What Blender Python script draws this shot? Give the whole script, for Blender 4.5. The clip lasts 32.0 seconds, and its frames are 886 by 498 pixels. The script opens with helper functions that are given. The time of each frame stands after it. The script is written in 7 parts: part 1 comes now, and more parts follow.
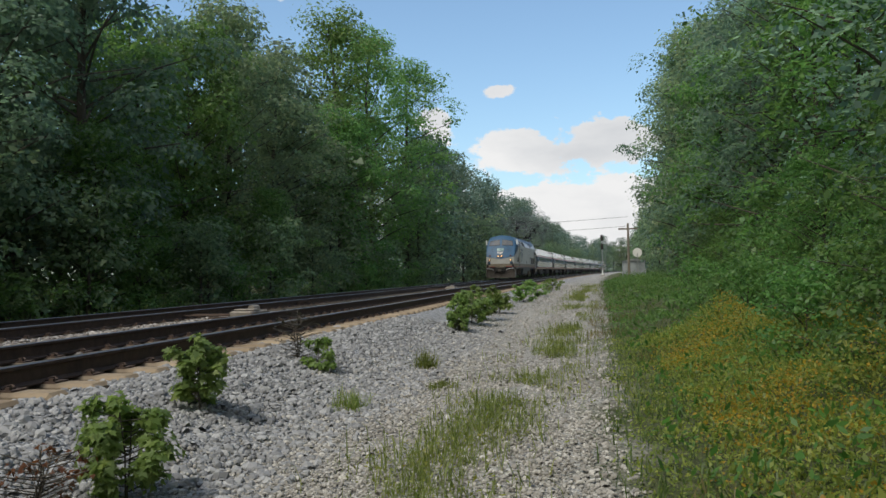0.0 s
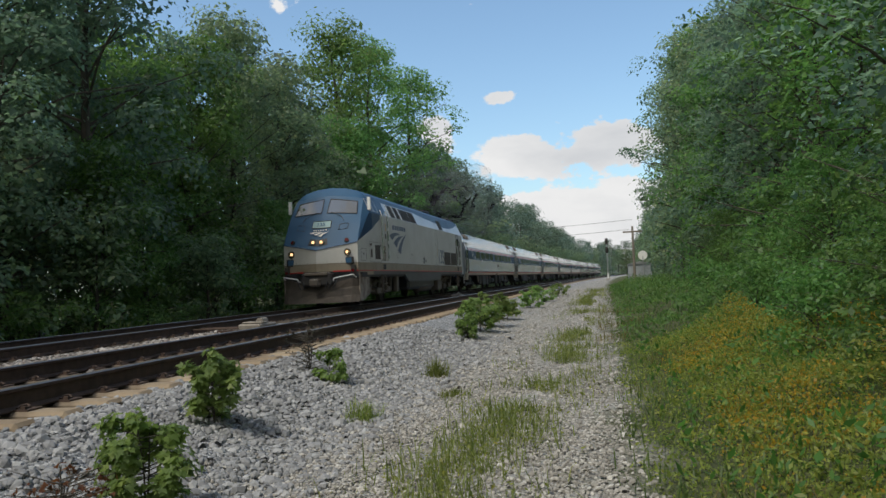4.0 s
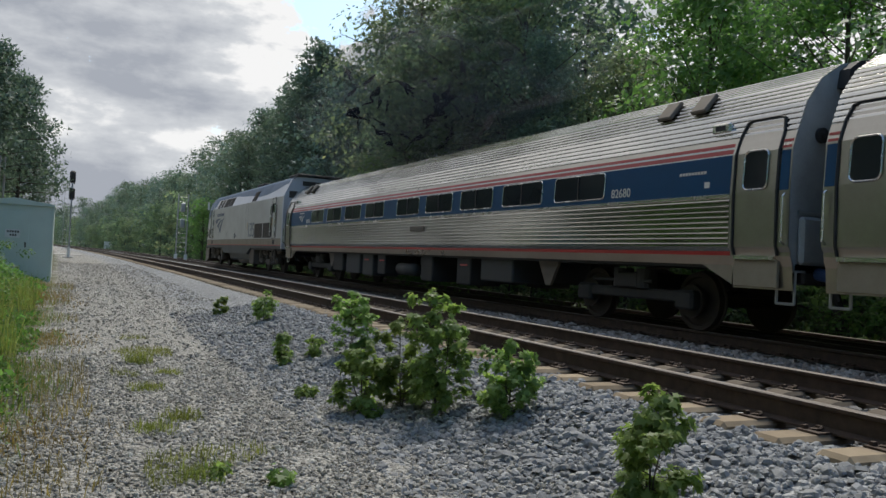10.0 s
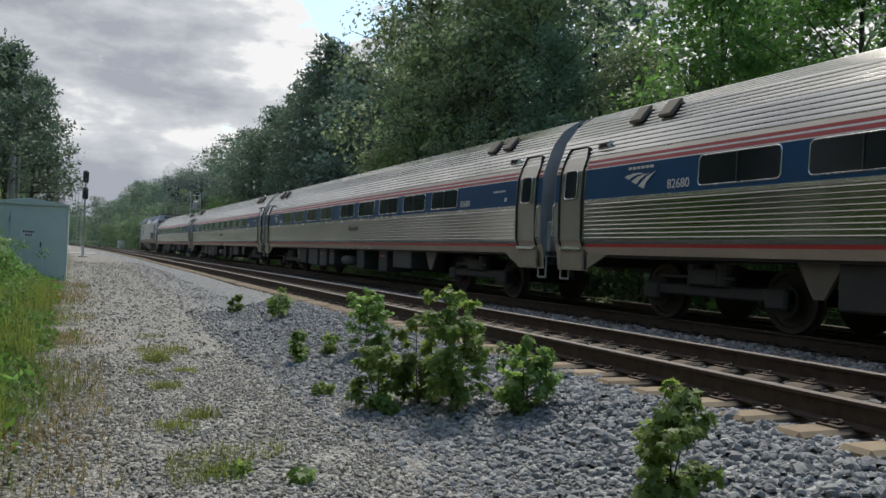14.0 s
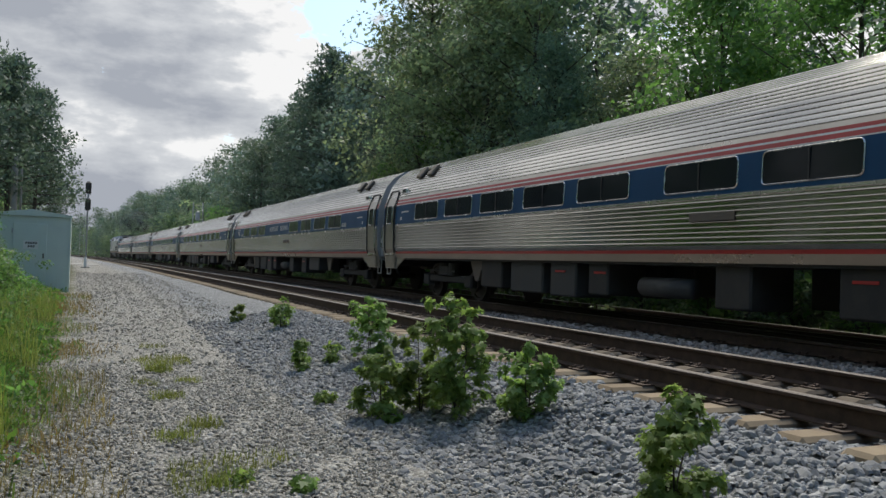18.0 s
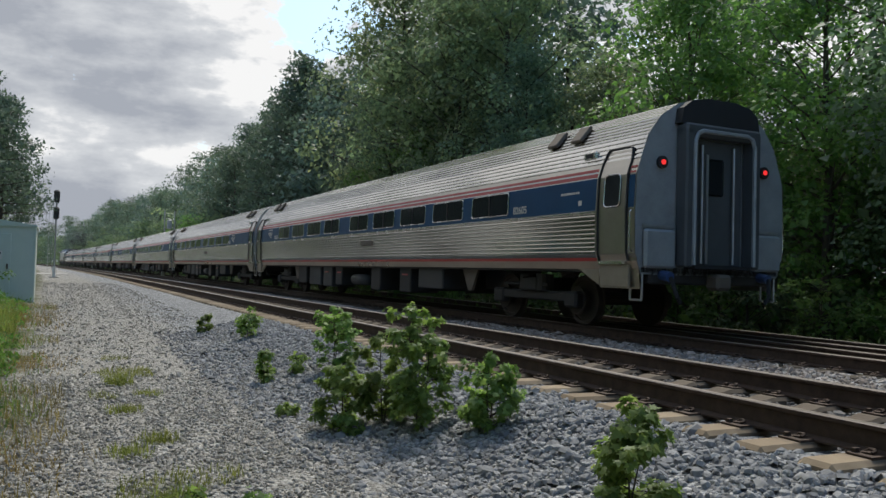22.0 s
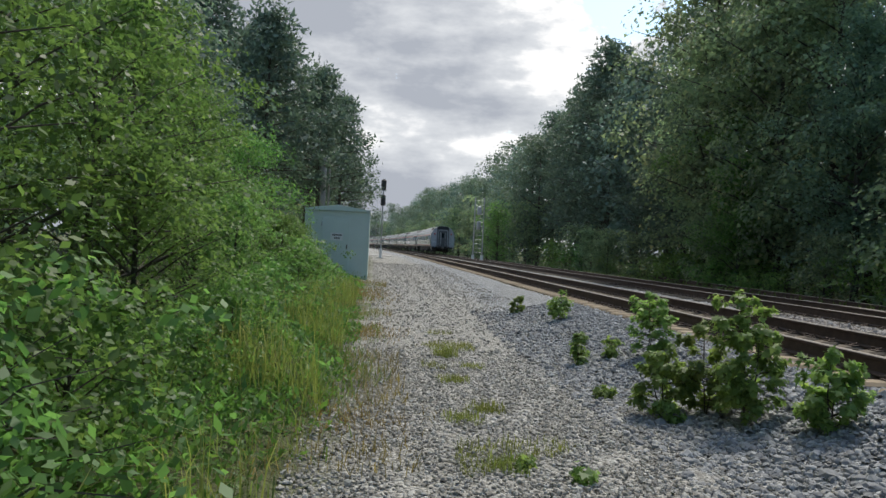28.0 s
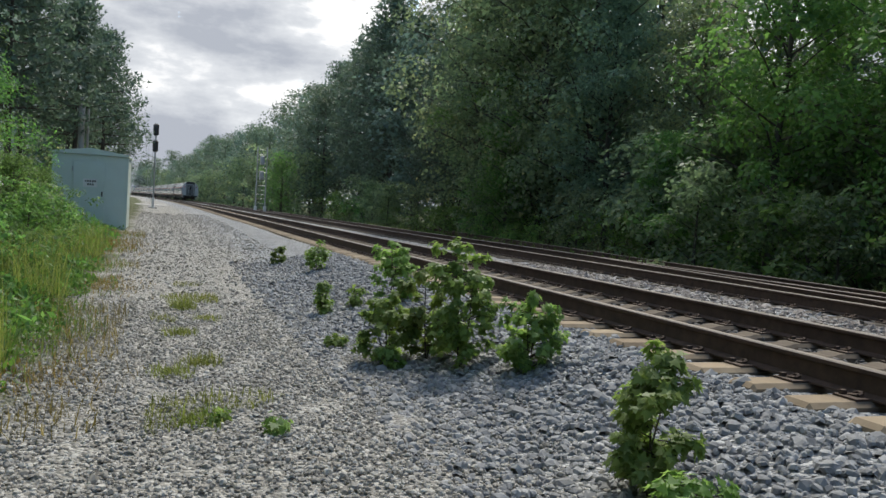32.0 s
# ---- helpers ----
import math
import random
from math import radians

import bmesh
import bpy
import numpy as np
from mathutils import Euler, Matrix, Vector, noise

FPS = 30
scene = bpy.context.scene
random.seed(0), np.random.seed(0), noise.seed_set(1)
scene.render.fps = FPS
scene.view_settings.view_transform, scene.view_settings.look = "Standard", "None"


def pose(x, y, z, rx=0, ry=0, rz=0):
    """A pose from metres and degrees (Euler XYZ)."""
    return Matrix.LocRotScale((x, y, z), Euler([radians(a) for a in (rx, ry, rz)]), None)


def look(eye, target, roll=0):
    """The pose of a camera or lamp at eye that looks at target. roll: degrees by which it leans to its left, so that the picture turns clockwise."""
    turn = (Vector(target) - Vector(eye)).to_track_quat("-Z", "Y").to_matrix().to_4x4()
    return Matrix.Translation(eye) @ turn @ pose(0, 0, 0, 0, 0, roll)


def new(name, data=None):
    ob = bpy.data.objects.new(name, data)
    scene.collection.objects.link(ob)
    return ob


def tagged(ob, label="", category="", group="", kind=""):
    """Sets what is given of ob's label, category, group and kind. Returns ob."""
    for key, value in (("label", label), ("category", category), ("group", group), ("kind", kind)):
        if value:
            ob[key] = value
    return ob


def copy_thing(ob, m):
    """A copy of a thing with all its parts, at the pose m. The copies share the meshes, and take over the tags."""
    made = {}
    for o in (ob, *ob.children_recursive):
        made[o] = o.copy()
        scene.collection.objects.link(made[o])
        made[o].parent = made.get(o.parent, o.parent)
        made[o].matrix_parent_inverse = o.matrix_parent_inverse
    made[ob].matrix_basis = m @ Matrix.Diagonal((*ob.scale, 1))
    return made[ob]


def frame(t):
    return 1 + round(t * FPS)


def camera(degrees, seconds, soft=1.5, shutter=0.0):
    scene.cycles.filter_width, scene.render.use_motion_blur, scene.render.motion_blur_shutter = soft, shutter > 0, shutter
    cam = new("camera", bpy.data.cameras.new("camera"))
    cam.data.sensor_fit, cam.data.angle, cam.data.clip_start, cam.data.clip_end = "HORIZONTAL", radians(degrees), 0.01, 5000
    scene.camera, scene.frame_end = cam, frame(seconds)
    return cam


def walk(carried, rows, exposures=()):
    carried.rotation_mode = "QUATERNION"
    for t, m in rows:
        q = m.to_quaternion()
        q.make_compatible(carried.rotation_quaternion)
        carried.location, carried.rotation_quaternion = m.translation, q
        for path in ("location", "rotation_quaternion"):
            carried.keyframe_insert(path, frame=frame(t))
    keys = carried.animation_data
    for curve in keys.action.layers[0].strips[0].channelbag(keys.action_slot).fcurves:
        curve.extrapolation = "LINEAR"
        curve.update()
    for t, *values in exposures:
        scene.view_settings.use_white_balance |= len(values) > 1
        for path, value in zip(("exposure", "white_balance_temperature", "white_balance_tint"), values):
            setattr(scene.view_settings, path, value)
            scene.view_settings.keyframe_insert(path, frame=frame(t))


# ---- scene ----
cam = camera(57.8, 32.0)
# t, x, y, z, yaw, pitch, roll
PATH = [
    (0.0, -0.758, 0.553, 1.291, 10.71, 1.74, -1.21),
    (0.5, -0.755, 0.559, 1.295, 10.76, 1.76, -1.49),
    (1.0, -0.755, 0.572, 1.287, 10.86, 1.81, -1.39),
    (1.5, -0.766, 0.584, 1.287, 10.86, 1.82, -1.49),
    (2.0, -0.769, 0.572, 1.289, 10.82, 1.87, -2.02),
    (2.5, -0.78, 0.565, 1.3, 10.81, 1.92, -2.53),
    (4.5, -0.831, 0.527, 1.306, 11.21, 2.52, -2.7),
    (5.0, -0.972, 0.503, 1.326, 22.96, 3.87, -3.66),
    (5.3, -1.007, 0.427, 1.331, 34.7, 5.08, -3.38),
    (5.5, -1.044, 0.372, 1.322, 42.26, 5.81, -3.19),
    (6.0, -0.958, 0.395, 1.477, 64.16, 6.17, -1.06),
    (6.3, -1.188, 0.363, 1.403, 80.28, 7.11, 0.29),
    (6.5, -1.297, 0.321, 1.347, 91.46, 7.6, 1.4),
    (7.0, -1.107, 0.411, 1.397, 118.68, 5.0, 3.47),
    (7.5, -0.86, 0.289, 1.447, 141.26, 2.59, 2.7),
    (8.0, -0.714, 0.261, 1.447, 149.86, 1.73, 2.0),
    (8.5, -0.708, 0.279, 1.449, 153.14, 1.39, 2.09),
    (9.0, -0.693, 0.278, 1.435, 154.78, 1.24, 2.94),
    (9.5, -0.694, 0.274, 1.443, 154.98, 1.11, 3.03),
    (10.0, -0.696, 0.261, 1.447, 155.21, 0.94, 2.95),
    (10.5, -0.685, 0.261, 1.449, 155.61, 0.87, 2.81),
    (11.0, -0.682, 0.255, 1.453, 155.76, 0.74, 2.51),
    (11.5, -0.688, 0.248, 1.453, 155.86, 0.66, 2.2),
    (12.0, -0.693, 0.245, 1.452, 155.79, 0.67, 1.91),
    (12.5, -0.678, 0.254, 1.455, 155.77, 0.68, 1.89),
    (13.0, -0.673, 0.251, 1.452, 155.96, 0.68, 2.03),
    (13.5, -0.66, 0.244, 1.457, 155.89, 0.63, 2.27),
    (14.0, -0.661, 0.25, 1.458, 156.0, 0.56, 2.36),
    (14.5, -0.666, 0.246, 1.459, 155.94, 0.43, 2.26),
    (16.5, -0.659, 0.246, 1.458, 156.22, 1.23, 2.64),
    (17.0, -0.656, 0.253, 1.466, 156.28, 1.35, 2.48),
    (17.5, -0.671, 0.247, 1.464, 156.42, 1.24, 2.0),
    (18.0, -0.67, 0.255, 1.451, 156.19, 1.15, 1.92),
    (18.5, -0.682, 0.26, 1.452, 154.16, 1.1, 1.86),
    (19.0, -0.68, 0.272, 1.45, 153.89, 1.16, 1.76),
    (19.5, -0.666, 0.269, 1.441, 154.13, 1.08, 1.61),
    (20.0, -0.689, 0.246, 1.435, 154.19, 0.96, 1.41),
    (20.5, -0.67, 0.239, 1.444, 154.44, 1.24, 2.28),
    (21.0, -0.697, 0.22, 1.461, 154.93, 1.28, 2.55),
    (21.5, -0.786, 0.228, 1.464, 154.69, 1.7, 2.16),
    (22.0, -0.813, 0.244, 1.476, 154.49, 1.71, 1.58),
    (22.5, -0.77, 0.253, 1.453, 155.38, 1.76, 1.51),
    (23.0, -0.715, 0.264, 1.448, 159.45, 1.87, 2.08),
    (23.5, -0.716, 0.277, 1.453, 162.66, 1.58, 2.45),
    (24.0, -0.721, 0.291, 1.461, 162.42, 1.5, 3.02),
    (24.5, -0.696, 0.288, 1.449, 162.76, 1.54, 3.55),
    (25.0, -0.691, 0.27, 1.426, 166.46, 0.82, 2.81),
    (25.5, -0.68, 0.235, 1.421, 170.42, -0.14, 2.58),
    (26.0, -0.652, 0.225, 1.432, 173.07, -0.2, 2.65),
    (26.5, -0.626, 0.221, 1.433, 174.34, -0.04, 2.76),
    (28.5, -0.624, 0.283, 1.443, 176.0, -0.04, 3.08),
    (29.0, -0.631, 0.307, 1.454, 176.07, 0.04, 3.59),
    (29.5, -0.73, 0.218, 1.417, 175.59, 0.03, 3.87),
    (30.0, -0.849, 0.12, 1.406, 173.38, 0.08, 3.52),
    (30.5, -1.009, 0.122, 1.408, 165.62, 0.39, 3.76),
    (31.0, -1.215, 0.155, 1.427, 160.63, 0.51, 4.15),
    (31.5, -1.302, 0.174, 1.427, 160.2, 0.35, 4.3),
    (32.0, -1.238, 0.185, 1.416, 160.69, -2.61, 3.56),
]
EXPOSURES = [(0.0, 0.42), (4.5, 0.34), (5.0, 0.25), (5.6, 0.85), (6.0, 1.60), (6.2, 1.72), (7.0, 1.85), (7.5, 1.35), (8.0, 0.85), (9.0, 0.49), (22.0, 0.50), (25.5, 0.68), (29.5, 0.68), (31.0, 0.74), (32.0, 0.78)]
walk(cam, [(t, pose(x, y, z, 90 + p, 0, yaw) @ pose(0, 0, 0, 0, 0, r)) for t, x, y, z, yaw, p, r in PATH], EXPOSURES)

# ---- light ----
SUN_AZ, SUN_EL = radians(148), radians(56)      # azimuth from +y, turning left
world = bpy.data.worlds.new("sky")
scene.world = world
world.use_nodes = True


def make_sky():
    nt = world.node_tree
    nt.nodes.clear()
    N, Lk = nt.nodes.new, nt.links.new
    out, bg = N("ShaderNodeOutputWorld"), N("ShaderNodeBackground")
    sky = N("ShaderNodeTexSky")
    sky.sky_type, sky.sun_disc = "NISHITA", False
    sky.sun_elevation, sky.sun_rotation = SUN_EL, -SUN_AZ
    sky.altitude, sky.air_density, sky.dust_density, sky.ozone_density = 50, 1.0, 1.6, 1.2
    tc = N("ShaderNodeTexCoord")
    sep = N("ShaderNodeSeparateXYZ")
    Lk(tc.outputs["Generated"], sep.inputs[0])

    def m(op, a, b=None, clamp=False):
        n = N("ShaderNodeMath")
        n.operation, n.use_clamp = op, clamp
        for i, v in enumerate((a, b)):
            if v is None:
                continue
            if isinstance(v, (int, float)):
                n.inputs[i].default_value = v
            else:
                Lk(v, n.inputs[i])
        return n.outputs[0]

    # directions as azimuth (to the left of +y) and elevation, in degrees
    A = m("MULTIPLY", m("ARCTAN2", m("MULTIPLY", sep.outputs["X"], -1.0), sep.outputs["Y"]), 57.2958)
    E = m("MULTIPLY", m("ARCSINE", sep.outputs["Z"]), 57.2958)

    def puff(az, el, w, h, amp):
        u, v = m("DIVIDE", m("SUBTRACT", A, az), w), m("DIVIDE", m("SUBTRACT", E, el), h)
        r2 = m("ADD", m("MULTIPLY", u, u), m("MULTIPLY", v, v))
        return m("MULTIPLY", m("EXPONENT", m("MULTIPLY", r2, -1.0)), amp)

    def field(scale, detail, rough, stretch):
        comb = N("ShaderNodeVectorMath"); comb.operation = "MULTIPLY"
        comb.inputs[1].default_value = stretch
        n = N("ShaderNodeTexNoise")
        n.inputs["Scale"].default_value, n.inputs["Detail"].default_value, n.inputs["Roughness"].default_value = scale, detail, rough
        Lk(tc.outputs["Generated"], comb.inputs[0]); Lk(comb.outputs[0], n.inputs["Vector"])
        return n.outputs["Fac"]

    edge = m("ADD", m("MULTIPLY", field(7.0, 10, 0.58, (1, 1, 1.8)), 0.68), m("MULTIPLY", field(30.0, 8, 0.62, (1, 1, 1.4)), 0.32))
    south = N("ShaderNodeMapRange"); south.clamp = True; south.interpolation_type = "SMOOTHSTEP"
    south.inputs["From Min"].default_value, south.inputs["From Max"].default_value = 0.25, -0.45
    south.inputs["To Min"].default_value, south.inputs["To Max"].default_value = 0.02, 0.98
    Lk(sep.outputs["Y"], south.inputs["Value"])
    cover = south.outputs["Result"]
    for q in PUFFS:
        cover = m("ADD", cover, puff(*q))
    cover = m("ADD", m("SUBTRACT", cover, 0.5), m("MULTIPLY", m("SUBTRACT", edge, 0.5), 3.0))
    mask = N("ShaderNodeMapRange"); mask.clamp = True
    mask.interpolation_type = "SMOOTHSTEP"
    mask.inputs["From Min"].default_value, mask.inputs["From Max"].default_value = -0.05, 0.09
    Lk(cover, mask.inputs["Value"])
    shade = field(3.3, 9, 0.56, (1, 1, 3.0))
    dark = N("ShaderNodeMapRange"); dark.clamp = True
    dark.inputs["From Min"].default_value, dark.inputs["From Max"].default_value = 0.2, -0.5
    dark.inputs["To Min"].default_value, dark.inputs["To Max"].default_value = 0.14, 1.0
    Lk(sep.outputs["Y"], dark.inputs["Value"])
    thick = m("ADD", m("MULTIPLY", m("SUBTRACT", cover, 0.30), 0.5), m("MULTIPLY", m("SUBTRACT", shade, 0.447), 5.2))
    thick = m("MULTIPLY", thick, dark.outputs["Result"])
    ramp = N("ShaderNodeValToRGB")
    els = ramp.color_ramp.elements
    els[0].position, els[0].color = 0.0, (1.0, 1.0, 1.0, 1)
    els[1].position, els[1].color = 0.9, (0.42, 0.45, 0.51, 1)
    e = els.new(0.25); e.color = (0.70, 0.725, 0.76, 1)
    Lk(thick, ramp.inputs["Fac"])
    cl = N("ShaderNodeVectorMath"); cl.operation = "SCALE"; cl.inputs["Scale"].default_value = CLOUD
    Lk(ramp.outputs["Color"], cl.inputs[0])
    tint = N("ShaderNodeVectorMath"); tint.operation = "MULTIPLY"; tint.inputs[1].default_value = (0.74, 0.83, 0.83)
    Lk(sky.outputs["Color"], tint.inputs[0])
    mix = N("ShaderNodeMix"); mix.data_type = "RGBA"
    Lk(mask.outputs["Result"], mix.inputs["Factor"]); Lk(tint.outputs[0], mix.inputs["A"]); Lk(cl.outputs[0], mix.inputs["B"])
    Lk(mix.outputs["Result"], bg.inputs["Color"])
    bg.inputs["Strength"].default_value = SKY
    Lk(bg.outputs[0], out.inputs[0])


# clouds and gaps in view: azimuth, elevation, width, height, weight
PUFFS = [(6.8, 12.7, 2.1, 0.8, 0.9), (11.2, 10.6, 1.8, 1.6, 1.0), (5.7, 8.9, 3.3, 1.5, 1.05), (-1.4, 9.0, 2.8, 1.9, 1.15), (-8.0, 8.6, 3.6, 2.0, 0.9), (0.8, 5.2, 14, 1.5, 0.76), (0, 2.5, 25, 2.2, 0.75), (164, 17, 5.0, 3.0, -0.85), (150, 13, 8, 6, -0.2)]
CLOUD, SKY = 3.85, 0.17
make_sky()
sun = new("sun", bpy.data.lights.new("sun", "SUN"))
sun.data.energy, sun.data.angle, sun.data.color = 2.3, radians(12), (1.0, 0.95, 0.84)
sun.matrix_world = look((0, 0, 60), Vector((0, 0, 60)) - Vector((-math.sin(SUN_AZ) * math.cos(SUN_EL), math.cos(SUN_AZ) * math.cos(SUN_EL), math.sin(SUN_EL))))


# ---- materials ----
class Mat:
    """A small builder of node materials."""

    def __init__(self, name):
        self.mat = bpy.data.materials.new(name)
        self.mat.use_nodes = True
        self.nt = self.mat.node_tree
        self.nt.nodes.clear()
        self.out = self.nt.nodes.new("ShaderNodeOutputMaterial")
        self.b = self.nt.nodes.new("ShaderNodeBsdfPrincipled")
        self.nt.links.new(self.b.outputs[0], self.out.inputs[0])
        self.tc = self.nt.nodes.new("ShaderNodeTexCoord")

    def n(self, kind, **ins):
        nd = self.nt.nodes.new("ShaderNode" + kind)
        for k, v in ins.items():
            self.set(nd, k.replace("_", " "), v)
        return nd

    def set(self, nd, k, v):
        s = nd.inputs[int(k)] if k.isdigit() else nd.inputs[k]
        if hasattr(v, "is_output"):
            self.nt.links.new(v, s)
        else:
            s.default_value = v

    def math(self, op, a, b=0.0, clamp=False):
        nd = self.n("Math")
        nd.operation, nd.use_clamp = op, clamp
        self.set(nd, "0", a)
        self.set(nd, "1", b)
        return nd.outputs[0]

    def noise(self, scale, detail=4, rough=0.55, vec=None, stretch=None):
        v = vec or self.tc.outputs["Object"]
        if stretch:
            mp = self.n("Mapping", Vector=v)
            mp.inputs["Scale"].default_value = stretch
            v = mp.outputs[0]
        return self.n("TexNoise", Vector=v, Scale=scale, Detail=detail, Roughness=rough).outputs["Fac"]

    def ramp(self, fac, *stops):
        nd = self.n("ValToRGB", Fac=fac)
        els = nd.color_ramp.elements
        while len(els) < len(stops):
            els.new(0.5)
        for e, (p, c) in zip(els, stops):
            e.position, e.color = p, (*c, 1) if len(c) == 3 else c
        return nd.outputs["Color"]

    def mix(self, fac, a, b, blend="MIX"):
        nd = self.n("Mix")
        nd.data_type, nd.blend_type = "RGBA", blend
        self.set(nd, "Factor", fac)
        for key, v in (("A", a), ("B", b)):
            s = [i for i in nd.inputs if i.name == key and i.type == "RGBA"][0]
            if hasattr(v, "is_output"):
                self.nt.links.new(v, s)
            else:
                s.default_value = (*v, 1)
        return [o for o in nd.outputs if o.type == "RGBA"][0]

    def bump(self, h, strength=0.3, dist=0.01):
        nd = self.n("Bump", Height=h, Strength=strength, Distance=dist)
        self.nt.links.new(nd.outputs[0], self.b.inputs["Normal"])

    def base(self, c, rough=0.6, metal=0.0, **k):
        self.set(self.b, "Base Color", c if hasattr(c, "is_output") else (*c, 1))
        self.set(self.b, "Roughness", rough)
        self.set(self.b, "Metallic", metal)
        for key, v in k.items():
            self.set(self.b, key.replace("_", " "), v)
        return self.mat


def paint(name, c, rough=0.45, metal=0.0, dirt=(0.16, 0.13, 0.09), amount=0.25, scale=1.2, relief=0.06, **k):
    """Paint or bare metal with broad dirt and fine grain."""
    M = Mat(name)
    big = M.noise(scale, 6, 0.65)
    fine = M.noise(scale * 22, 3, 0.6)
    fac = M.math("MULTIPLY", M.math("SUBTRACT", M.math("ADD", big, M.math("MULTIPLY", fine, 0.25)), 0.5, True), amount * 4, True)
    col = M.mix(fac, c, dirt)
    M.bump(fine, relief, 0.004)
    return M.base(col, M.math("ADD", M.math("MULTIPLY", big, 0.25), rough - 0.12, True), metal, **k)


def glow(name, c, strength):
    M = Mat(name)
    return M.base(c, 0.3, 0, Emission_Color=(*c, 1), Emission_Strength=strength)


def glass_dark(name, c=(0.012, 0.014, 0.016), rough=0.08, spec=0.32):
    M = Mat(name)
    n = M.noise(0.8, 2)
    return M.base(M.mix(n, c, tuple(v * 2.2 for v in c)), rough, 0.0, IOR=1.45 if spec < 0.5 else 2.0, Specular_IOR_Level=spec)


def foliage(name, dark, light, yellow=None, rough=0.5, trans=0.6, gain=1.2):
    """Leaves: every leaf its own green, thin enough to let some light through."""
    M = Mat(name)
    g = M.n("NewGeometry")
    o = M.n("ObjectInfo")
    rnd = g.outputs["Random Per Island"]
    big = M.noise(0.45, 3)
    f = M.math("ADD", M.math("MULTIPLY", rnd, 0.55), M.math("MULTIPLY", big, 0.6), True)
    stops = [(0.15, dark), (0.75, light)]
    if yellow:
        stops.append((0.97, yellow))
    col = M.ramp(f, *stops)
    hs = M.n("HueSaturation", Color=col, Hue=M.math("ADD", M.math("MULTIPLY", o.outputs["Random"], 0.03), 0.485), Value=M.math("ADD", M.math("MULTIPLY", o.outputs["Random"], 0.4), 0.8))
    M.base(hs.outputs[0], rough)
    t = M.n("BsdfTranslucent", Color=M.mix(1.0, hs.outputs[0], (gain, gain, gain * 0.85), "MULTIPLY"))
    mx = M.n("MixShader", Fac=trans)
    M.nt.links.new(M.b.outputs[0], mx.inputs[1])
    M.nt.links.new(t.outputs[0], mx.inputs[2])
    M.nt.links.new(mx.outputs[0], M.out.inputs[0])
    return M.mat


def bark(name, a, b):
    M = Mat(name)
    n = M.noise(6, 6, 0.7, stretch=(1, 1, 0.18))
    M.bump(n, 0.7, 0.03)
    return M.base(M.ramp(n, (0.3, a), (0.7, b)), 0.9)


def stone_mat(name, a, b, c):
    M = Mat(name)
    g = M.n("NewGeometry")
    n = M.noise(30, 3)
    col = M.ramp(g.outputs["Random Per Island"], (0.0, a), (0.55, b), (1.0, c))
    M.bump(n, 0.3, 0.006)
    return M.base(M.mix(M.math("MULTIPLY", n, 0.5), col, tuple(v * 0.6 for v in a)), 0.9)


def ground_mat():
    M = Mat("ground")
    P = M.tc.outputs["Object"]
    s = M.n("SeparateXYZ", Vector=P)
    x, y = s.outputs["X"], s.outputs["Y"]
    y8 = M.math("SUBTRACT", y, 8.0)
    xr = M.math("SUBTRACT", x, M.math("DIVIDE", M.math("MULTIPLY", y8, y8), 7400.0))
    wob = M.math("MULTIPLY", M.math("SUBTRACT", M.noise(0.9, 5), 0.5), 1.6)
    xw = M.math("ADD", xr, wob)
    vor = M.n("TexVoronoi", Vector=P, Scale=34.0)
    vor2 = M.n("TexVoronoi", Vector=P, Scale=45.0)
    cr = M.n("SeparateXYZ", Vector=vor.outputs["Color"])
    gravel = M.ramp(cr.outputs["X"], (0.0, (0.13, 0.125, 0.115)), (0.5, (0.34, 0.33, 0.305)), (1.0, (0.62, 0.605, 0.57)))
    gravel = M.mix(M.math("MULTIPLY", M.noise(0.7, 5), 0.55), gravel, (0.27, 0.252, 0.222), "MIX")
    gravel = M.mix(M.math("MULTIPLY", M.noise(7.0, 8, 0.75), 0.40), gravel, (0.14, 0.13, 0.115))
    ball = M.ramp(cr.outputs["Y"], (0.0, (0.10, 0.103, 0.108)), (0.5, (0.23, 0.235, 0.243)), (1.0, (0.45, 0.455, 0.46)))
    soil = M.ramp(M.noise(3.0, 6), (0.3, (0.045, 0.058, 0.018)), (0.7, (0.10, 0.105, 0.04)))
    f1 = M.n("MapRange", Value=xw, From_Min=-3.5, From_Max=-2.6).outputs[0]
    col = M.mix(f1, ball, gravel)
    north = M.n("MapRange", Value=y, From_Min=-2.0, From_Max=2.5, To_Min=0.0, To_Max=0.32).outputs[0]
    f2 = M.n("MapRange", Value=M.math("ADD", xw, north), From_Min=-0.6, From_Max=-0.1).outputs[0]
    col = M.mix(f2, col, soil)
    f3 = M.n("MapRange", Value=xw, From_Min=-13.3, From_Max=-12.7).outputs[0]
    col = M.mix(f3, soil, col)
    h = M.math("ADD", M.math("SUBTRACT", 0.0, vor.outputs["Distance"]), M.math("MULTIPLY", vor2.outputs["Distance"], -0.4))
    M.bump(h, 0.7, 0.05)
    return M.base(col, 0.95)


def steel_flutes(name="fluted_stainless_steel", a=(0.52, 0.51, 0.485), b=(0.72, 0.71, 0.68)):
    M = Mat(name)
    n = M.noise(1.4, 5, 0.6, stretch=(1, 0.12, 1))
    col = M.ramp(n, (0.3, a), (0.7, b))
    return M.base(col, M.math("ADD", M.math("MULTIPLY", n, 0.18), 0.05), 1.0)


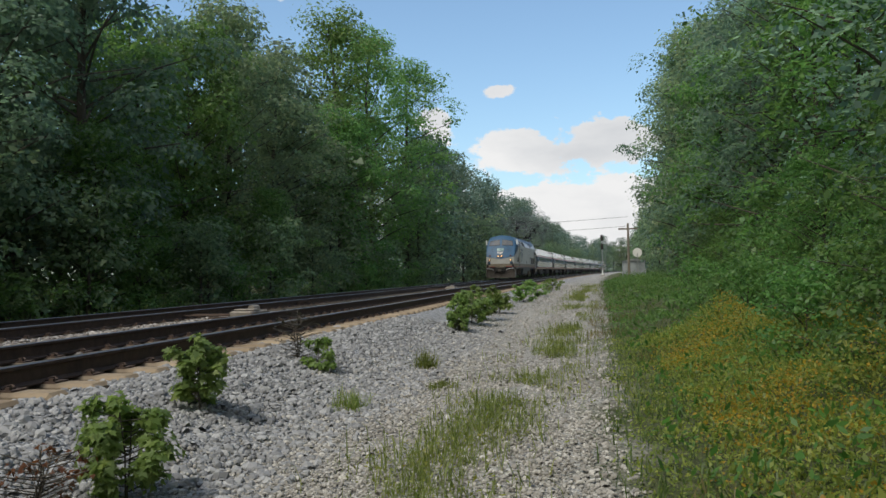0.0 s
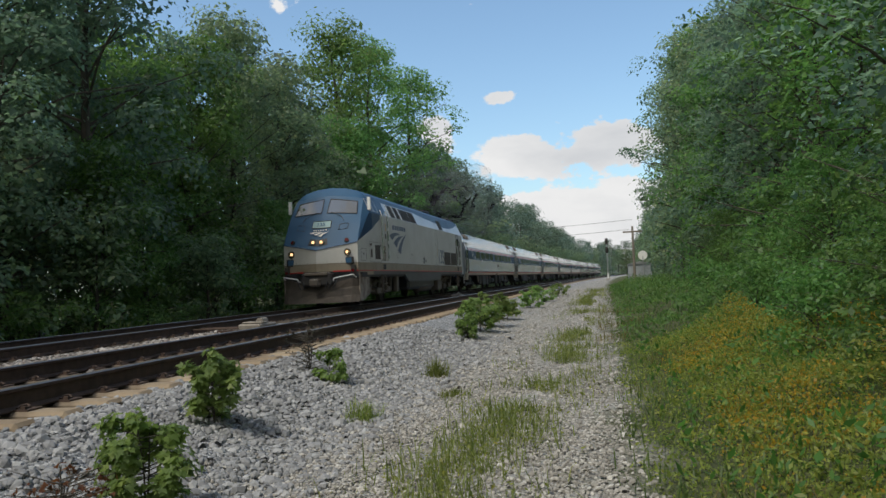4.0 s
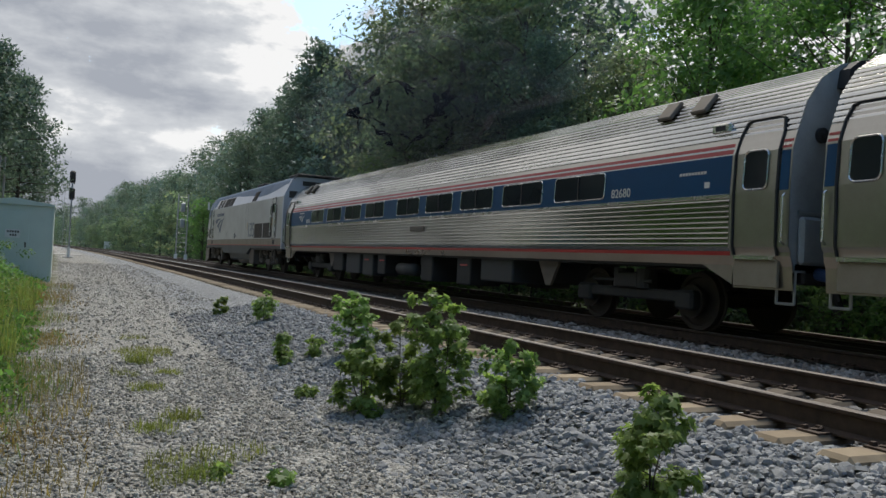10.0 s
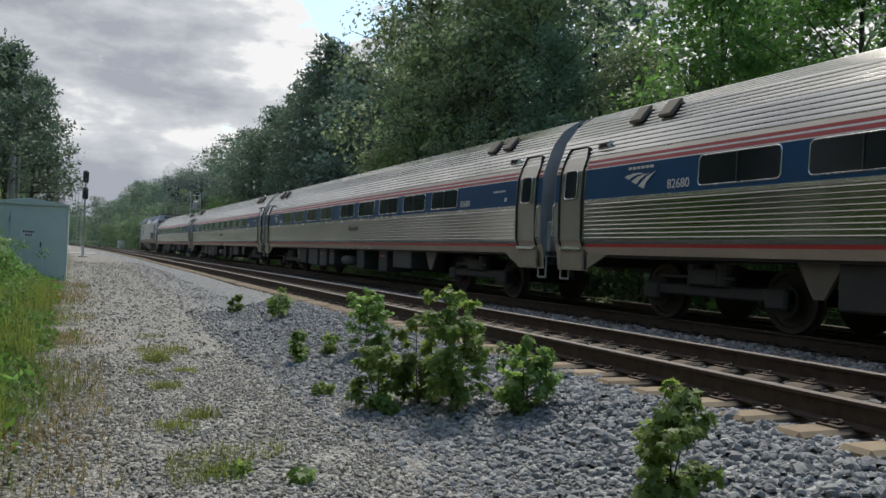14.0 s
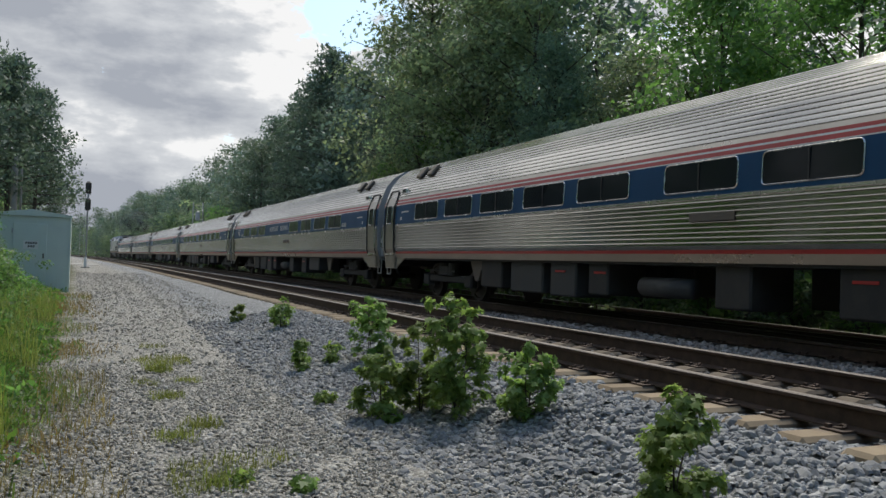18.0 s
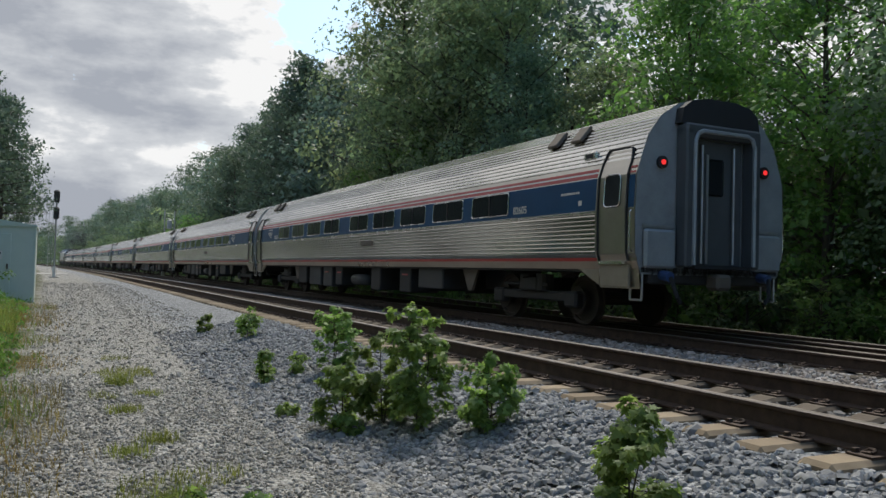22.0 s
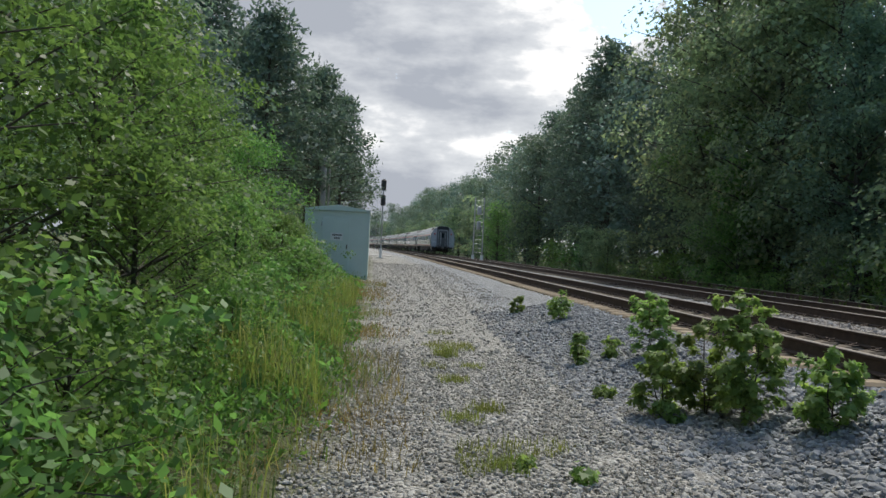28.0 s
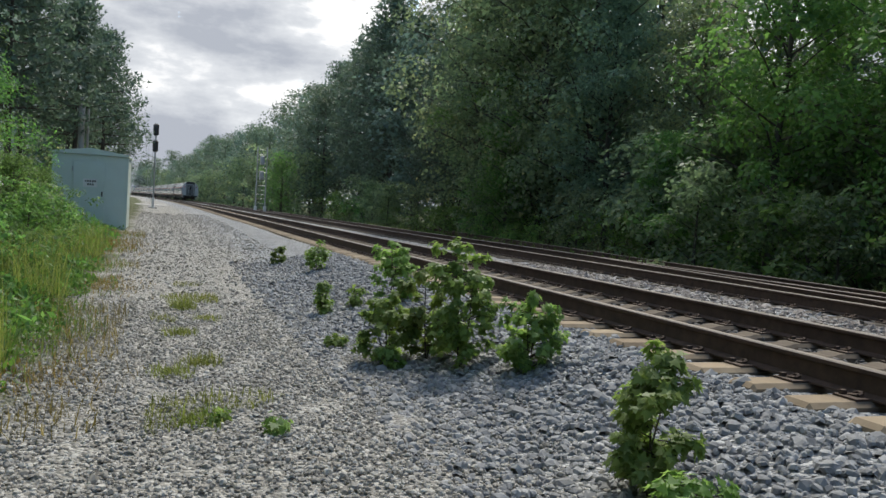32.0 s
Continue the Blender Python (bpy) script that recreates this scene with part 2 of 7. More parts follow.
def tie_mat():
    M = Mat("tie")
    o = M.n("ObjectInfo")
    n = M.noise(5, 6, 0.7)
    col = M.ramp(M.math("ADD", M.math("MULTIPLY", n, 0.6), M.math("MULTIPLY", o.outputs["Random"], 0.4)), (0.25, (0.19, 0.14, 0.09)), (0.75, (0.33, 0.26, 0.175)))
    ax = M.math("ABSOLUTE", M.n("SeparateXYZ", Vector=M.tc.outputs["Object"]).outputs["X"])
    oily = M.n("MapRange", Value=M.math("ADD", ax, M.math("MULTIPLY", n, 0.2)), From_Min=1.12, From_Max=0.92, To_Min=0.0, To_Max=0.85).outputs[0]
    col = M.mix(oily, col, (0.085, 0.067, 0.052))
    M.bump(M.noise(60, 3), 0.3, 0.004)
    return M.base(col, 0.9)


def rail_mat():
    M = Mat("rusty_rail")
    n = M.noise(9, 6, 0.7)
    M.bump(M.noise(70, 3), 0.3, 0.003)
    return M.base(M.ramp(n, (0.3, (0.035, 0.022, 0.016)), (0.7, (0.085, 0.052, 0.036))), 0.8, 0.1)


MAT = {
    "ground": ground_mat(),
    "stone_grey": stone_mat("ballast_stone", (0.190, 0.192, 0.198), (0.270, 0.272, 0.276), (0.43, 0.43, 0.43)),
    "stone_path": stone_mat("path_stone", (0.225, 0.210, 0.186), (0.385, 0.364, 0.328), (0.60, 0.575, 0.53)),
    "stone_crib": stone_mat("crib_stone", (0.085, 0.078, 0.072), (0.15, 0.138, 0.128), (0.27, 0.255, 0.24)),
    "stone_mid": stone_mat("six_foot_stone", (0.190, 0.162, 0.145), (0.330, 0.298, 0.272), (0.52, 0.485, 0.46)),
    "tie": tie_mat(),
    "wood_tie": bark("old_wood_tie", (0.03, 0.024, 0.018), (0.085, 0.068, 0.05)),
    "rail": rail_mat(),
    "railtop": paint("worn_rail_head", (0.30, 0.27, 0.25), 0.38, 0.85, (0.10, 0.07, 0.05), 0.3, 4),
    "steel": steel_flutes(),
    # darker copy of the roof steel: dark mirrored surroundings put into its colour
    "steel_low": steel_flutes("dim_fluted_steel", (0.30, 0.29, 0.255), (0.45, 0.44, 0.40)),
    "steel_plain": paint("plain_stainless_steel", (0.42, 0.40, 0.365), 0.30, 1.0, (0.20, 0.17, 0.12), 0.2, 0.9),
    "blue": paint("blue_band", (0.009, 0.062, 0.142), 0.42, 0, (0.02, 0.025, 0.04), 0.15, Specular_IOR_Level=0.2),
    "navy": paint("navy_marking", (0.012, 0.042, 0.105), 0.35, 0, (0.04, 0.05, 0.08), 0.1),
    "loco_blue": paint("loco_blue", (0.036, 0.095, 0.175), 0.45, 0, (0.06, 0.085, 0.12), 0.15, Specular_IOR_Level=0.28),
    "red": paint("red_stripe", (0.42, 0.030, 0.030), 0.4, 0, (0.12, 0.05, 0.03), 0.2),
    "white": paint("white_stripe", (0.66, 0.64, 0.60), 0.4, 0, (0.35, 0.30, 0.24), 0.2),
    "silver": paint("loco_silver", (0.56, 0.55, 0.51), 0.46, 0.2, (0.27, 0.245, 0.20), 0.2, 0.7, 0.03),
    "silver_light": paint("loco_silver_light", (0.52, 0.54, 0.58), 0.35, 0.2, (0.40, 0.40, 0.40), 0.12, 0.7, 0.03),
    "dirty_silver": paint("loco_dirty_sill", (0.29, 0.25, 0.185), 0.6, 0.05, (0.16, 0.13, 0.085), 0.35, 2.0),
    "skirt": paint("loco_grey_skirt", (0.055, 0.062, 0.07), 0.5, 0, (0.09, 0.075, 0.055), 0.3),
    "black": paint("black_underframe", (0.024, 0.024, 0.025), 0.7, 0, (0.08, 0.068, 0.055), 0.35, 2.5),
    "truck": paint("truck_frame", (0.125, 0.108, 0.09), 0.75, 0.1, (0.18, 0.135, 0.095), 0.4, 3.0),
    "wheel": paint("wheel_steel", (0.05, 0.04, 0.034), 0.7, 0.3, (0.10, 0.07, 0.05), 0.35, 3.0),
    "end_grey": paint("car_end_grey", (0.36, 0.39, 0.41), 0.42, 0.2, (0.06, 0.06, 0.06), 0.25, 1.8),
    "end_dark": paint("gangway_grey", (0.09, 0.10, 0.108), 0.5, 0.1, (0.04, 0.04, 0.04), 0.25, 1.8),
    "box_grey": paint("underfloor_grey", (0.045, 0.047, 0.05), 0.65, 0, (0.08, 0.07, 0.055), 0.3, 2.0),
    "rubber": paint("rubber_diaphragm", (0.018, 0.019, 0.021), 0.75, 0, (0.05, 0.05, 0.05), 0.2, 2.0),
    "glass": glass_dark("train_window_glass"),
    "chrome": paint("bright_metal", (0.62, 0.61, 0.58), 0.25, 0.95, (0.3, 0.27, 0.22), 0.15, 3.0),
    "yellow": paint("yellow_marking", (0.62, 0.36, 0.02), 0.5),
    "plow_front": paint("rusty_plow", (0.060, 0.048, 0.038), 0.8, 0.1, (0.13, 0.11, 0.09), 0.5, 3.0),
    "plow": paint("worn_plow_paint", (0.13, 0.098, 0.07), 0.75, 0.1, (0.34, 0.31, 0.27), 0.8, 3.4),
    "shed": paint("shed_paint", (0.57, 0.65, 0.59), 0.5, 0.0, (0.40, 0.44, 0.40), 0.2, 1.0),
    "machine": paint("weathered_castings", (0.26, 0.235, 0.20), 0.7, 0.2, (0.10, 0.075, 0.055), 0.5, 5.0),
    "galv": paint("galvanised_steel", (0.42, 0.43, 0.44), 0.45, 0.7, (0.25, 0.24, 0.22), 0.25, 3.0),
    "white_paint": paint("white_base_paint", (0.72, 0.72, 0.70), 0.6, 0, (0.4, 0.37, 0.32), 0.2, 3.0),
    "sign_dark": paint("sign_black", (0.02, 0.02, 0.022), 0.5),
    "pole": bark("wood_pole", (0.12, 0.10, 0.08), (0.24, 0.21, 0.17)),
    "concrete": paint("concrete", (0.36, 0.345, 0.32), 0.85, 0, (0.22, 0.2, 0.17), 0.3, 2.0, 0.3),
    "asphalt": paint("asphalt", (0.055, 0.055, 0.056), 0.9, 0, (0.1, 0.095, 0.09), 0.3, 1.5, 0.4),
    "hose_blue": paint("blue_connector", (0.03, 0.08, 0.22), 0.4),
    "head_lit": glow("lit_headlight", (1.0, 0.60, 0.28), 1.2),
    "lamp_glass": paint("lamp_reflector", (0.62, 0.48, 0.34), 0.18, 0.8, (0.3, 0.22, 0.15), 0.1, 6.0),
    # pale base colour paints the sky's reflection into the cab panes
    "cab_glass": glass_dark("cab_side_glass", (0.16, 0.18, 0.18), 0.06, 0.8),
    "lens_red": paint("red_lens", (0.10, 0.006, 0.008), 0.15, 0, (0.05, 0.01, 0.01), 0.1, 6.0),
    "board": glow("number_board", (0.22, 0.32, 0.31), 0.10),
    "windshield": glass_dark("windshield_glass", (0.02, 0.022, 0.024), 0.04, 0.8),
    "tail_lit": glow("lit_red_marker", (0.7, 0.03, 0.03), 0.9),
    # extra blue and gain put haze and glare into the wood's leaf colours
    "leaf_a": foliage("leaf_oak", (0.081, 0.127, 0.084), (0.185, 0.259, 0.143), (0.332, 0.324, 0.163), gain=1.65),
    "leaf_b": foliage("leaf_sweetgum", (0.069, 0.123, 0.101), (0.163, 0.248, 0.166), gain=1.65),
    # in the thin west wood this paler green also stands in for glare
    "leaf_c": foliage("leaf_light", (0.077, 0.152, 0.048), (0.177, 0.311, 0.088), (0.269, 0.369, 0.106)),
    "leaf_vine": foliage("leaf_vine", (0.058, 0.130, 0.040), (0.147, 0.277, 0.073), (0.219, 0.331, 0.088)),
    "leaf_pine": foliage("pine_needles", (0.042, 0.071, 0.058), (0.103, 0.153, 0.106), None, 0.6, 0.3, gain=1.65),
    # far copies, darker and bluer: shade and haze put into the leaf colour
    "leaf_far_a": foliage("hazed_oak_leaf", (0.059, 0.095, 0.073), (0.135, 0.192, 0.131), None, 0.6, 0.35, gain=1.65),
    "leaf_far_b": foliage("hazed_gum_leaf", (0.053, 0.095, 0.084), (0.123, 0.188, 0.147), None, 0.6, 0.35, gain=1.65),
    "leaf_far_c": foliage("hazed_light_leaf", (0.076, 0.121, 0.068), (0.173, 0.243, 0.125), None, 0.6, 0.4, gain=1.65),
    "leaf_sap": foliage("sapling_leaf", (0.105, 0.180, 0.052), (0.235, 0.345, 0.096), (0.41, 0.46, 0.135)),
    "weed_green": foliage("green_weed", (0.046, 0.112, 0.024), (0.115, 0.240, 0.048), (0.20, 0.29, 0.06)),
    "weed_olive": foliage("olive_weed", (0.128, 0.172, 0.036), (0.300, 0.335, 0.070), (0.45, 0.38, 0.08)),
    "grass": foliage("grass_blade", (0.062, 0.098, 0.026), (0.140, 0.195, 0.055), (0.250, 0.260, 0.105)),
    "grass_seed": foliage("seeding_grass", (0.12, 0.16, 0.04), (0.25, 0.30, 0.08), (0.40, 0.37, 0.15)),
    "dark_leaf": foliage("withered_leaf", (0.02, 0.022, 0.014), (0.05, 0.048, 0.03)),
    "grass_dry": foliage("dry_grass", (0.12, 0.11, 0.04), (0.26, 0.22, 0.08), (0.36, 0.28, 0.10)),
    "grass_rust": foliage("rusty_grass", (0.14, 0.11, 0.04), (0.28, 0.22, 0.075), (0.40, 0.27, 0.09)),
    "flower": foliage("yellow_flower", (0.42, 0.25, 0.03), (0.62, 0.46, 0.05), (0.7, 0.56, 0.07)),
    "rust_leaf": foliage("dead_leaf", (0.09, 0.03, 0.015), (0.17, 0.07, 0.03)),
    "bark": bark("tree_bark", (0.035, 0.03, 0.024), (0.10, 0.088, 0.07)),
    "bark_pale": bark("pale_bark", (0.10, 0.09, 0.075), (0.26, 0.235, 0.20)),
}

# ---- mesh helpers ----


def mesh_np(name, verts, faces, mats, idx=None, smooth=False):
    """A mesh from arrays: faces all with the same number of corners."""
    me = bpy.data.meshes.new(name)
    v = np.asarray(verts, np.float32).reshape(-1, 3)
    f = np.asarray(faces, np.int32)
    k = f.shape[1]
    me.vertices.add(len(v)); me.loops.add(f.size); me.polygons.add(len(f))
    me.vertices.foreach_set("co", v.ravel())
    me.loops.foreach_set("vertex_index", f.ravel())
    me.polygons.foreach_set("loop_start", np.arange(0, f.size, k, dtype=np.int32))
    for m in mats if isinstance(mats, (list, tuple)) else [mats]:
        me.materials.append(m)
    if idx is not None:
        me.polygons.foreach_set("material_index", np.asarray(idx, np.int32))
    me.polygons.foreach_set("use_smooth", np.full(len(f), smooth))
    me.update(calc_edges=True)
    return me


def mesh_py(name, verts, faces, mat, smooth=False):
    me = bpy.data.meshes.new(name)
    me.from_pydata([tuple(v) for v in verts], [], faces)
    me.materials.append(mat)
    if smooth:
        me.shade_smooth()
    me.update()
    return me


def put(name, me, parent=None, label="", at=None):
    ob = new(name, me)
    if parent is not None:
        ob.parent = parent
    if at is not None:
        ob.matrix_basis = at
    if label:
        ob["label"] = label
    return ob


def part(name, bm, mat, parent, label="", smooth=False):
    me = bpy.data.meshes.new(name)
    bm.normal_update()
    bm.to_mesh(me)
    bm.free()
    me.materials.append(mat)
    if smooth:
        me.shade_smooth()
    return put(name, me, parent, label)


def empty(name, m=None, **tags):
    ob = new(name)
    ob.empty_display_size = 0.3
    if m is not None:
        ob.matrix_basis = m
    return tagged(ob, **tags)


def bm_box(bm, x0, x1, y0, y1, z0, z1, bevel=0.0, m=None):
    r = bmesh.ops.create_cube(bm, size=1.0)
    M = Matrix.LocRotScale(((x0 + x1) / 2, (y0 + y1) / 2, (z0 + z1) / 2), None, (x1 - x0, y1 - y0, z1 - z0))
    vs = r["verts"]
    bmesh.ops.transform(bm, matrix=M, verts=vs)
    if bevel:
        es = list({e for v in vs for e in v.link_edges})
        out = bmesh.ops.bevel(bm, geom=es, offset=bevel, segments=1, affect="EDGES")
        vs = list({v for f in out["faces"] for v in f.verts} | {v for v in vs if v.is_valid})
    if m is not None:
        bmesh.ops.transform(bm, matrix=m, verts=vs)
    return bm


def box(x0, x1, y0, y1, z0, z1, bevel=0.0, m=None):
    return bm_box(bmesh.new(), x0, x1, y0, y1, z0, z1, bevel, m)


def bm_tube(bm, a, b, r, r2=None, n=10):
    a, b = Vector(a), Vector(b)
    d = b - a
    bmesh.ops.create_cone(bm, cap_ends=True, segments=n, radius1=r, radius2=r if r2 is None else r2, depth=d.length,
                          matrix=Matrix.Translation((a + b) / 2) @ d.to_track_quat("Z", "Y").to_matrix().to_4x4())
    return bm


def tube(a, b, r, r2=None, n=10):
    return bm_tube(bmesh.new(), a, b, r, r2, n)


def bm_path(bm, pts, r, n=6):
    for a, b in zip(pts, pts[1:]):
        bm_tube(bm, a, b, r, n=n)
    return bm


def prism(poly, axis, lo, hi):
    """A polygon given in the two other axes, extruded along axis from lo to hi."""
    def p(u, v, w):
        return {"x": (w, u, v), "y": (u, w, v), "z": (u, v, w)}[axis]
    n = len(poly)
    vs = [p(u, v, lo) for u, v in poly] + [p(u, v, hi) for u, v in poly]
    fs = [list(range(n))[::-1], list(range(n, 2 * n))] + [[i, (i + 1) % n, n + (i + 1) % n, n + i] for i in range(n)]
    bm = bmesh.new()
    bv = [bm.verts.new(v) for v in vs]
    for f in fs:
        bm.faces.new([bv[i] for i in f])
    bmesh.ops.recalc_face_normals(bm, faces=bm.faces)
    return bm


def strip(profile, y0, y1, mat, name, parent, label="", smooth=False):
    """A sheet: points (x, z) swept along y."""
    n = len(profile)
    vs = [(x, y0, z) for x, z in profile] + [(x, y1, z) for x, z in profile]
    return put(name, mesh_py(name, vs, [(i, i + 1, n + i + 1, n + i) for i in range(n - 1)], mat, smooth), parent, label)


def text_mesh(name, body, size, mat):
    cu = bpy.data.curves.new(name, "FONT")
    cu.body, cu.size, cu.extrude, cu.offset = body, size, 0.003, 0.007 * size
    cu.align_x, cu.align_y = "CENTER", "CENTER"
    ob = bpy.data.objects.new(name, cu)
    scene.collection.objects.link(ob)
    bpy.context.view_layer.update()
    me = bpy.data.meshes.new_from_object(ob.evaluated_get(bpy.context.evaluated_depsgraph_get()))
    bpy.data.objects.remove(ob)
    me.materials.clear()
    me.materials.append(mat)
    return me

# ---- ground and track ----
ZR = 0.62                      # top of rail
NEAR, FAR, GAUGE = -6.15, -10.41, 1.505   # track centres at the camera


def off(y):
    """How far the line has bent to the east at y."""
    return (np.clip(y, -700, 700) - 8.0) ** 2 / 7400.0


def smooth01(v):
    v = np.clip(v, 0, 1)
    return v * v * (3 - 2 * v)


def height(xr, y):
    """Ground height, by the distance xr east of the line's own axis."""
    xr, y = np.asarray(xr, float), np.asarray(y, float)
    rise = 0.42 * smooth01((np.abs(y) - 8) / 34)
    path = 0.02 + 0.03 * np.sin(xr * 1.3 + 0.4 * y) * 0.5 + rise
    bed = 0.385
    shoulder = bed + (path - bed) * smooth01((xr + 4.75) / 1.75)
    verge = path + 0.10 * smooth01((xr + 0.4) / 1.5) + 0.02 * np.maximum(xr - 1, 0).clip(0, 20)
    h = np.where(xr > -4.75, shoulder, bed)
    h = np.where(xr > -2.9, path, h)
    h = np.where(xr > -0.5, verge, h)
    west = bed - 0.5 * smooth01((-12.1 - xr) / 1.6) + 0.035 * np.clip(-14.5 - xr, 0, 30)
    return np.where(xr < -12.1, west, h)


def make_ground():
    xs = np.r_[-3000, -800, -200, -80, -45, -30, -22, -18, np.arange(-16, -12, 0.5), np.arange(-12, -5, 0.5), np.arange(-5, 1.6, 0.2), np.arange(1.6, 5, 0.6), 6, 9, 14, 25, 60, 200, 800, 3000]
    ys = np.r_[-3000, -1200, -700, np.arange(-500, -100, 25), np.arange(-100, -20, 4), np.arange(-20, 20, 0.4), np.arange(20, 100, 4), np.arange(100, 501, 25), 700, 1200, 3000]
    X, Y = np.meshgrid(xs, ys)
    Z = height(X, Y)
    rng = np.random.default_rng(3)
    soft = ((np.abs(Y) < 60) & (np.abs(X) < 14))
    Z = Z + np.where(soft, rng.normal(0, 0.008, Z.shape), 0)
    V = np.stack([X + off(Y), Y, Z], -1).reshape(-1, 3)
    nx, ny = len(xs), len(ys)
    i = (np.arange(ny - 1)[:, None] * nx + np.arange(nx - 1)[None]).ravel()
    F = np.stack([i, i + 1, i + nx + 1, i + nx], -1)
    put("ground", mesh_np("ground", V, F, MAT["ground"], smooth=True))
    tagged(bpy.data.objects["ground"], "grey gravel path, ballast bed and wooded soil beside the track", "ground", kind="structure")


make_ground()

RAIL = [(-0.068, 0.0), (-0.068, 0.012), (-0.010, 0.032), (-0.009, 0.135), (-0.035, 0.148), (-0.036, 0.172), (-0.028, 0.180),
        (0.028, 0.180), (0.036, 0.172), (0.035, 0.148), (0.009, 0.135), (0.010, 0.032), (0.068, 0.012), (0.068, 0.0)]
YS = np.r_[np.arange(-480, -120, 10), np.arange(-120, 120, 3), np.arange(120, 481, 10)]


def make_rail(track, x, label, ys=YS, shift=None, z=ZR, name="rail"):
    n, k = len(RAIL), len(ys)
    px, pz = np.array(RAIL).T
    cx = x + off(ys) + (0 if shift is None else shift(ys))
    V = np.stack([cx[:, None] + px[None], np.repeat(ys[:, None], n, 1), np.full((k, 1), z - 0.18) + pz[None]], -1).reshape(-1, 3)
    a = np.arange(k - 1)[:, None] * n
    j, j2 = np.arange(n)[None], (np.arange(n)[None] + 1) % n
    F = np.stack([a + j, a + n + j, a + n + j2, a + j2], -1).reshape(-1, 4)
    idx = np.tile(np.where(np.isin(np.arange(n), (5, 6, 7)), 1, 0), k - 1)
    return put(name, mesh_np(name, V, F, [MAT["rail"], MAT["railtop"]], idx), track, label)


def clip_mesh():
    """Base plate with two spring clips and screw heads."""
    bm = bmesh.new()
    bm_box(bm, -0.19, 0.19, -0.09, 0.09, -0.004, 0.014)
    for s in (-1, 1):
        bm_path(bm, [(s * 0.07, -0.05, 0.018), (s * 0.07, -0.01, 0.036), (s * 0.09, 0.04, 0.038), (s * 0.12, 0.035, 0.024), (s * 0.12, -0.03, 0.016)], 0.012, 5)
        bm_box(bm, s * 0.14 - 0.02, s * 0.14 + 0.02, -0.075, -0.045, 0.014, 0.04)
    me = bpy.data.meshes.new("clip")
    bm.to_mesh(me)
    bm.free()
    me.materials.append(MAT["rail"])
    return me


def tie_mesh(mat):
    """A bevelled tie whose middle is waisted."""
    prof = [(-1.30, 0.155), (-1.27, 0.185), (-0.50, 0.185), (-0.42, 0.165), (0.42, 0.165), (0.50, 0.185), (1.27, 0.185), (1.30, 0.155)]
    vs, n = [], len(prof)
    for yy, dz, inset in ((-0.13, -0.16, 0), (-0.13, -0.03, 0), (-0.095, 0, 0), (0.095, 0, 0), (0.13, -0.03, 0), (0.13, -0.16, 0)):
        vs += [(x, yy, (z if dz == 0 else z + dz) - 0.185) for x, z in prof]
    fs = [(r * n + i, r * n + i + 1, (r + 1) * n + i + 1, (r + 1) * n + i) for r in range(5) for i in range(n - 1)]
    fs += [tuple(r * n for r in range(6)), tuple(r * n + n - 1 for r in range(5, -1, -1))]
    return mesh_py("tie", vs, fs, mat)


def joined(name, base, places, mat, parent, label="", kind="stuff"):
    """Many copies of a mesh as one part."""
    me = base
    v = np.zeros(len(me.vertices) * 3, np.float32)
    me.vertices.foreach_get("co", v)
    v = v.reshape(-1, 3)
    me.calc_loop_triangles()
    t = np.zeros(len(me.loop_triangles) * 3, np.int32)
    me.loop_triangles.foreach_get("vertices", t)
    t = t.reshape(-1, 3)
    P = np.asarray(places, np.float32)
    V = (v[None] + P[:, None]).reshape(-1, 3)
    F = (t[None] + (np.arange(len(P)) * len(v))[:, None, None]).reshape(-1, 3)
    ob = put(name, mesh_np(name, V, F, mat), parent, label)
    ob["kind"] = kind
    return ob


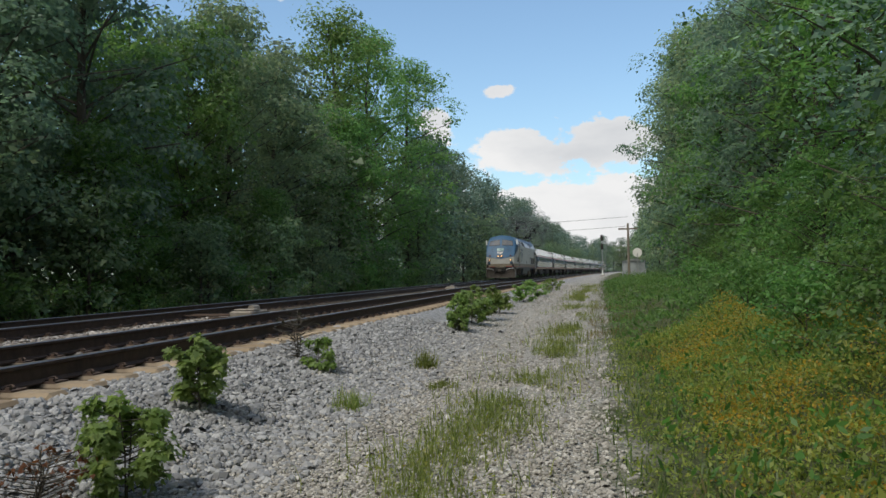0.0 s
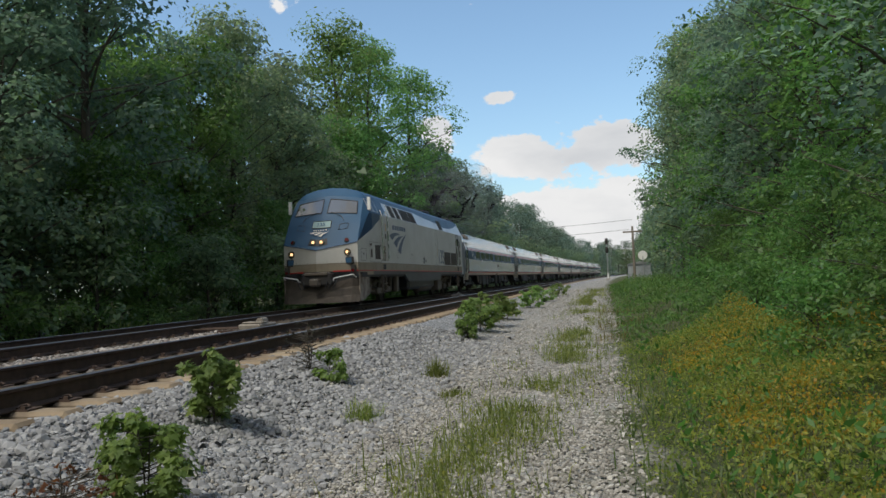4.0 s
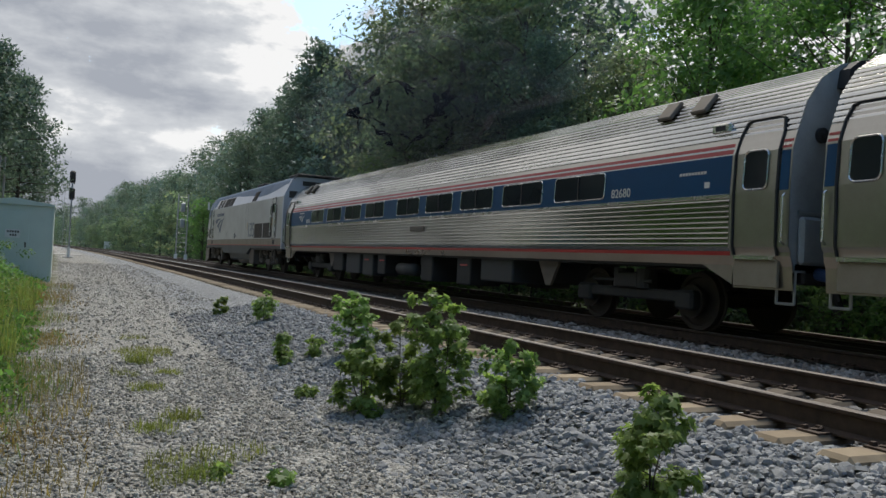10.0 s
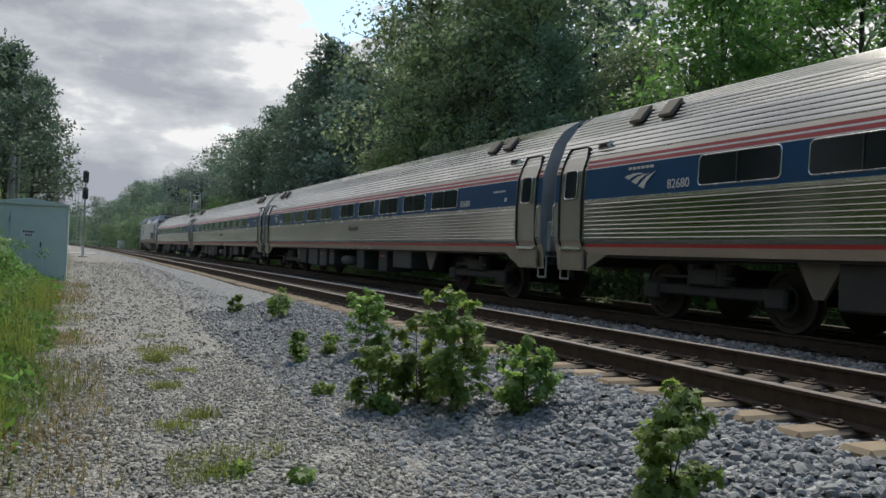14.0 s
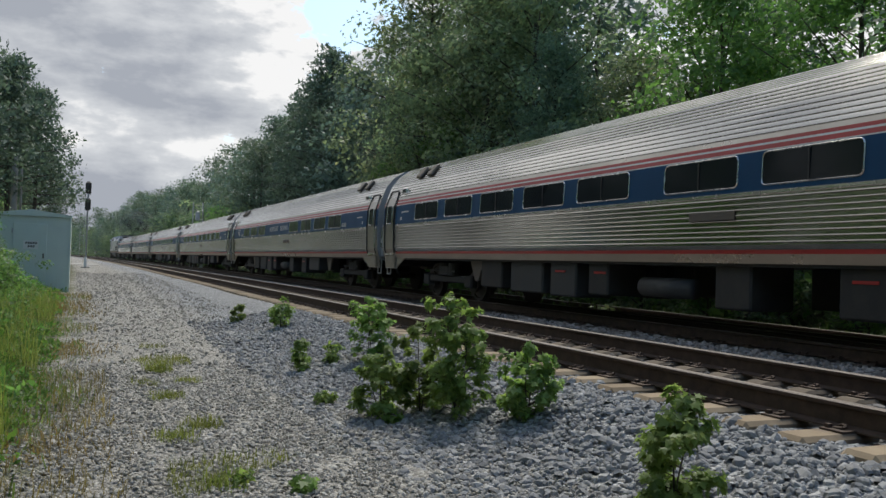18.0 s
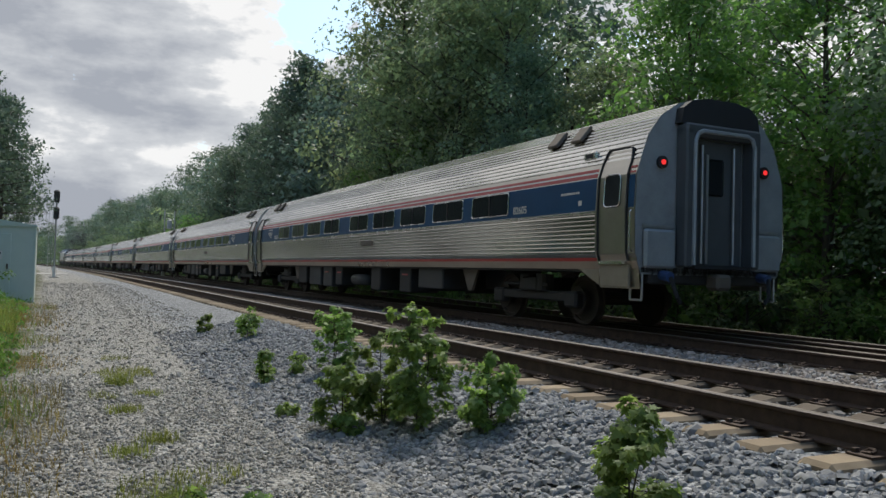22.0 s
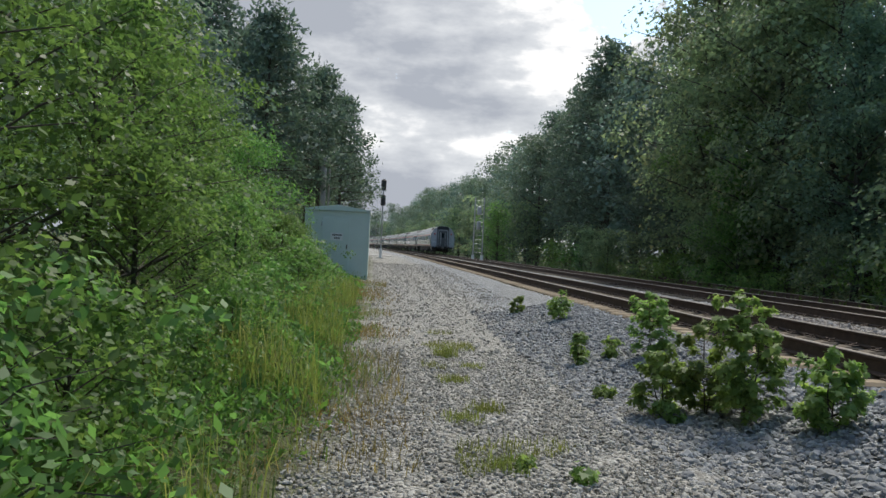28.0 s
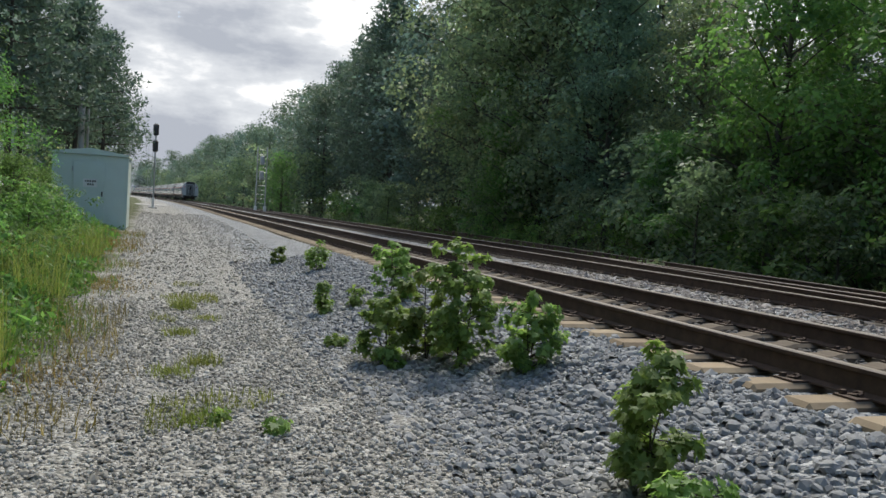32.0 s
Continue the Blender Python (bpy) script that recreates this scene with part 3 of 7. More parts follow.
def make_tracks():
    near = empty("near_track", label="rusty steel rails on pale ties in grey ballast", category="railway track", kind="structure")
    far = empty("far_track", label="rusty rails on dark weathered ties with a turnout", category="railway track", kind="structure")
    for s in (1, -1):
        make_rail(near, NEAR + s * GAUGE / 2, "brown rusty rail with a worn head")
        make_rail(far, FAR + s * GAUGE / 2, "brown rusty rail with a worn head", z=ZR - 0.03)
    # turnout: points at y = 17, diverging to the west
    ys = np.arange(-19, 17.1, 1.5)
    make_rail(far, FAR + GAUGE / 2 - 0.05, "closure rail of the turnout", ys, lambda y: -0.0012 * (17 - y) ** 2 + 0.0, ZR - 0.03, "closure_rail")
    make_rail(far, FAR - GAUGE / 2, "diverging stock rail of the turnout", np.arange(-48, 6.1, 1.5), lambda y: np.where(y > -18, -0.0012 * (17 - y) ** 2, -1.47 - 0.084 * (-18 - y)), ZR - 0.03, "diverging_rail")
    tie, old, clip = tie_mesh(MAT["tie"]), tie_mesh(MAT["wood_tie"]), clip_mesh()
    ys = np.arange(-230, 230, 0.51)
    close = (ys > -46) & (ys < 46)
    for y in ys[close]:
        j = random.uniform(-0.03, 0.03)
        put("tie", tie, near, at=pose(NEAR + off(y) + j, y, ZR - 0.18, 0, 0, random.uniform(-0.8, 0.8)))
    joined("far_ties", tie, [(NEAR + off(y), y, ZR - 0.18) for y in ys[~close]], MAT["tie"], near, "pale ties running into the distance")
    joined("old_ties", old, [(FAR + off(y) + 0.1 * math.sin(y * 7), y, ZR - 0.21) for y in ys[(ys > -120) & (ys < 120)]], MAT["wood_tie"], far, "dark old ties")
    pl = [(NEAR + s * GAUGE / 2 + off(y), y, ZR - 0.18) for y in ys[(ys > -60) & (ys < 60)] for s in (1, -1)]
    joined("rail_clips", clip, pl, MAT["rail"], near, "rusty spring clips and base plates")
    pl = [(FAR + GAUGE / 2 + off(y), y, ZR - 0.21) for y in ys[(ys > -30) & (ys < 30)]]
    joined("rail_clips", clip, pl, MAT["rail"], far, "rusty spring clips and base plates")
    # joint bars and a bond box on the far track's near rail
    for y0 in (-3.95, 24.0):
        x = FAR + GAUGE / 2 + 0.03 + off(y0)
        bm = box(x - 0.012, x + 0.02, y0 - 0.48, y0 + 0.48, ZR - 0.17, ZR - 0.07, 0.005)
        for k in range(6):
            bm_tube(bm, (x + 0.01, y0 - 0.4 + 0.16 * k, ZR - 0.12), (x + 0.05, y0 - 0.4 + 0.16 * k, ZR - 0.12), 0.02, n=6)
        part("joint_bar", bm, MAT["rail"], far, "rusty bolted joint bar")
    return near, far


TRACK_NEAR, TRACK_FAR = make_tracks()

# unit stone: a broken block with a smaller flat top
STONE_V = np.array([(1, 0.15, -0.35), (0.45, 0.85, -0.4), (-0.65, 0.7, -0.35), (-1, -0.15, -0.4), (-0.4, -0.85, -0.35), (0.6, -0.75, -0.4),
                    (0.92, 0.12, 0.22), (0.35, 0.78, 0.30), (-0.62, 0.60, 0.18), (-0.90, -0.12, 0.26), (-0.35, -0.74, 0.30), (0.55, -0.66, 0.18),
                    (0.45, 0.12, 0.56), (-0.28, 0.36, 0.60), (-0.30, -0.34, 0.55)])
STONE_F = np.array([(i, (i + 1) % 6, 6 + (i + 1) % 6) for i in range(6)] + [(i, 6 + (i + 1) % 6, 6 + i) for i in range(6)]
                   + [(12, 13, 14), (6, 7, 12), (7, 13, 12), (7, 8, 13), (8, 9, 13), (9, 14, 13), (9, 10, 14), (10, 11, 14), (11, 12, 14), (11, 6, 12)])


def stones(name, n, xr, y, size, mat, label, seed, keep=None):
    rng = np.random.default_rng(seed)
    x, yy = rng.uniform(*xr, n), rng.uniform(*y, n)
    if keep is not None:
        ok = keep(x, yy, rng)
        x, yy = x[ok], yy[ok]
    n = len(x)
    z = height(x, yy) + rng.uniform(0.0, 0.018, n)
    s = size * rng.lognormal(0, 0.30, n)[:, None] * rng.uniform(0.7, 1.2, (n, 3))
    yaw, tilt, way = rng.uniform(0, np.pi, n), np.abs(rng.normal(0, 0.24, n)), rng.uniform(0, 2 * np.pi, n)
    q = np.stack([np.cos(yaw) * np.cos(tilt), np.sin(tilt) * np.cos(way), np.sin(tilt) * np.sin(way), np.sin(yaw) * np.cos(tilt)], -1)
    a, b, c, d = q.T
    R = np.stack([1 - 2 * (c * c + d * d), 2 * (b * c - a * d), 2 * (b * d + a * c), 2 * (b * c + a * d), 1 - 2 * (b * b + d * d), 2 * (c * d - a * b), 2 * (b * d - a * c), 2 * (c * d + a * b), 1 - 2 * (b * b + c * c)], -1).reshape(n, 3, 3)
    V = np.einsum("nij,nkj->nki", R, STONE_V[None] * s[:, None]) 
    V = V + rng.normal(0, 0.09, V.shape) * s[:, None] + np.stack([x + off(yy), yy, z], -1)[:, None]
    F = (STONE_F[None] + (np.arange(n) * len(STONE_V))[:, None, None]).reshape(-1, 3)
    ob = put(name, mesh_np(name, V.reshape(-1, 3), F, MAT[mat]))
    return tagged(ob, label, "gravel", kind="stuff")


stones("ballast_stones", 44000, (-5.1, -2.6), (-17, 17), 0.027, "stone_grey", "loose blue-grey crushed ballast on the shoulder", 11, lambda x, y, r: r.uniform(size=len(x)) < np.clip((-2.3 - x) / 1.1, 0, 1) * np.clip(1.5 - np.abs(y) / 15, 0.1, 1))
stones("path_gravel", 92000, (-3.8, -0.1), (-11, 12), 0.0128, "stone_path", "pale limestone gravel of the footpath", 12, lambda x, y, r: r.uniform(size=len(x)) < np.clip((x + 3.9) / 1.1, 0, 1) * np.clip((np.where(y > 0, -0.45, 0.1) - x) / 0.4, 0, 1) * np.clip(1.5 - np.abs(y) / 8.5, 0.1, 1))
stones("far_gravel", 26000, (-3.9, -0.5), (-46, 50), 0.019, "stone_path", "pale gravel further along the path", 15, lambda x, y, r: (np.abs(y) > 9) & (r.uniform(size=len(x)) < np.clip(1.3 - np.abs(y) / 45, 0.1, 1)))
stones("six_foot_ballast", 11000, (-9.35, -7.25), (-16, 18), 0.032, "stone_mid", "pinkish pale ballast between the two tracks", 13)
stones("crib_ballast", 7000, (-6.8, -5.5), (-14, 14), 0.030, "stone_crib", "oil-stained dark ballast between the ties", 14, lambda x, y, r: np.abs((y / 0.51) % 1 - 0.5) < 0.22)


# ---- lineside things ----
def gz(x, y):
    return float(height(x - off(y), y))


def make_shed():
    """Signal bungalow: sheet-metal hut with a shallow gabled roof."""
    x0, x1, y1, y0, zb, zt = -0.15, 1.92, -26.45, -29.2, 0.30, 2.50
    th = empty("signal_hut", pose(0.9, -27.8, zb), label="pale blue-green sheet metal signal hut in tall grass", category="hut")
    hx, hy, h = (x1 - x0) / 2, (y1 - y0) / 2, zt - zb
    part("body", box(-hx, hx, -hy, hy, -0.25, h, 0.012), MAT["shed"], th)
    roof = prism([(-hx - 0.05, h), (-hx - 0.05, h + 0.05), (0, h + 0.20), (hx + 0.05, h + 0.05), (hx + 0.05, h)], "y", -hy - 0.06, hy + 0.06)
    part("roof", roof, MAT["shed"], th, "shallow gabled sheet roof")
    dr = part("door", box(-0.42, 0.48, hy, hy + 0.03, 0.05, h - 0.22, 0.008), MAT["shed"], th, "flush metal door")
    for z in (0.4, h - 0.45):
        part("hinge", tube((0.50, hy + 0.035, z - 0.07), (0.50, hy + 0.035, z + 0.07), 0.018, n=8), MAT["galv"], dr)
    part("handle", box(-0.36, -0.32, hy + 0.03, hy + 0.07, 0.95, 1.1, 0.006), MAT["sign_dark"], dr)
    pl = part("sign_plate", box(-0.2, 0.2, hy + 0.03, hy + 0.036, 1.22, 1.47), MAT["white_paint"], th, "small white plate with dark lettering")
    for k in range(5):
        part("lettering", box(-0.16 + 0.066 * k, -0.115 + 0.066 * k, hy + 0.036, hy + 0.040, 1.37, 1.43), MAT["sign_dark"], pl)
    for k in range(3):
        part("lettering", box(-0.10 + 0.066 * k, -0.055 + 0.066 * k, hy + 0.036, hy + 0.040, 1.27, 1.33), MAT["sign_dark"], pl)
    for s in (-1, 1):
        part("corner_trim", box(s * hx - 0.03, s * hx + 0.03, hy - 0.03, hy + 0.012, -0.2, h, 0.004), MAT["shed"], th)
    part("vent", box(-0.15, 0.15, hy + 0.0, hy + 0.02, h - 0.16, h - 0.06, 0.004), MAT["shed"], th)


make_shed()


def make_signal(x, y, zb, hgt, ladder_side, label, heads=2):
    """A colour-light signal mast seen from behind, with ladder and platform."""
    th = empty("signal_mast", pose(x, y, zb), label=label, category="railway signal")
    part("base", tube((0, 0, -0.1), (0, 0, 0.75), 0.10, n=12), MAT["white_paint"], th, "white painted mast foot")
    part("footing", box(-0.3, 0.3, -0.3, 0.3, -0.2, 0.06, 0.02), MAT["concrete"], th)
    part("mast", tube((0, 0, 0.7), (0, 0, hgt), 0.055, n=12), MAT["galv"], th)
    for k in range(heads):
        z = hgt - 0.35 - 1.15 * k
        hd = part("signal_head", box(-0.19, 0.19, -0.12, 0.12, z - 0.48, z + 0.38, 0.11), MAT["sign_dark"], th, "black signal head")
        for q in range(2):
            part("hood", tube((0, -0.12, z + 0.12 - 0.35 * q), (0, -0.32, z + 0.10 - 0.35 * q), 0.11, n=10), MAT["sign_dark"], hd)
    s = ladder_side
    bm = bmesh.new()
    for q in (0.16, 0.42):
        bm_tube(bm, (s * q, 0.05, 0.5), (s * q, 0.05, hgt - 0.5), 0.016, n=6)
    for k in range(int((hgt - 1) / 0.3)):
        bm_tube(bm, (s * 0.16, 0.05, 0.7 + 0.3 * k), (s * 0.42, 0.05, 0.7 + 0.3 * k), 0.010, n=5)
    part("ladder", bm, MAT["galv"], th, "narrow galvanised ladder")
    bm = bmesh.new()
    for z in (hgt - 2.3, hgt - 1.2):
        bm_box(bm, min(0, s * 0.6), max(0, s * 0.6), -0.25, 0.25, z, z + 0.03)
        for yy in (-0.25, 0.25):
            bm_tube(bm, (s * 0.6, yy, z), (s * 0.6, yy, z + 0.9), 0.014, n=5)
        bm_tube(bm, (s * 0.6, -0.25, z + 0.9), (s * 0.6, 0.25, z + 0.9), 0.014, n=5)
    part("platform", bm, MAT["galv"], th, "grated service platform with rail")
    return th


make_signal(-0.5, -60, 0.45, 5.9, 1, "galvanised signal mast with two black heads beside the track")
make_signal(0.2, 110, 0.6, 5.4, 1, "distant signal mast with a dark head")


def make_twin_mast():
    """Twin-post lattice signal west of the line, heads turned edge-on."""
    th = empty("twin_signal_mast", pose(-9.3 - 0.15, -74, 0.2), label="twin-post galvanised signal ladder on two white feet", category="railway signal")
    for s in (-1, 1):
        part("post", tube((s * 0.42, 0, 0.5), (s * 0.42, 0, 6.1), 0.06, n=10), MAT["galv"], th)
        part("foot", box(s * 0.42 - 0.13, s * 0.42 + 0.13, -0.13, 0.13, -0.1, 0.75, 0.02), MAT["white_paint"], th, "white concrete foot")
    for k in range(13):
        z = 1.0 + 0.4 * k
        part("rung", tube((-0.42, 0, z), (0.42, 0, z), 0.016, n=5), MAT["galv"], th)
    for z in (4.9, 3.5):
        part("signal_head", box(-0.2, 0.2, -0.25, 0.25, z - 0.4, z + 0.4, 0.08), MAT["galv"], th, "grey signal head")


make_twin_mast()


def make_pole():
    th = empty("utility_pole", pose(2.45, -40, 0.4), label="grey utility pole with a thin conduit beside it", category="pole")
    part("pole", tube((0, 0, -0.3), (0, 0, 5.25), 0.15, 0.13, 14), MAT["concrete"], th)
    part("conduit", tube((-0.27, 0.02, -0.3), (-0.27, 0.02, 4.7), 0.05, n=8), MAT["concrete"], th)


make_pole()


def make_switch_machine(y, name_label):
    x = -8.35 + off(y)
    th = empty("switch_machine", pose(x, y, ZR - 0.22), label=name_label, category="switch machine")
    part("case", box(-0.26, 0.26, -0.45, 0.45, 0.0, 0.16, 0.03), MAT["machine"], th, "weathered grey cast case")
    part("lid", box(-0.24, 0.24, -0.30, 0.05, 0.16, 0.20, 0.02), MAT["machine"], th)
    part("motor", tube((0, 0.1, 0.19), (0, 0.42, 0.19), 0.08, n=14), MAT["machine"], th)
    part("throw_rod", tube((-0.2, -0.2, 0.08), (-1.3, -0.2, 0.08), 0.025, n=8), MAT["rail"], th)
    part("lock_rod", tube((-0.2, -0.55, 0.08), (-1.3, -0.55, 0.08), 0.02, n=8), MAT["rail"], th)
    part("bracket", box(-0.6, 0.3, -0.75, -0.65, 0.0, 0.06), MAT["rail"], th)


make_switch_machine(17.3, "grey power switch machine on the ties")
make_switch_machine(42.0, "small grey switch machine further up the line")


def make_north_yard():
    """Far clutter by the northern crossing."""
    th = empty("signal_hut", pose(3.0, 82, 0.3), label="distant grey equipment hut in the grass", category="hut")
    part("body", box(-1.1, 1.1, -1.2, 1.2, -0.2, 1.8, 0.02), MAT["end_grey"], th)
    part("roof", prism([(-1.2, 1.8), (1.2, 1.8), (0, 2.05)], "y", -1.3, 1.3), MAT["galv"], th)
    th = empty("utility_pole", pose(2.4, 79, 0.5), label="distant wooden pole with a crossarm", category="pole")
    part("pole", tube((0, 0, -0.2), (0, 0, 5.2), 0.14, 0.10, 10), MAT["pole"], th)
    part("crossarm", box(-0.9, 0.9, -0.06, 0.06, 4.6, 4.75), MAT["pole"], th)
    for z in (5.0, 5.9):
        th = empty("overhead_wire", pose(0, 79, z), label="thin dark wire strung across the railway", category="wire")
        part("wire", bm_path(bmesh.new(), [(2.4 - 2.6 * k, 0, 0.012 * (k - 6) ** 2 + (0.5 if k > 11 else 0)) for k in range(13)], 0.016, 5), MAT["sign_dark"], th)
    th = empty("round_sign", pose(2.25, 60, 0.45), label="white round sign back on a thin post", category="sign")
    part("post", tube((0, 0, -0.2), (0, 0, 2.0), 0.04, n=8), MAT["galv"], th)
    part("disc", tube((0, -0.02, 2.05), (0, 0.02, 2.05), 0.33, n=20), MAT["white_paint"], th)
    th = empty("relay_cabinet", pose(-8.2, -200, 0.3), label="white relay cabinet beside a thin mast", category="cabinet")
    part("case", box(-0.8, 0.8, -0.6, 0.6, -0.2, 1.9, 0.03), MAT["white_paint"], th)
    part("mast", tube((-1.2, 0, -0.2), (-1.2, 0, 5.0), 0.08, n=8), MAT["galv"], th)
    th = empty("crossing_slab", pose(6.0, -78, 0.44), label="pale concrete approach of the level crossing", category="slab")
    part("slab", box(-7.5, 12, -4, 4, -0.3, 0.04, 0.02), MAT["concrete"], th)


make_north_yard()

# ---- the train ----
def chevron(parent, mat, w, at, name="emblem"):
    """Three swept bands that narrow to the right; w is their width."""
    bands = [
        ([(0.0, 0.80), (0.10, 0.87), (0.30, 0.93), (0.52, 0.93), (0.63, 0.88)], [(0.63, 0.872), (0.45, 0.86), (0.30, 0.80), (0.15, 0.66)]),
        ([(0.22, 0.57), (0.40, 0.74), (0.60, 0.83), (0.84, 0.865)], [(0.84, 0.86), (0.66, 0.78), (0.50, 0.62), (0.40, 0.42)]),
        ([(0.46, 0.33), (0.60, 0.56), (0.74, 0.74), (1.0, 0.94)], [(1.0, 0.935), (0.82, 0.68), (0.70, 0.45), (0.64, 0.19)]),
    ]
    for up, low in bands:
        bm = bmesh.new()
        pts = up + low
        vs = [bm.verts.new((0, (u - 0.5) * w, (v - 0.55) * w * 0.445)) for u, v in pts]
        f = bm.faces.new(vs)
        bmesh.ops.triangulate(bm, faces=[f])
        r = bmesh.ops.extrude_face_region(bm, geom=list(bm.faces))
        bmesh.ops.translate(bm, vec=(0.004, 0, 0), verts=[g for g in r["geom"] if isinstance(g, bmesh.types.BMVert)])
        ob = part(name, bm, mat, parent)
        ob.matrix_basis = at


def bars(parent, mat, y0, y1, z0, z1, x, n, name="lettering"):
    """A word as plain blocks."""
    w = (y1 - y0) / n
    for k in range(n):
        part(name, box(x, x + 0.004, y0 + w * k + 0.12 * w, y0 + w * (k + 1) - 0.12 * w, z0, z1), mat, parent)


def louvre(parent, name, y0, y1, z0, z1, x0, x1, n, label="black louvred grille"):
    """Slats in a dark frame; the panel leans from x0 at z0 to x1 at z1."""
    bm = prism([(x0 + 0.004, z0), (x1 + 0.004, z1), (x1 - 0.04, z1), (x0 - 0.04, z0)], "y", y0, y1)
    fr = part(name, bm, MAT["black"], parent, label)
    bm = bmesh.new()
    for k in range(n):
        f = (k + 0.5) / n
        x, z = x0 + (x1 - x0) * f, z0 + (z1 - z0) * f
        bm_box(bm, x, x + 0.016, y0 + 0.02, y1 - 0.02, z - 0.007, z + 0.007)
    part("slats", bm, MAT["truck"], fr)
    return fr


def wheelset(parent, y, r, gauge=1.505):
    for s in (-1, 1):
        bm = bmesh.new()
        prof = [(0.07, r + 0.028), (0.045, r + 0.026), (0.035, r), (-0.065, r - 0.005), (-0.065, r - 0.07), (-0.03, r - 0.09), (-0.03, 0.16), (-0.10, 0.14), (-0.10, 0.02)]
        seg = 28
        rings = []
        for px, pr in prof:
            rings.append([bm.verts.new((-s * px + s * gauge / 2, y + pr * math.cos(2 * math.pi * k / seg), r + pr * math.sin(2 * math.pi * k / seg))) for k in range(seg)])
        for a, b in zip(rings, rings[1:]):
            for k in range(seg):
                bm.faces.new((a[k], a[(k + 1) % seg], b[(k + 1) % seg], b[k]))
        bm.faces.new(rings[0])
        bm.faces.new(rings[-1][::-1])
        bmesh.ops.recalc_face_normals(bm, faces=bm.faces)
        part("wheel", bm, MAT["wheel"], parent, "worn steel wheel", smooth=False)
    part("axle", tube((-0.7, y, r), (0.7, y, r), 0.08, n=10), MAT["wheel"], parent)


def spring(bm, x, y, z0, z1, r, turns=4):
    pts = [(x + r * math.cos(a), y + r * math.sin(a), z0 + (z1 - z0) * a / (2 * math.pi * turns)) for a in np.linspace(0, 2 * math.pi * turns, turns * 8)]
    bm_path(bm, pts, 0.018, 4)


def loco_truck(loco, yc):
    tr = part("truck_frame", bmesh.new(), MAT["truck"], loco, "grimy two-axle truck frame")
    bm = bmesh.new()
    for s in (-1, 1):
        x = s * 1.02
        bm_box(bm, x - 0.09, x + 0.09, yc - 0.75, yc + 0.75, 0.72, 0.96, 0.03)
        for d in (-1.44, 1.44):
            bm_box(bm, x - 0.12, x + 0.16, yc + d - 0.30, yc + d + 0.30, 0.40, 0.66, 0.05)
            bm_box(bm, x - 0.10, x + 0.10, yc + d - 0.62, yc + d + 0.62, 0.86, 1.0, 0.03)
            bm_tube(bm, (x + s * 0.16, yc + d, 0.62), (x + s * 0.16, yc + d, 1.05), 0.07, n=10)
            for q in (-0.42, 0.42):
                spring(bm, x, yc + d + q, 0.55, 0.90, 0.09)
            bm_tube(bm, (x, yc + d * 0.72, 0.48), (x, yc + d * 0.25, 0.48), 0.045, n=8)
        bm_box(bm, x - 0.12, x + 0.14, yc - 0.33, yc + 0.33, 0.33, 0.60, 0.03)
        bm_tube(bm, (x + s * 0.14, yc - 0.15, 0.62), (x + s * 0.14, yc - 0.15, 1.02), 0.075, n=10)
        bm_path(bm, [(x + s * 0.2, yc - 0.9, 0.95), (x + s * 0.22, yc - 1.0, 0.8), (x + s * 0.2, yc - 0.8, 0.72)], 0.02, 5)
        bm_tube(bm, (x + s * 0.12, yc - 0.9, 0.85), (x + s * 0.12, yc + 0.1, 0.85), 0.06, n=8)
    bm_box(bm, -0.95, 0.95, yc - 0.5, yc + 0.5, 0.55, 0.9, 0.04)
    bm.normal_update()
    bm.to_mesh(tr.data)
    bm.free()
    for d in (-1.44, 1.44):
        wheelset(tr, yc + d, 0.508)
    return tr


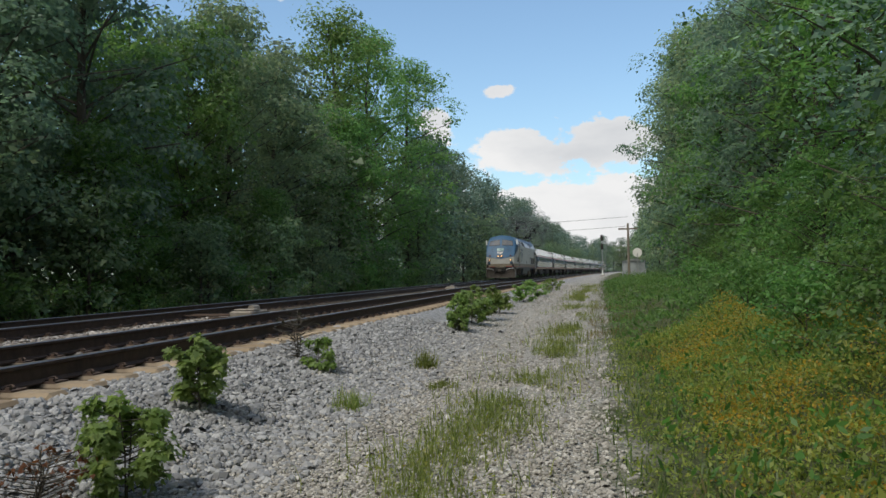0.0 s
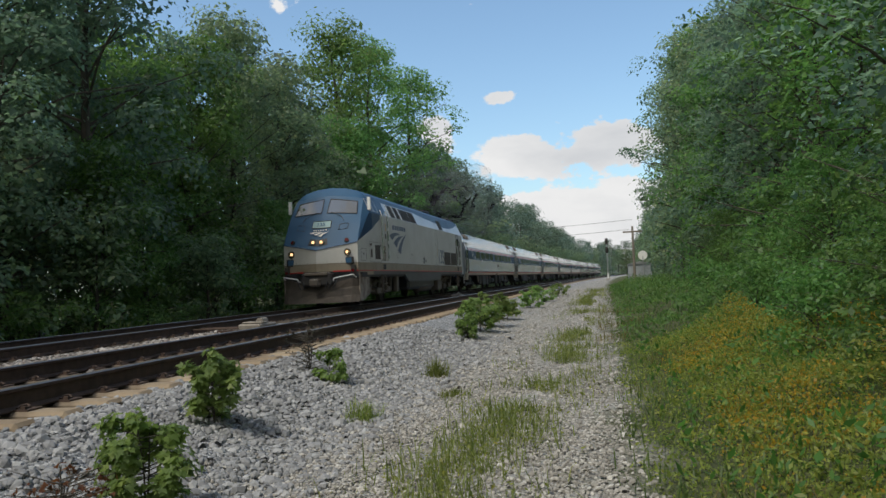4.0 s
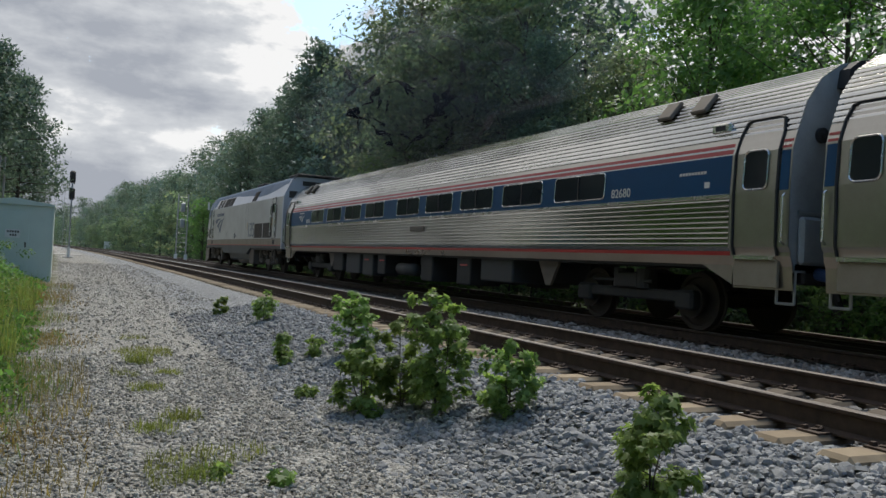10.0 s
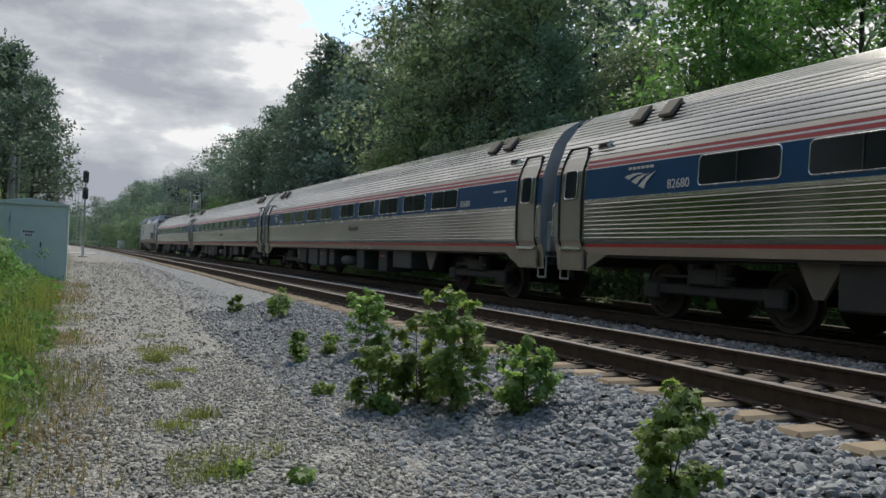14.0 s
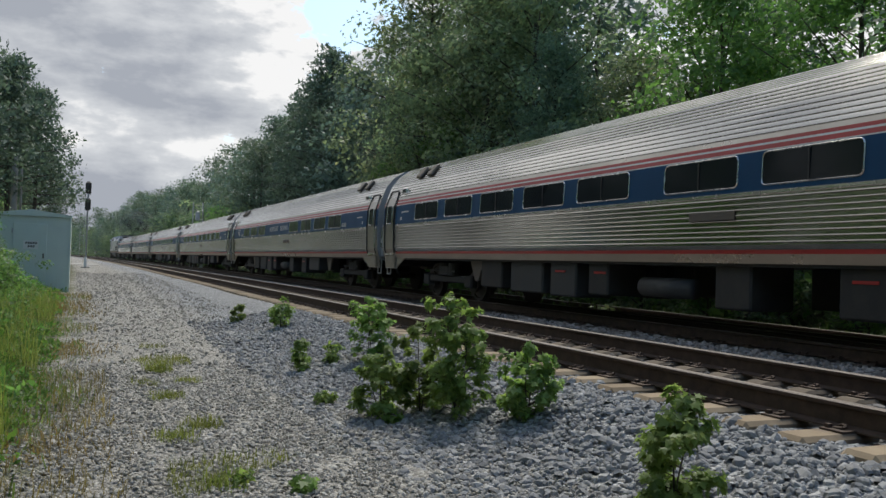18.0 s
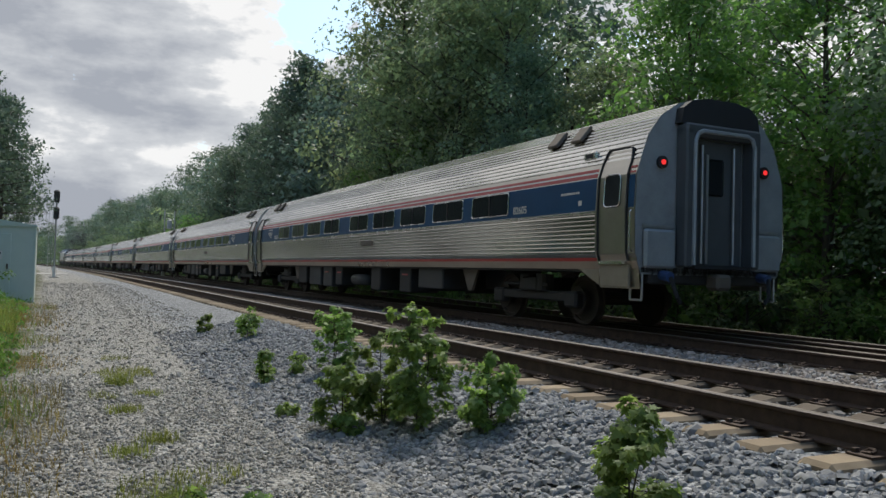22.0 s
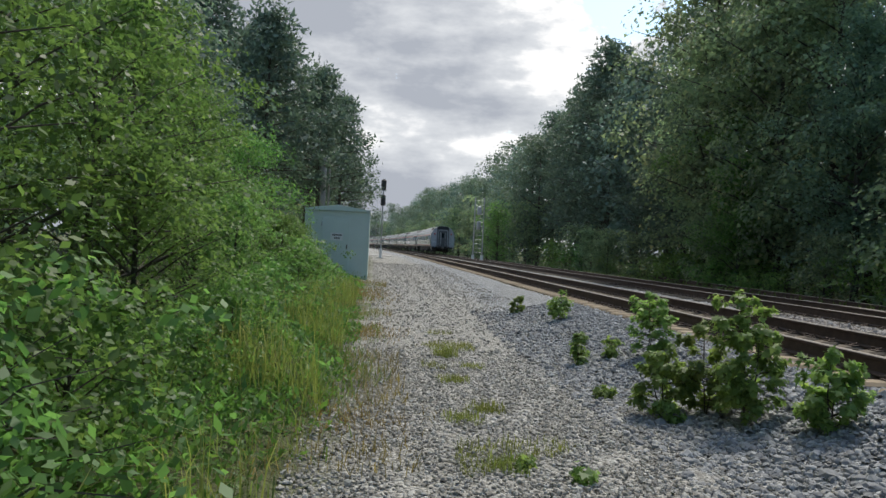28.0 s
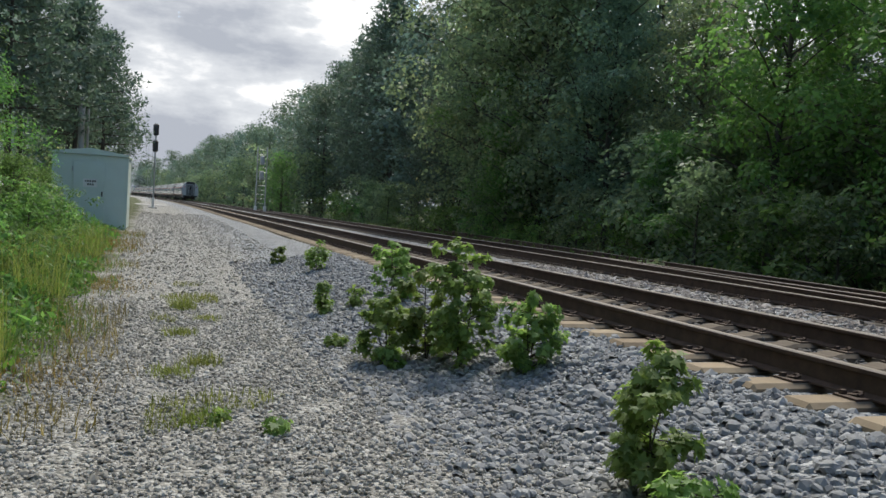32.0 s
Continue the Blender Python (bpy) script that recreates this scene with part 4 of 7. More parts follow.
def make_loco():
    L = empty("locomotive", label="silver and blue diesel passenger locomotive, headlights lit", category="locomotive")
    # side panels, painted in bands; lengths count from the fuel filler
    for s in (1, -1):
        def P(*pts):
            return [(s * x, z) for x, z in pts]
        strip(P((1.50, 1.10), (1.52, 1.235)), -8.4, 10.1, MAT["skirt"], "sill", L)
        strip(P((1.522, 1.235), (1.524, 1.275)), -8.4, 10.1, MAT["red"], "red_stripe", L, "thin red stripe")
        strip(P((1.52, 1.275), (1.52, 1.55)), -8.4, 10.1, MAT["dirty_silver"], "lower_side", L, "dust-stained lower side")
        strip(P((1.524, 1.55), (1.52, 3.42)), -6.3, 10.1, MAT["silver"], "side_wall", L, "flat silver side")
        # upper slanted band: silver behind the cab, blue roof shoulder
        strip(P((1.52, 3.42), (1.33, 3.86)), -6.3, 10.1, MAT["silver_light"], "upper_side", L, "pale silver upper side")
        strip(P((1.33, 3.86), (1.27, 3.99)), -6.3, 10.1, MAT["silver_light"], "upper_side", L)
        strip(P((1.275, 3.99), (1.20, 4.16), (1.00, 4.30), (0.55, 4.42), (0, 4.47)), -8.27, 10.1, MAT["loco_blue"], "roof", L, "blue roof edge")
        # blue wedge that widens towards the rear on the upper side
        bm = bmesh.new()
        k = lambda v, z: (s * (1.525 - (z - 3.42) * 0.4318), v, z)
        pts = [(1.2, 3.86), (2.6, 3.82), (4.0, 3.74), (5.4, 3.62), (7.0, 3.66), (8.6, 3.82), (9.7, 3.99), (-1.0, 3.99)]
        f = bm.faces.new([bm.verts.new(k(v, z)) for v, z in pts])
        bmesh.ops.triangulate(bm, faces=[f])
        part("blue_sweep", bm, MAT["loco_blue"], L, "blue paint sweep along the upper side")
        # cab side: silver below, blue above a rising diagonal
        c = lambda v, z, e=0.0: (s * (1.52 + e - max(0, z - 3.42) * 0.4318 - 0.1185 * max(0, -8.4 - v)), v, z)
        def poly(name, pts, mat, label="", e=0.0):
            bm = bmesh.new()
            f = bm.faces.new([bm.verts.new(c(v, z, e)) for v, z in pts])
            bmesh.ops.triangulate(bm, faces=[f])
            return part(name, bm, mat, L, label)
        poly("cab_side", [(-6.3, 1.55), (-8.4, 1.55), (-8.4, 2.82), (-7.36, 3.24), (-6.3, 3.42)], MAT["silver"], "silver lower cab side")
        poly("cab_side", [(-8.4, 1.55), (-9.75, 1.55), (-9.75, 2.30), (-8.4, 2.82)], MAT["silver"])
        poly("cab_flash", [(-6.3, 3.42), (-7.36, 3.24), (-8.4, 2.82), (-8.4, 3.42)], MAT["navy"], "dark blue flash on the cab side")
        poly("cab_flash", [(-8.4, 2.82), (-9.75, 2.30), (-8.62, 3.42), (-8.4, 3.42)], MAT["navy"])
        poly("cab_window_band", [(-6.3, 3.62), (-6.9, 3.42), (-8.4, 3.42), (-8.40, 3.99), (-6.3, 3.99)], MAT["loco_blue"])
        poly("cab_window_band", [(-8.4, 3.42), (-8.62, 3.42), (-8.52, 3.97), (-8.40, 3.99)], MAT["loco_blue"])
        poly("cab_window_band", [(-6.3, 3.42), (-6.9, 3.42), (-6.3, 3.62)], MAT["silver_light"])
        for z0, z1, m in ((1.10, 1.235, "dirty_silver"), (1.235, 1.275, "red"), (1.275, 1.55, "dirty_silver")):
            poly("nose_sill", [(-8.4, z0), (-9.75, z0), (-9.75, z1), (-8.4, z1)], MAT[m], "", 0.003 if m == "red" else 0)
        # facet between the raked front and the cab side
        S0 = c(-8.62, 3.42)
        fan = [(s * 1.36, -9.75, 2.30), (s * 1.34, -9.28, 2.98), (s * 1.27, -8.52, 3.97)]
        bm = bmesh.new()
        q = [bm.verts.new(p) for p in [S0] + fan]
        bm.faces.new((q[0], q[1], q[2])); bm.faces.new((q[0], q[2], q[3]))
        part("cab_corner", bm, MAT["loco_blue"], L, "blue corner facet of the cab")
        for k in range(9):
            z = 1.34 + k * 0.11
            part("bolt", tube(c(-9.66, z), c(-9.66, z, 0.010), 0.010, n=6), MAT["truck"], L)
        for a, b, z0, z1 in ((-9.48, -9.02, 1.62, 2.06),):
            xa, xb = c(a, z0, 0.001)[0], c(b, z0, 0.001)[0]
            bm = bmesh.new()
            bm_path(bm, [(xa, a, z0), (xb, b, z0), (xb, b, z1), (xa, a, z1), (xa, a, z0)], 0.006, 4)
            part("side_hatch", bm, MAT["truck"], L, "small square side hatch")
            part("hatch_lock", tube(c(-9.25, 1.86), c(-9.25, 1.86, 0.014), 0.04, n=12), MAT["sign_dark"], L)
        # cab windows
        for a, b in ((-8.55, -8.02), (-7.95, -7.40)):
            x0, x1 = 1.52 - 0.10 * 0.43 + 0.004, 1.52 - 0.56 * 0.4318 + 0.004
            bm = prism([(s * x0, 3.50), (s * x1, 3.96), (s * (x1 - 0.03), 3.96), (s * (x0 - 0.03), 3.50)], "y", a, b)
            w = part("cab_window", bm, MAT["cab_glass"], L, "sliding cab side window, sky reflection put into its colour")
            bm = bmesh.new()
            for q0, q1 in (((x0, 3.50), (x0, 3.50)), ((x1, 3.96), (x1, 3.96))):
                bm_tube(bm, (s * q0[0], a, q0[1]), (s * q1[0], b, q1[1]), 0.016, n=5)
            for v in (a, b):
                bm_tube(bm, (s * x0, v, 3.50), (s * x1, v, 3.96), 0.016, n=5)
            part("window_frame", bm, MAT["galv"], w, "aluminium window frame")
        bm = box(s * 1.50 - 0.02, s * 1.50 + 0.10, -8.78, -8.70, 3.50, 3.98, 0.01)
        part("mirror", bm, MAT["white_paint"], L, "upright cab mirror")
        # doors, grab rails, steps
        for a, b, z0, z1 in ((-7.13, -6.55, 2.38, 3.60), (8.42, 9.02, 1.58, 3.41)):
            d = part("door", box(min(s * 1.512, s * 1.53), max(s * 1.512, s * 1.53), a, b, z0, min(z1, 3.41), 0.006), MAT["silver"], L, "flush silver side door")
            part("latch", box(s * 1.53 - 0.01, s * 1.53 + 0.01, b - 0.16, b - 0.02, 2.52, 2.70), MAT["sign_dark"], d)
            ly, lz = (b - 0.07, 2.82) if a < 0 else (a + 0.02, 2.2)
            part("label_plate", box(s * 1.53 - 0.004, s * 1.53 + 0.006, ly, ly + 0.05, lz, lz + 0.28), MAT["yellow"], d, "yellow warning strip")
            if a > 0:
                xx = s * 1.532
                part("door_seal", bm_path(bmesh.new(), [(xx, a, z0), (xx, b, z0), (xx, b, 3.40), (xx, a, 3.40), (xx, a, z0)], 0.012, 4), MAT["sign_dark"], d)
                part("door_window", box(s * 1.525 - 0.01, s * 1.525 + 0.012, a + 0.07, b - 0.07, 2.72, 3.14, 0.05), MAT["glass"], d)
        for v, top in ((-7.27, 3.62), (-6.47, 3.62), (8.28, 3.05), (9.16, 3.05)):
            # flat strips, not cut in; the rear pair's dark colour is recess shade
            well = part("rail_recess", box(s * 1.515 - 0.012, s * 1.515 + 0.012, v - 0.06, v + 0.06, 1.62, min(top, 3.41)), MAT["silver"] if v < 0 else MAT["truck"], L)
            part("grab_rail", bm_path(bmesh.new(), [(s * 1.53, v, 1.65), (s * 1.585, v, 1.70), (s * 1.575, v, min(top, 3.41)), (s * (1.58 - max(0, top - 3.42) * 0.4), v, top)], 0.028, 8), MAT["chrome"], L, "bright steel grab rail")
        for a, b in ((-7.12, -6.66), (8.56, 9.0)):
            if a < 0:
                # flat plate: the recess's shade is put in as black
                part("step_well", box(s * 1.515 - 0.012, s * 1.515 + 0.012, a, b, 1.64, 2.22), MAT["black"], L, "black plate for the step recess")
                part("step_plate", box(s * 1.52 - 0.02, s * 1.52 + 0.02, a + 0.03, b - 0.03, 1.66, 1.96), MAT["dirty_silver"], L)
                part("step_plate", box(s * 1.515 - 0.016, s * 1.515 + 0.016, a + 0.04, b - 0.04, 2.06, 2.20), MAT["dirty_silver"], L)
                part("step_rung", box(s * 1.52 - 0.02, s * 1.52 + 0.035, a + 0.03, b - 0.03, 1.98, 2.02), MAT["chrome"], L)
            part("step_slot", box(s * 1.525 - 0.006, s * 1.525 + 0.006, a + 0.05, b - 0.05, 1.30, 1.50), MAT["black"], L)
            bm = bmesh.new()
            for v in (a, b):
                bm_box(bm, s * 1.47 - 0.03, s * 1.47 + 0.03, v - 0.025, v + 0.025, 0.40, 1.28)
            for z in (0.44, 0.72, 1.02):
                bm_box(bm, s * 1.46 - 0.08, s * 1.46 + 0.08, a, b, z, z + 0.035)
            part("ladder", bm, MAT["truck"], L, "grimy steel boarding ladder")
        # louvres along the roof shoulder
        zx = lambda z: s * (1.527 - (z - 3.42) * 0.4318)
        for a, b in ((-5.66, -4.97), (-4.73, -4.05), (-3.74, -3.04), (-3.0, -2.29), (-2.17, -1.17), (3.9, 4.85)):
            louvre(L, "roof_grille", a, b, 3.45, 3.95, zx(3.45), zx(3.95), 9)
        for a, b in ((-5.86, -5.68), (-4.96, -4.74), (-4.04, -3.80)):
            fp = part("riveted_post", prism([(zx(3.43), 3.43), (zx(3.97), 3.97), (zx(3.97) + s * 0.012, 3.97), (zx(3.43) + s * 0.012, 3.43)], "y", a, b), MAT["white"], L, "pale riveted post")
            for z in (3.5, 3.63, 3.76, 3.89):
                for v in (a + 0.04, b - 0.04):
                    part("rivet", tube((zx(z), v, z), (zx(z) + s * 0.022, v, z), 0.012, n=6), MAT["sign_dark"], fp)
        louvre(L, "cab_grille", -8.10, -7.46, 1.68, 2.22, s * 1.523, s * 1.523, 14)
        louvre(L, "small_vent", -8.60, -8.50, 1.74, 2.06, s * 1.523, s * 1.523, 12, "narrow vent slots")
        louvre(L, "rear_grille", 4.85, 6.50, 1.60, 2.30, s * 1.523, s * 1.523, 17, "wide louvred engine grille")
        louvre(L, "rear_grille", 6.66, 8.26, 1.60, 2.30, s * 1.523, s * 1.523, 17, "wide louvred engine grille")
        for v, z in ((-8.62, 2.22), (-7.42, 2.22), ):
            part("lock", tube((s * 1.51, v, z), (s * 1.535, v, z), 0.045, n=12), MAT["truck"], L)
        # uncut black plate painting the shade inside the filler recess
        part("filler_recess", box(s * 1.522 - 0.006, s * 1.522 + 0.008, -0.13, 0.13, 1.62, 1.90, 0.003), MAT["black"], L, "black plate for the fuel filler recess")
        part("filler_cap", tube((s * 1.52, -0.02, 1.72), (s * 1.56, -0.02, 1.72), 0.085, n=12), MAT["galv"], L)
        part("gauge", box(s * 1.522 - 0.006, s * 1.522 + 0.008, 0.32, 0.48, 1.70, 1.78), MAT["sign_dark"], L)
        # panel joints as thin raised lines
        bm = bmesh.new()
        for a, b, z0, z1 in ((2.72, 3.24, 1.60, 3.36), (-8.81, -7.32, 1.58, 2.32), (-4.98, -4.70, 1.80, 2.02), (-2.55, -2.25, 1.78, 2.0)):
            xx = s * 1.5235
            for q in ((a, a + 0.008, z0, z1), (b - 0.008, b, z0, z1), (a, b, z0, z0 + 0.008), (a, b, z1 - 0.008, z1)):
                bm_box(bm, xx - 0.002, xx + 0.002, *q)
        bm_box(bm, s * 1.5225 - 0.002, s * 1.5225 + 0.003, -8.4, 10.0, 1.545, 1.557)
        part("panel_joint", bm, MAT["truck"], L, "dark panel seams")
        part("data_plate", box(s * 1.522 - 0.004, s * 1.522 + 0.005, -8.05, -7.62, 1.26, 1.53), MAT["dirty_silver"], L, "stained builder plate")
        part("yellow_strip", box(s * 1.5225 - 0.002, s * 1.5225 + 0.003, 3.16, 3.21, 2.05, 2.42), MAT["yellow"], L)
        # dark skirt over the tank, fuel tank and battery boxes
        sk = prism([(-3.95, 1.235), (-3.05, 0.79), (3.2, 0.79), (4.35, 1.235)], "x", min(s * 1.40, s * 1.51), max(s * 1.40, s * 1.51))
        part("skirt", sk, MAT["skirt"], L, "dark grey side skirt")
        # plow side plates
        pw = prism([(-8.62, 1.11), (-8.62, 0.40), (-9.2, 0.22), (-9.74, 0.16), (-9.74, 1.11)], "x", min(s * 1.36, s * 1.40), max(s * 1.36, s * 1.40))
        part("pilot_side", pw, MAT["plow"], L, "peeling paint on the pilot side plate")
        part("air_tank", tube((s * 1.05, 0.1, 0.50), (s * 1.05, 2.6, 0.50), 0.22, n=18), MAT["truck"], L, "long grimy air tank", True)
        part("equipment_box", box(s * 1.12 - 0.28, s * 1.12 + 0.28, 3.45, 4.40, 0.30, 1.05, 0.02), MAT["truck"], L, "grey battery box")
        part("filter_box", box(s * 1.28 - 0.08, s * 1.28 + 0.08, -4.55, -4.22, 0.40, 1.02, 0.01), MAT["truck"], L)
        chevron(L, MAT["navy"], 2.70, pose(s * 1.5245, -4.70, 2.37, 0, 0, 0 if s > 0 else 180))
        for k in range(6):
            a = -5.54 + k * 0.37
            part("lettering", box(s * 1.5245 - 0.002, s * 1.5245 + 0.003, a, a + 0.27, 2.945, 3.125), MAT["navy"], L)
        put("road_number", NUM135, L, "dark blue road number", pose(s * 1.5245, 4.05, 1.98, 90, 0, 90 if s > 0 else -90))
    # inner box, floor, ends
    part("underframe", box(-1.45, 1.45, -9.6, 10.1, 1.02, 1.20), MAT["black"], L)
    part("fuel_tank", box(-1.30, 1.30, -2.2, 3.1, 0.42, 1.1, 0.12), MAT["skirt"], L)
    part("rear_wall", prism([(-1.52, 1.1), (1.52, 1.1), (1.52, 3.42), (1.20, 4.16), (0.9, 4.30), (-0.9, 4.30), (-1.20, 4.16), (-1.52, 3.42)], "y", 10.1, 10.28), MAT["silver_light"], L, "pale silver rear end")
    for x0, x1, z0, z1 in ((0.95, 1.30, 3.35, 3.65), (0.9, 1.35, 2.35, 2.85), (-0.95, 0.75, 3.92, 4.12)):
        part("rear_vent", box(x0, x1, 10.28, 10.30, z0, z1), MAT["sign_dark"], L)
    part("rear_door", box(-0.4, 0.4, 10.28, 10.31, 1.2, 3.2, 0.01), MAT["silver"], L)
    part("coupler", box(-0.18, 0.18, 10.1, 10.72, 0.72, 0.98, 0.05), MAT["black"], L)
    for x in (-0.9, -0.5, 0.5, 0.9):
        part("hose", bm_path(bmesh.new(), [(x, 10.28, 1.0), (x, 10.5, 0.7), (x * 0.9, 10.75, 0.62)], 0.03, 6), MAT["rubber"], L)
    for v in (2.6, 8.9):
        part("roof_hatch", box(-1.0, 1.0, v, v + 1.5, 4.30, 4.44, 0.04), MAT["black"], L)
    part("horn", bm_path(bmesh.new(), [(0.2, -5.6, 4.42), (0.2, -6.0, 4.42)], 0.06, 8), MAT["galv"], L)
    # nose: a blunt wedge with a raked windshield, five points across each half
    prof = [(-9.95, 1.02), (-10.22, 1.26), (-10.24, 1.55), (-10.20, 2.04), (-9.55, 2.97), (-8.66, 4.13), (-8.27, 4.47)]
    side = [(-9.75, 1.02), (-9.76, 1.26), (-9.76, 1.55), (-9.75, 2.30), (-9.28, 2.98), (-8.52, 3.97), (-8.27, 3.99)]
    sx = [1.36, 1.36, 1.36, 1.36, 1.34, 1.27, 1.275]
    arch = [(0, 4.47), (0.55, 4.42), (1.00, 4.30), (1.20, 4.16), (1.275, 3.99)]
    us = (0.0, 0.43, 0.78, 0.94, 1.0)
    rows = []
    for k in range(7):
        row = []
        for i, u in enumerate(us):
            x, z = (sx[k] * u, prof[k][1] + (side[k][1] - prof[k][1]) * u) if k < 6 else arch[i]
            bulge = (0, 0, 0.02, 0.03, 0.05, 0.10, 0)[k] * u * (1 - u)
            row.append((x, prof[k][0] + (side[k][0] - prof[k][0]) * u, z + bulge))
        rows.append(row)
    mats = ["skirt", "dirty_silver", "silver", "loco_blue", "loco_blue", "loco_blue"]
    for k in range(6):
        bm = bmesh.new()
        lo = [bm.verts.new((-x, y, z)) for x, y, z in rows[k][:0:-1]] + [bm.verts.new(p) for p in rows[k]]
        hi = [bm.verts.new((-x, y, z)) for x, y, z in rows[k + 1][:0:-1]] + [bm.verts.new(p) for p in rows[k + 1]]
        for i in range(len(lo) - 1):
            bm.faces.new((lo[i], lo[i + 1], hi[i + 1], hi[i]))
        part("nose_panel", bm, MAT[mats[k]], L, "blue raked nose panel" if k > 2 else "silver blunt nose panel", smooth=k > 2)
    for y0, z0, y1, z1, m, r in ((-10.23, 1.545, -9.765, 1.545, "truck", 0.007), (-10.225, 2.03, -9.765, 2.29, "navy", 0.012)):
        part("nose_seam", bm_path(bmesh.new(), [(-1.36, y1, z1), (0, y0, z0), (1.36, y1, z1)], r, 4), MAT[m], L, "dark nose seam")
    for k in range(-11, 12):
        u = abs(k) / 11.5
        part("bolt", tube((k * 0.118, -10.24 + 0.48 * u, 1.59), (k * 0.118, -10.252 + 0.48 * u, 1.59), 0.010, n=6), MAT["truck"], L)

    def face(x, f, out=0.012):
        """On the raked front: x across, f up from the crease (0) to the windshield (1) and its top (2)."""
        u = abs(x) / 1.34
        k, g = (3, f) if f < 1 else (4, f - 1)
        p, q = Vector((0, *prof[k])).lerp(Vector((0, *prof[k + 1])), g), Vector((sx[k], *side[k])).lerp(Vector((sx[k + 1], *side[k + 1])), g)
        r = p.lerp(q, u)
        nn = Vector((0.25 * (1 if x > 0 else -1 if x < 0 else 0), -0.80, 0.58)).normalized()
        b = 0.09 * u * (1 - u) * (f / 2)
        return Vector((x, r.y, r.z + b)) + nn * out

    def sheet(name, corners, mat, label="", parent=L, out=0.012, n=5):
        """A quadrilateral laid on the raked front; corners (x, f) anticlockwise from lower left."""
        a, b, c3, d = [Vector((*p, 0)) for p in corners]
        bm = bmesh.new()
        g = [[bm.verts.new(face(*(a.lerp(b, i / n).lerp(d.lerp(c3, i / n), j / n)).xy, out)) for i in range(n + 1)] for j in range(n + 1)]
        for j in range(n):
            for i in range(n):
                bm.faces.new((g[j][i], g[j][i + 1], g[j + 1][i + 1], g[j + 1][i]))
        return part(name, bm, mat, parent, label)

    def loop_tube(pts, r, n=5):
        """A closed tube of one piece through the given points."""
        bm = bmesh.new()
        m = len(pts)
        rings = []
        for i in range(m):
            d = (pts[(i + 1) % m] - pts[i - 1]).normalized()
            u = d.orthogonal().normalized() if i == 0 else (u - d * u.dot(d)).normalized()
            v = d.cross(u)
            rings.append([bm.verts.new(pts[i] + (u * math.cos(6.2832 * k / n) + v * math.sin(6.2832 * k / n)) * r) for k in range(n)])
        for i in range(m):
            a, b = rings[i], rings[(i + 1) % m]
            sh = min(range(n), key=lambda q: (a[0].co - b[q].co).length)
            for k in range(n):
                bm.faces.new((a[k], a[(k + 1) % n], b[(k + 1 + sh) % n], b[(k + sh) % n]))
        return bm

    def outline(name, corners, mat, r, parent=L, out=0.014):
        pts = []
        for p, q in zip(corners, corners[1:] + corners[:1]):
            pts += [face(*(Vector(p).lerp(Vector(q), i / 5)), out) for i in range(5)]
        return part(name, loop_tube(pts, r), mat, parent)

    for s in (1, -1):
        cor = [(s * 0.10, 1.40), (s * 1.16, 1.38), (s * 1.10, 1.84), (s * 0.12, 1.88)]
        w = sheet("windshield", cor, MAT["windshield"], "raked windshield half reflecting the sky")
        outline("gasket", cor, MAT["sign_dark"], 0.017, w)
        part("wiper", bm_path(bmesh.new(), [face(s * 0.75, 1.12, 0.03), face(s * 0.66, 1.24, 0.05), face(s * 0.24, 1.42, 0.04)], 0.011, 5), MAT["sign_dark"], w, "black wiper arm")
        yl = lambda x: -10.20 + 0.32 * x
        part("light_ring", tube((s * 1.02, yl(1.02) + 0.05, 1.93), (s * 1.02, yl(1.02) - 0.03, 1.93), 0.13, n=20), MAT["sign_dark"], L)
        part("ditch_light", tube((s * 1.02, yl(1.02) - 0.02, 1.93), (s * 1.02, yl(1.02) - 0.036, 1.93), 0.115, n=20), MAT["lamp_glass"], L, "clear round ditch light lens")
        part("ditch_bulb", tube((s * 1.02, yl(1.02) - 0.03, 1.94), (s * 1.02, yl(1.02) - 0.042, 1.94), 0.05, n=14), MAT["head_lit"], L, "lit ditch light bulb")
        p = face(s * 0.98, 0.16, 0.0)
        part("class_ring", tube(p, p + Vector((s * 0.02, -0.05, 0.02)), 0.085, n=16), MAT["sign_dark"], L)
        part("class_light", tube(p, p + Vector((s * 0.025, -0.062, 0.025)), 0.06, n=16), MAT["lens_red"], L, "dark red class light")
        p = face(s * 0.15, 0.26, 0.0)
        part("nose_light", tube(p, p + Vector((0, -0.085, 0.02)), 0.095, n=18), MAT["lamp_glass"], L, "clear headlight lens")
        part("nose_bulb", tube(p, p + Vector((0, -0.098, 0.023)), 0.05, n=14), MAT["head_lit"], L, "lit twin headlight")
        # shade of the step opening put in as a dark block
        part("nose_step", box(s * 0.99 - 0.23, s * 0.99 + 0.23, yl(0.99) - 0.012, yl(0.99) + 0.14, 1.50, 1.76, 0.01), MAT["sign_dark"], L, "dark block for the nose step opening")
        part("step_panel", box(s * 1.05 - 0.11, s * 1.05 + 0.11, yl(0.99) - 0.018, yl(0.99) - 0.011, 1.55, 1.73), MAT["loco_blue"], L)
        part("side_step", box(s * 1.22 - 0.08, s * 1.22 + 0.08, -9.92, -9.75, 1.18, 1.46), MAT["sign_dark"], L)
        part("marker_lens", tube((s * 1.22, -9.91, 1.27), (s * 1.22, -9.95, 1.27), 0.05, n=12), MAT["lens_red"], L)
        part("red_band", prism([(s * 0.55, -10.06), (s * 1.36, -9.775), (s * 1.36, -9.76), (s * 0.55, -10.04)], "z", 1.235, 1.285), MAT["red"], L, "red stripe under the nose")
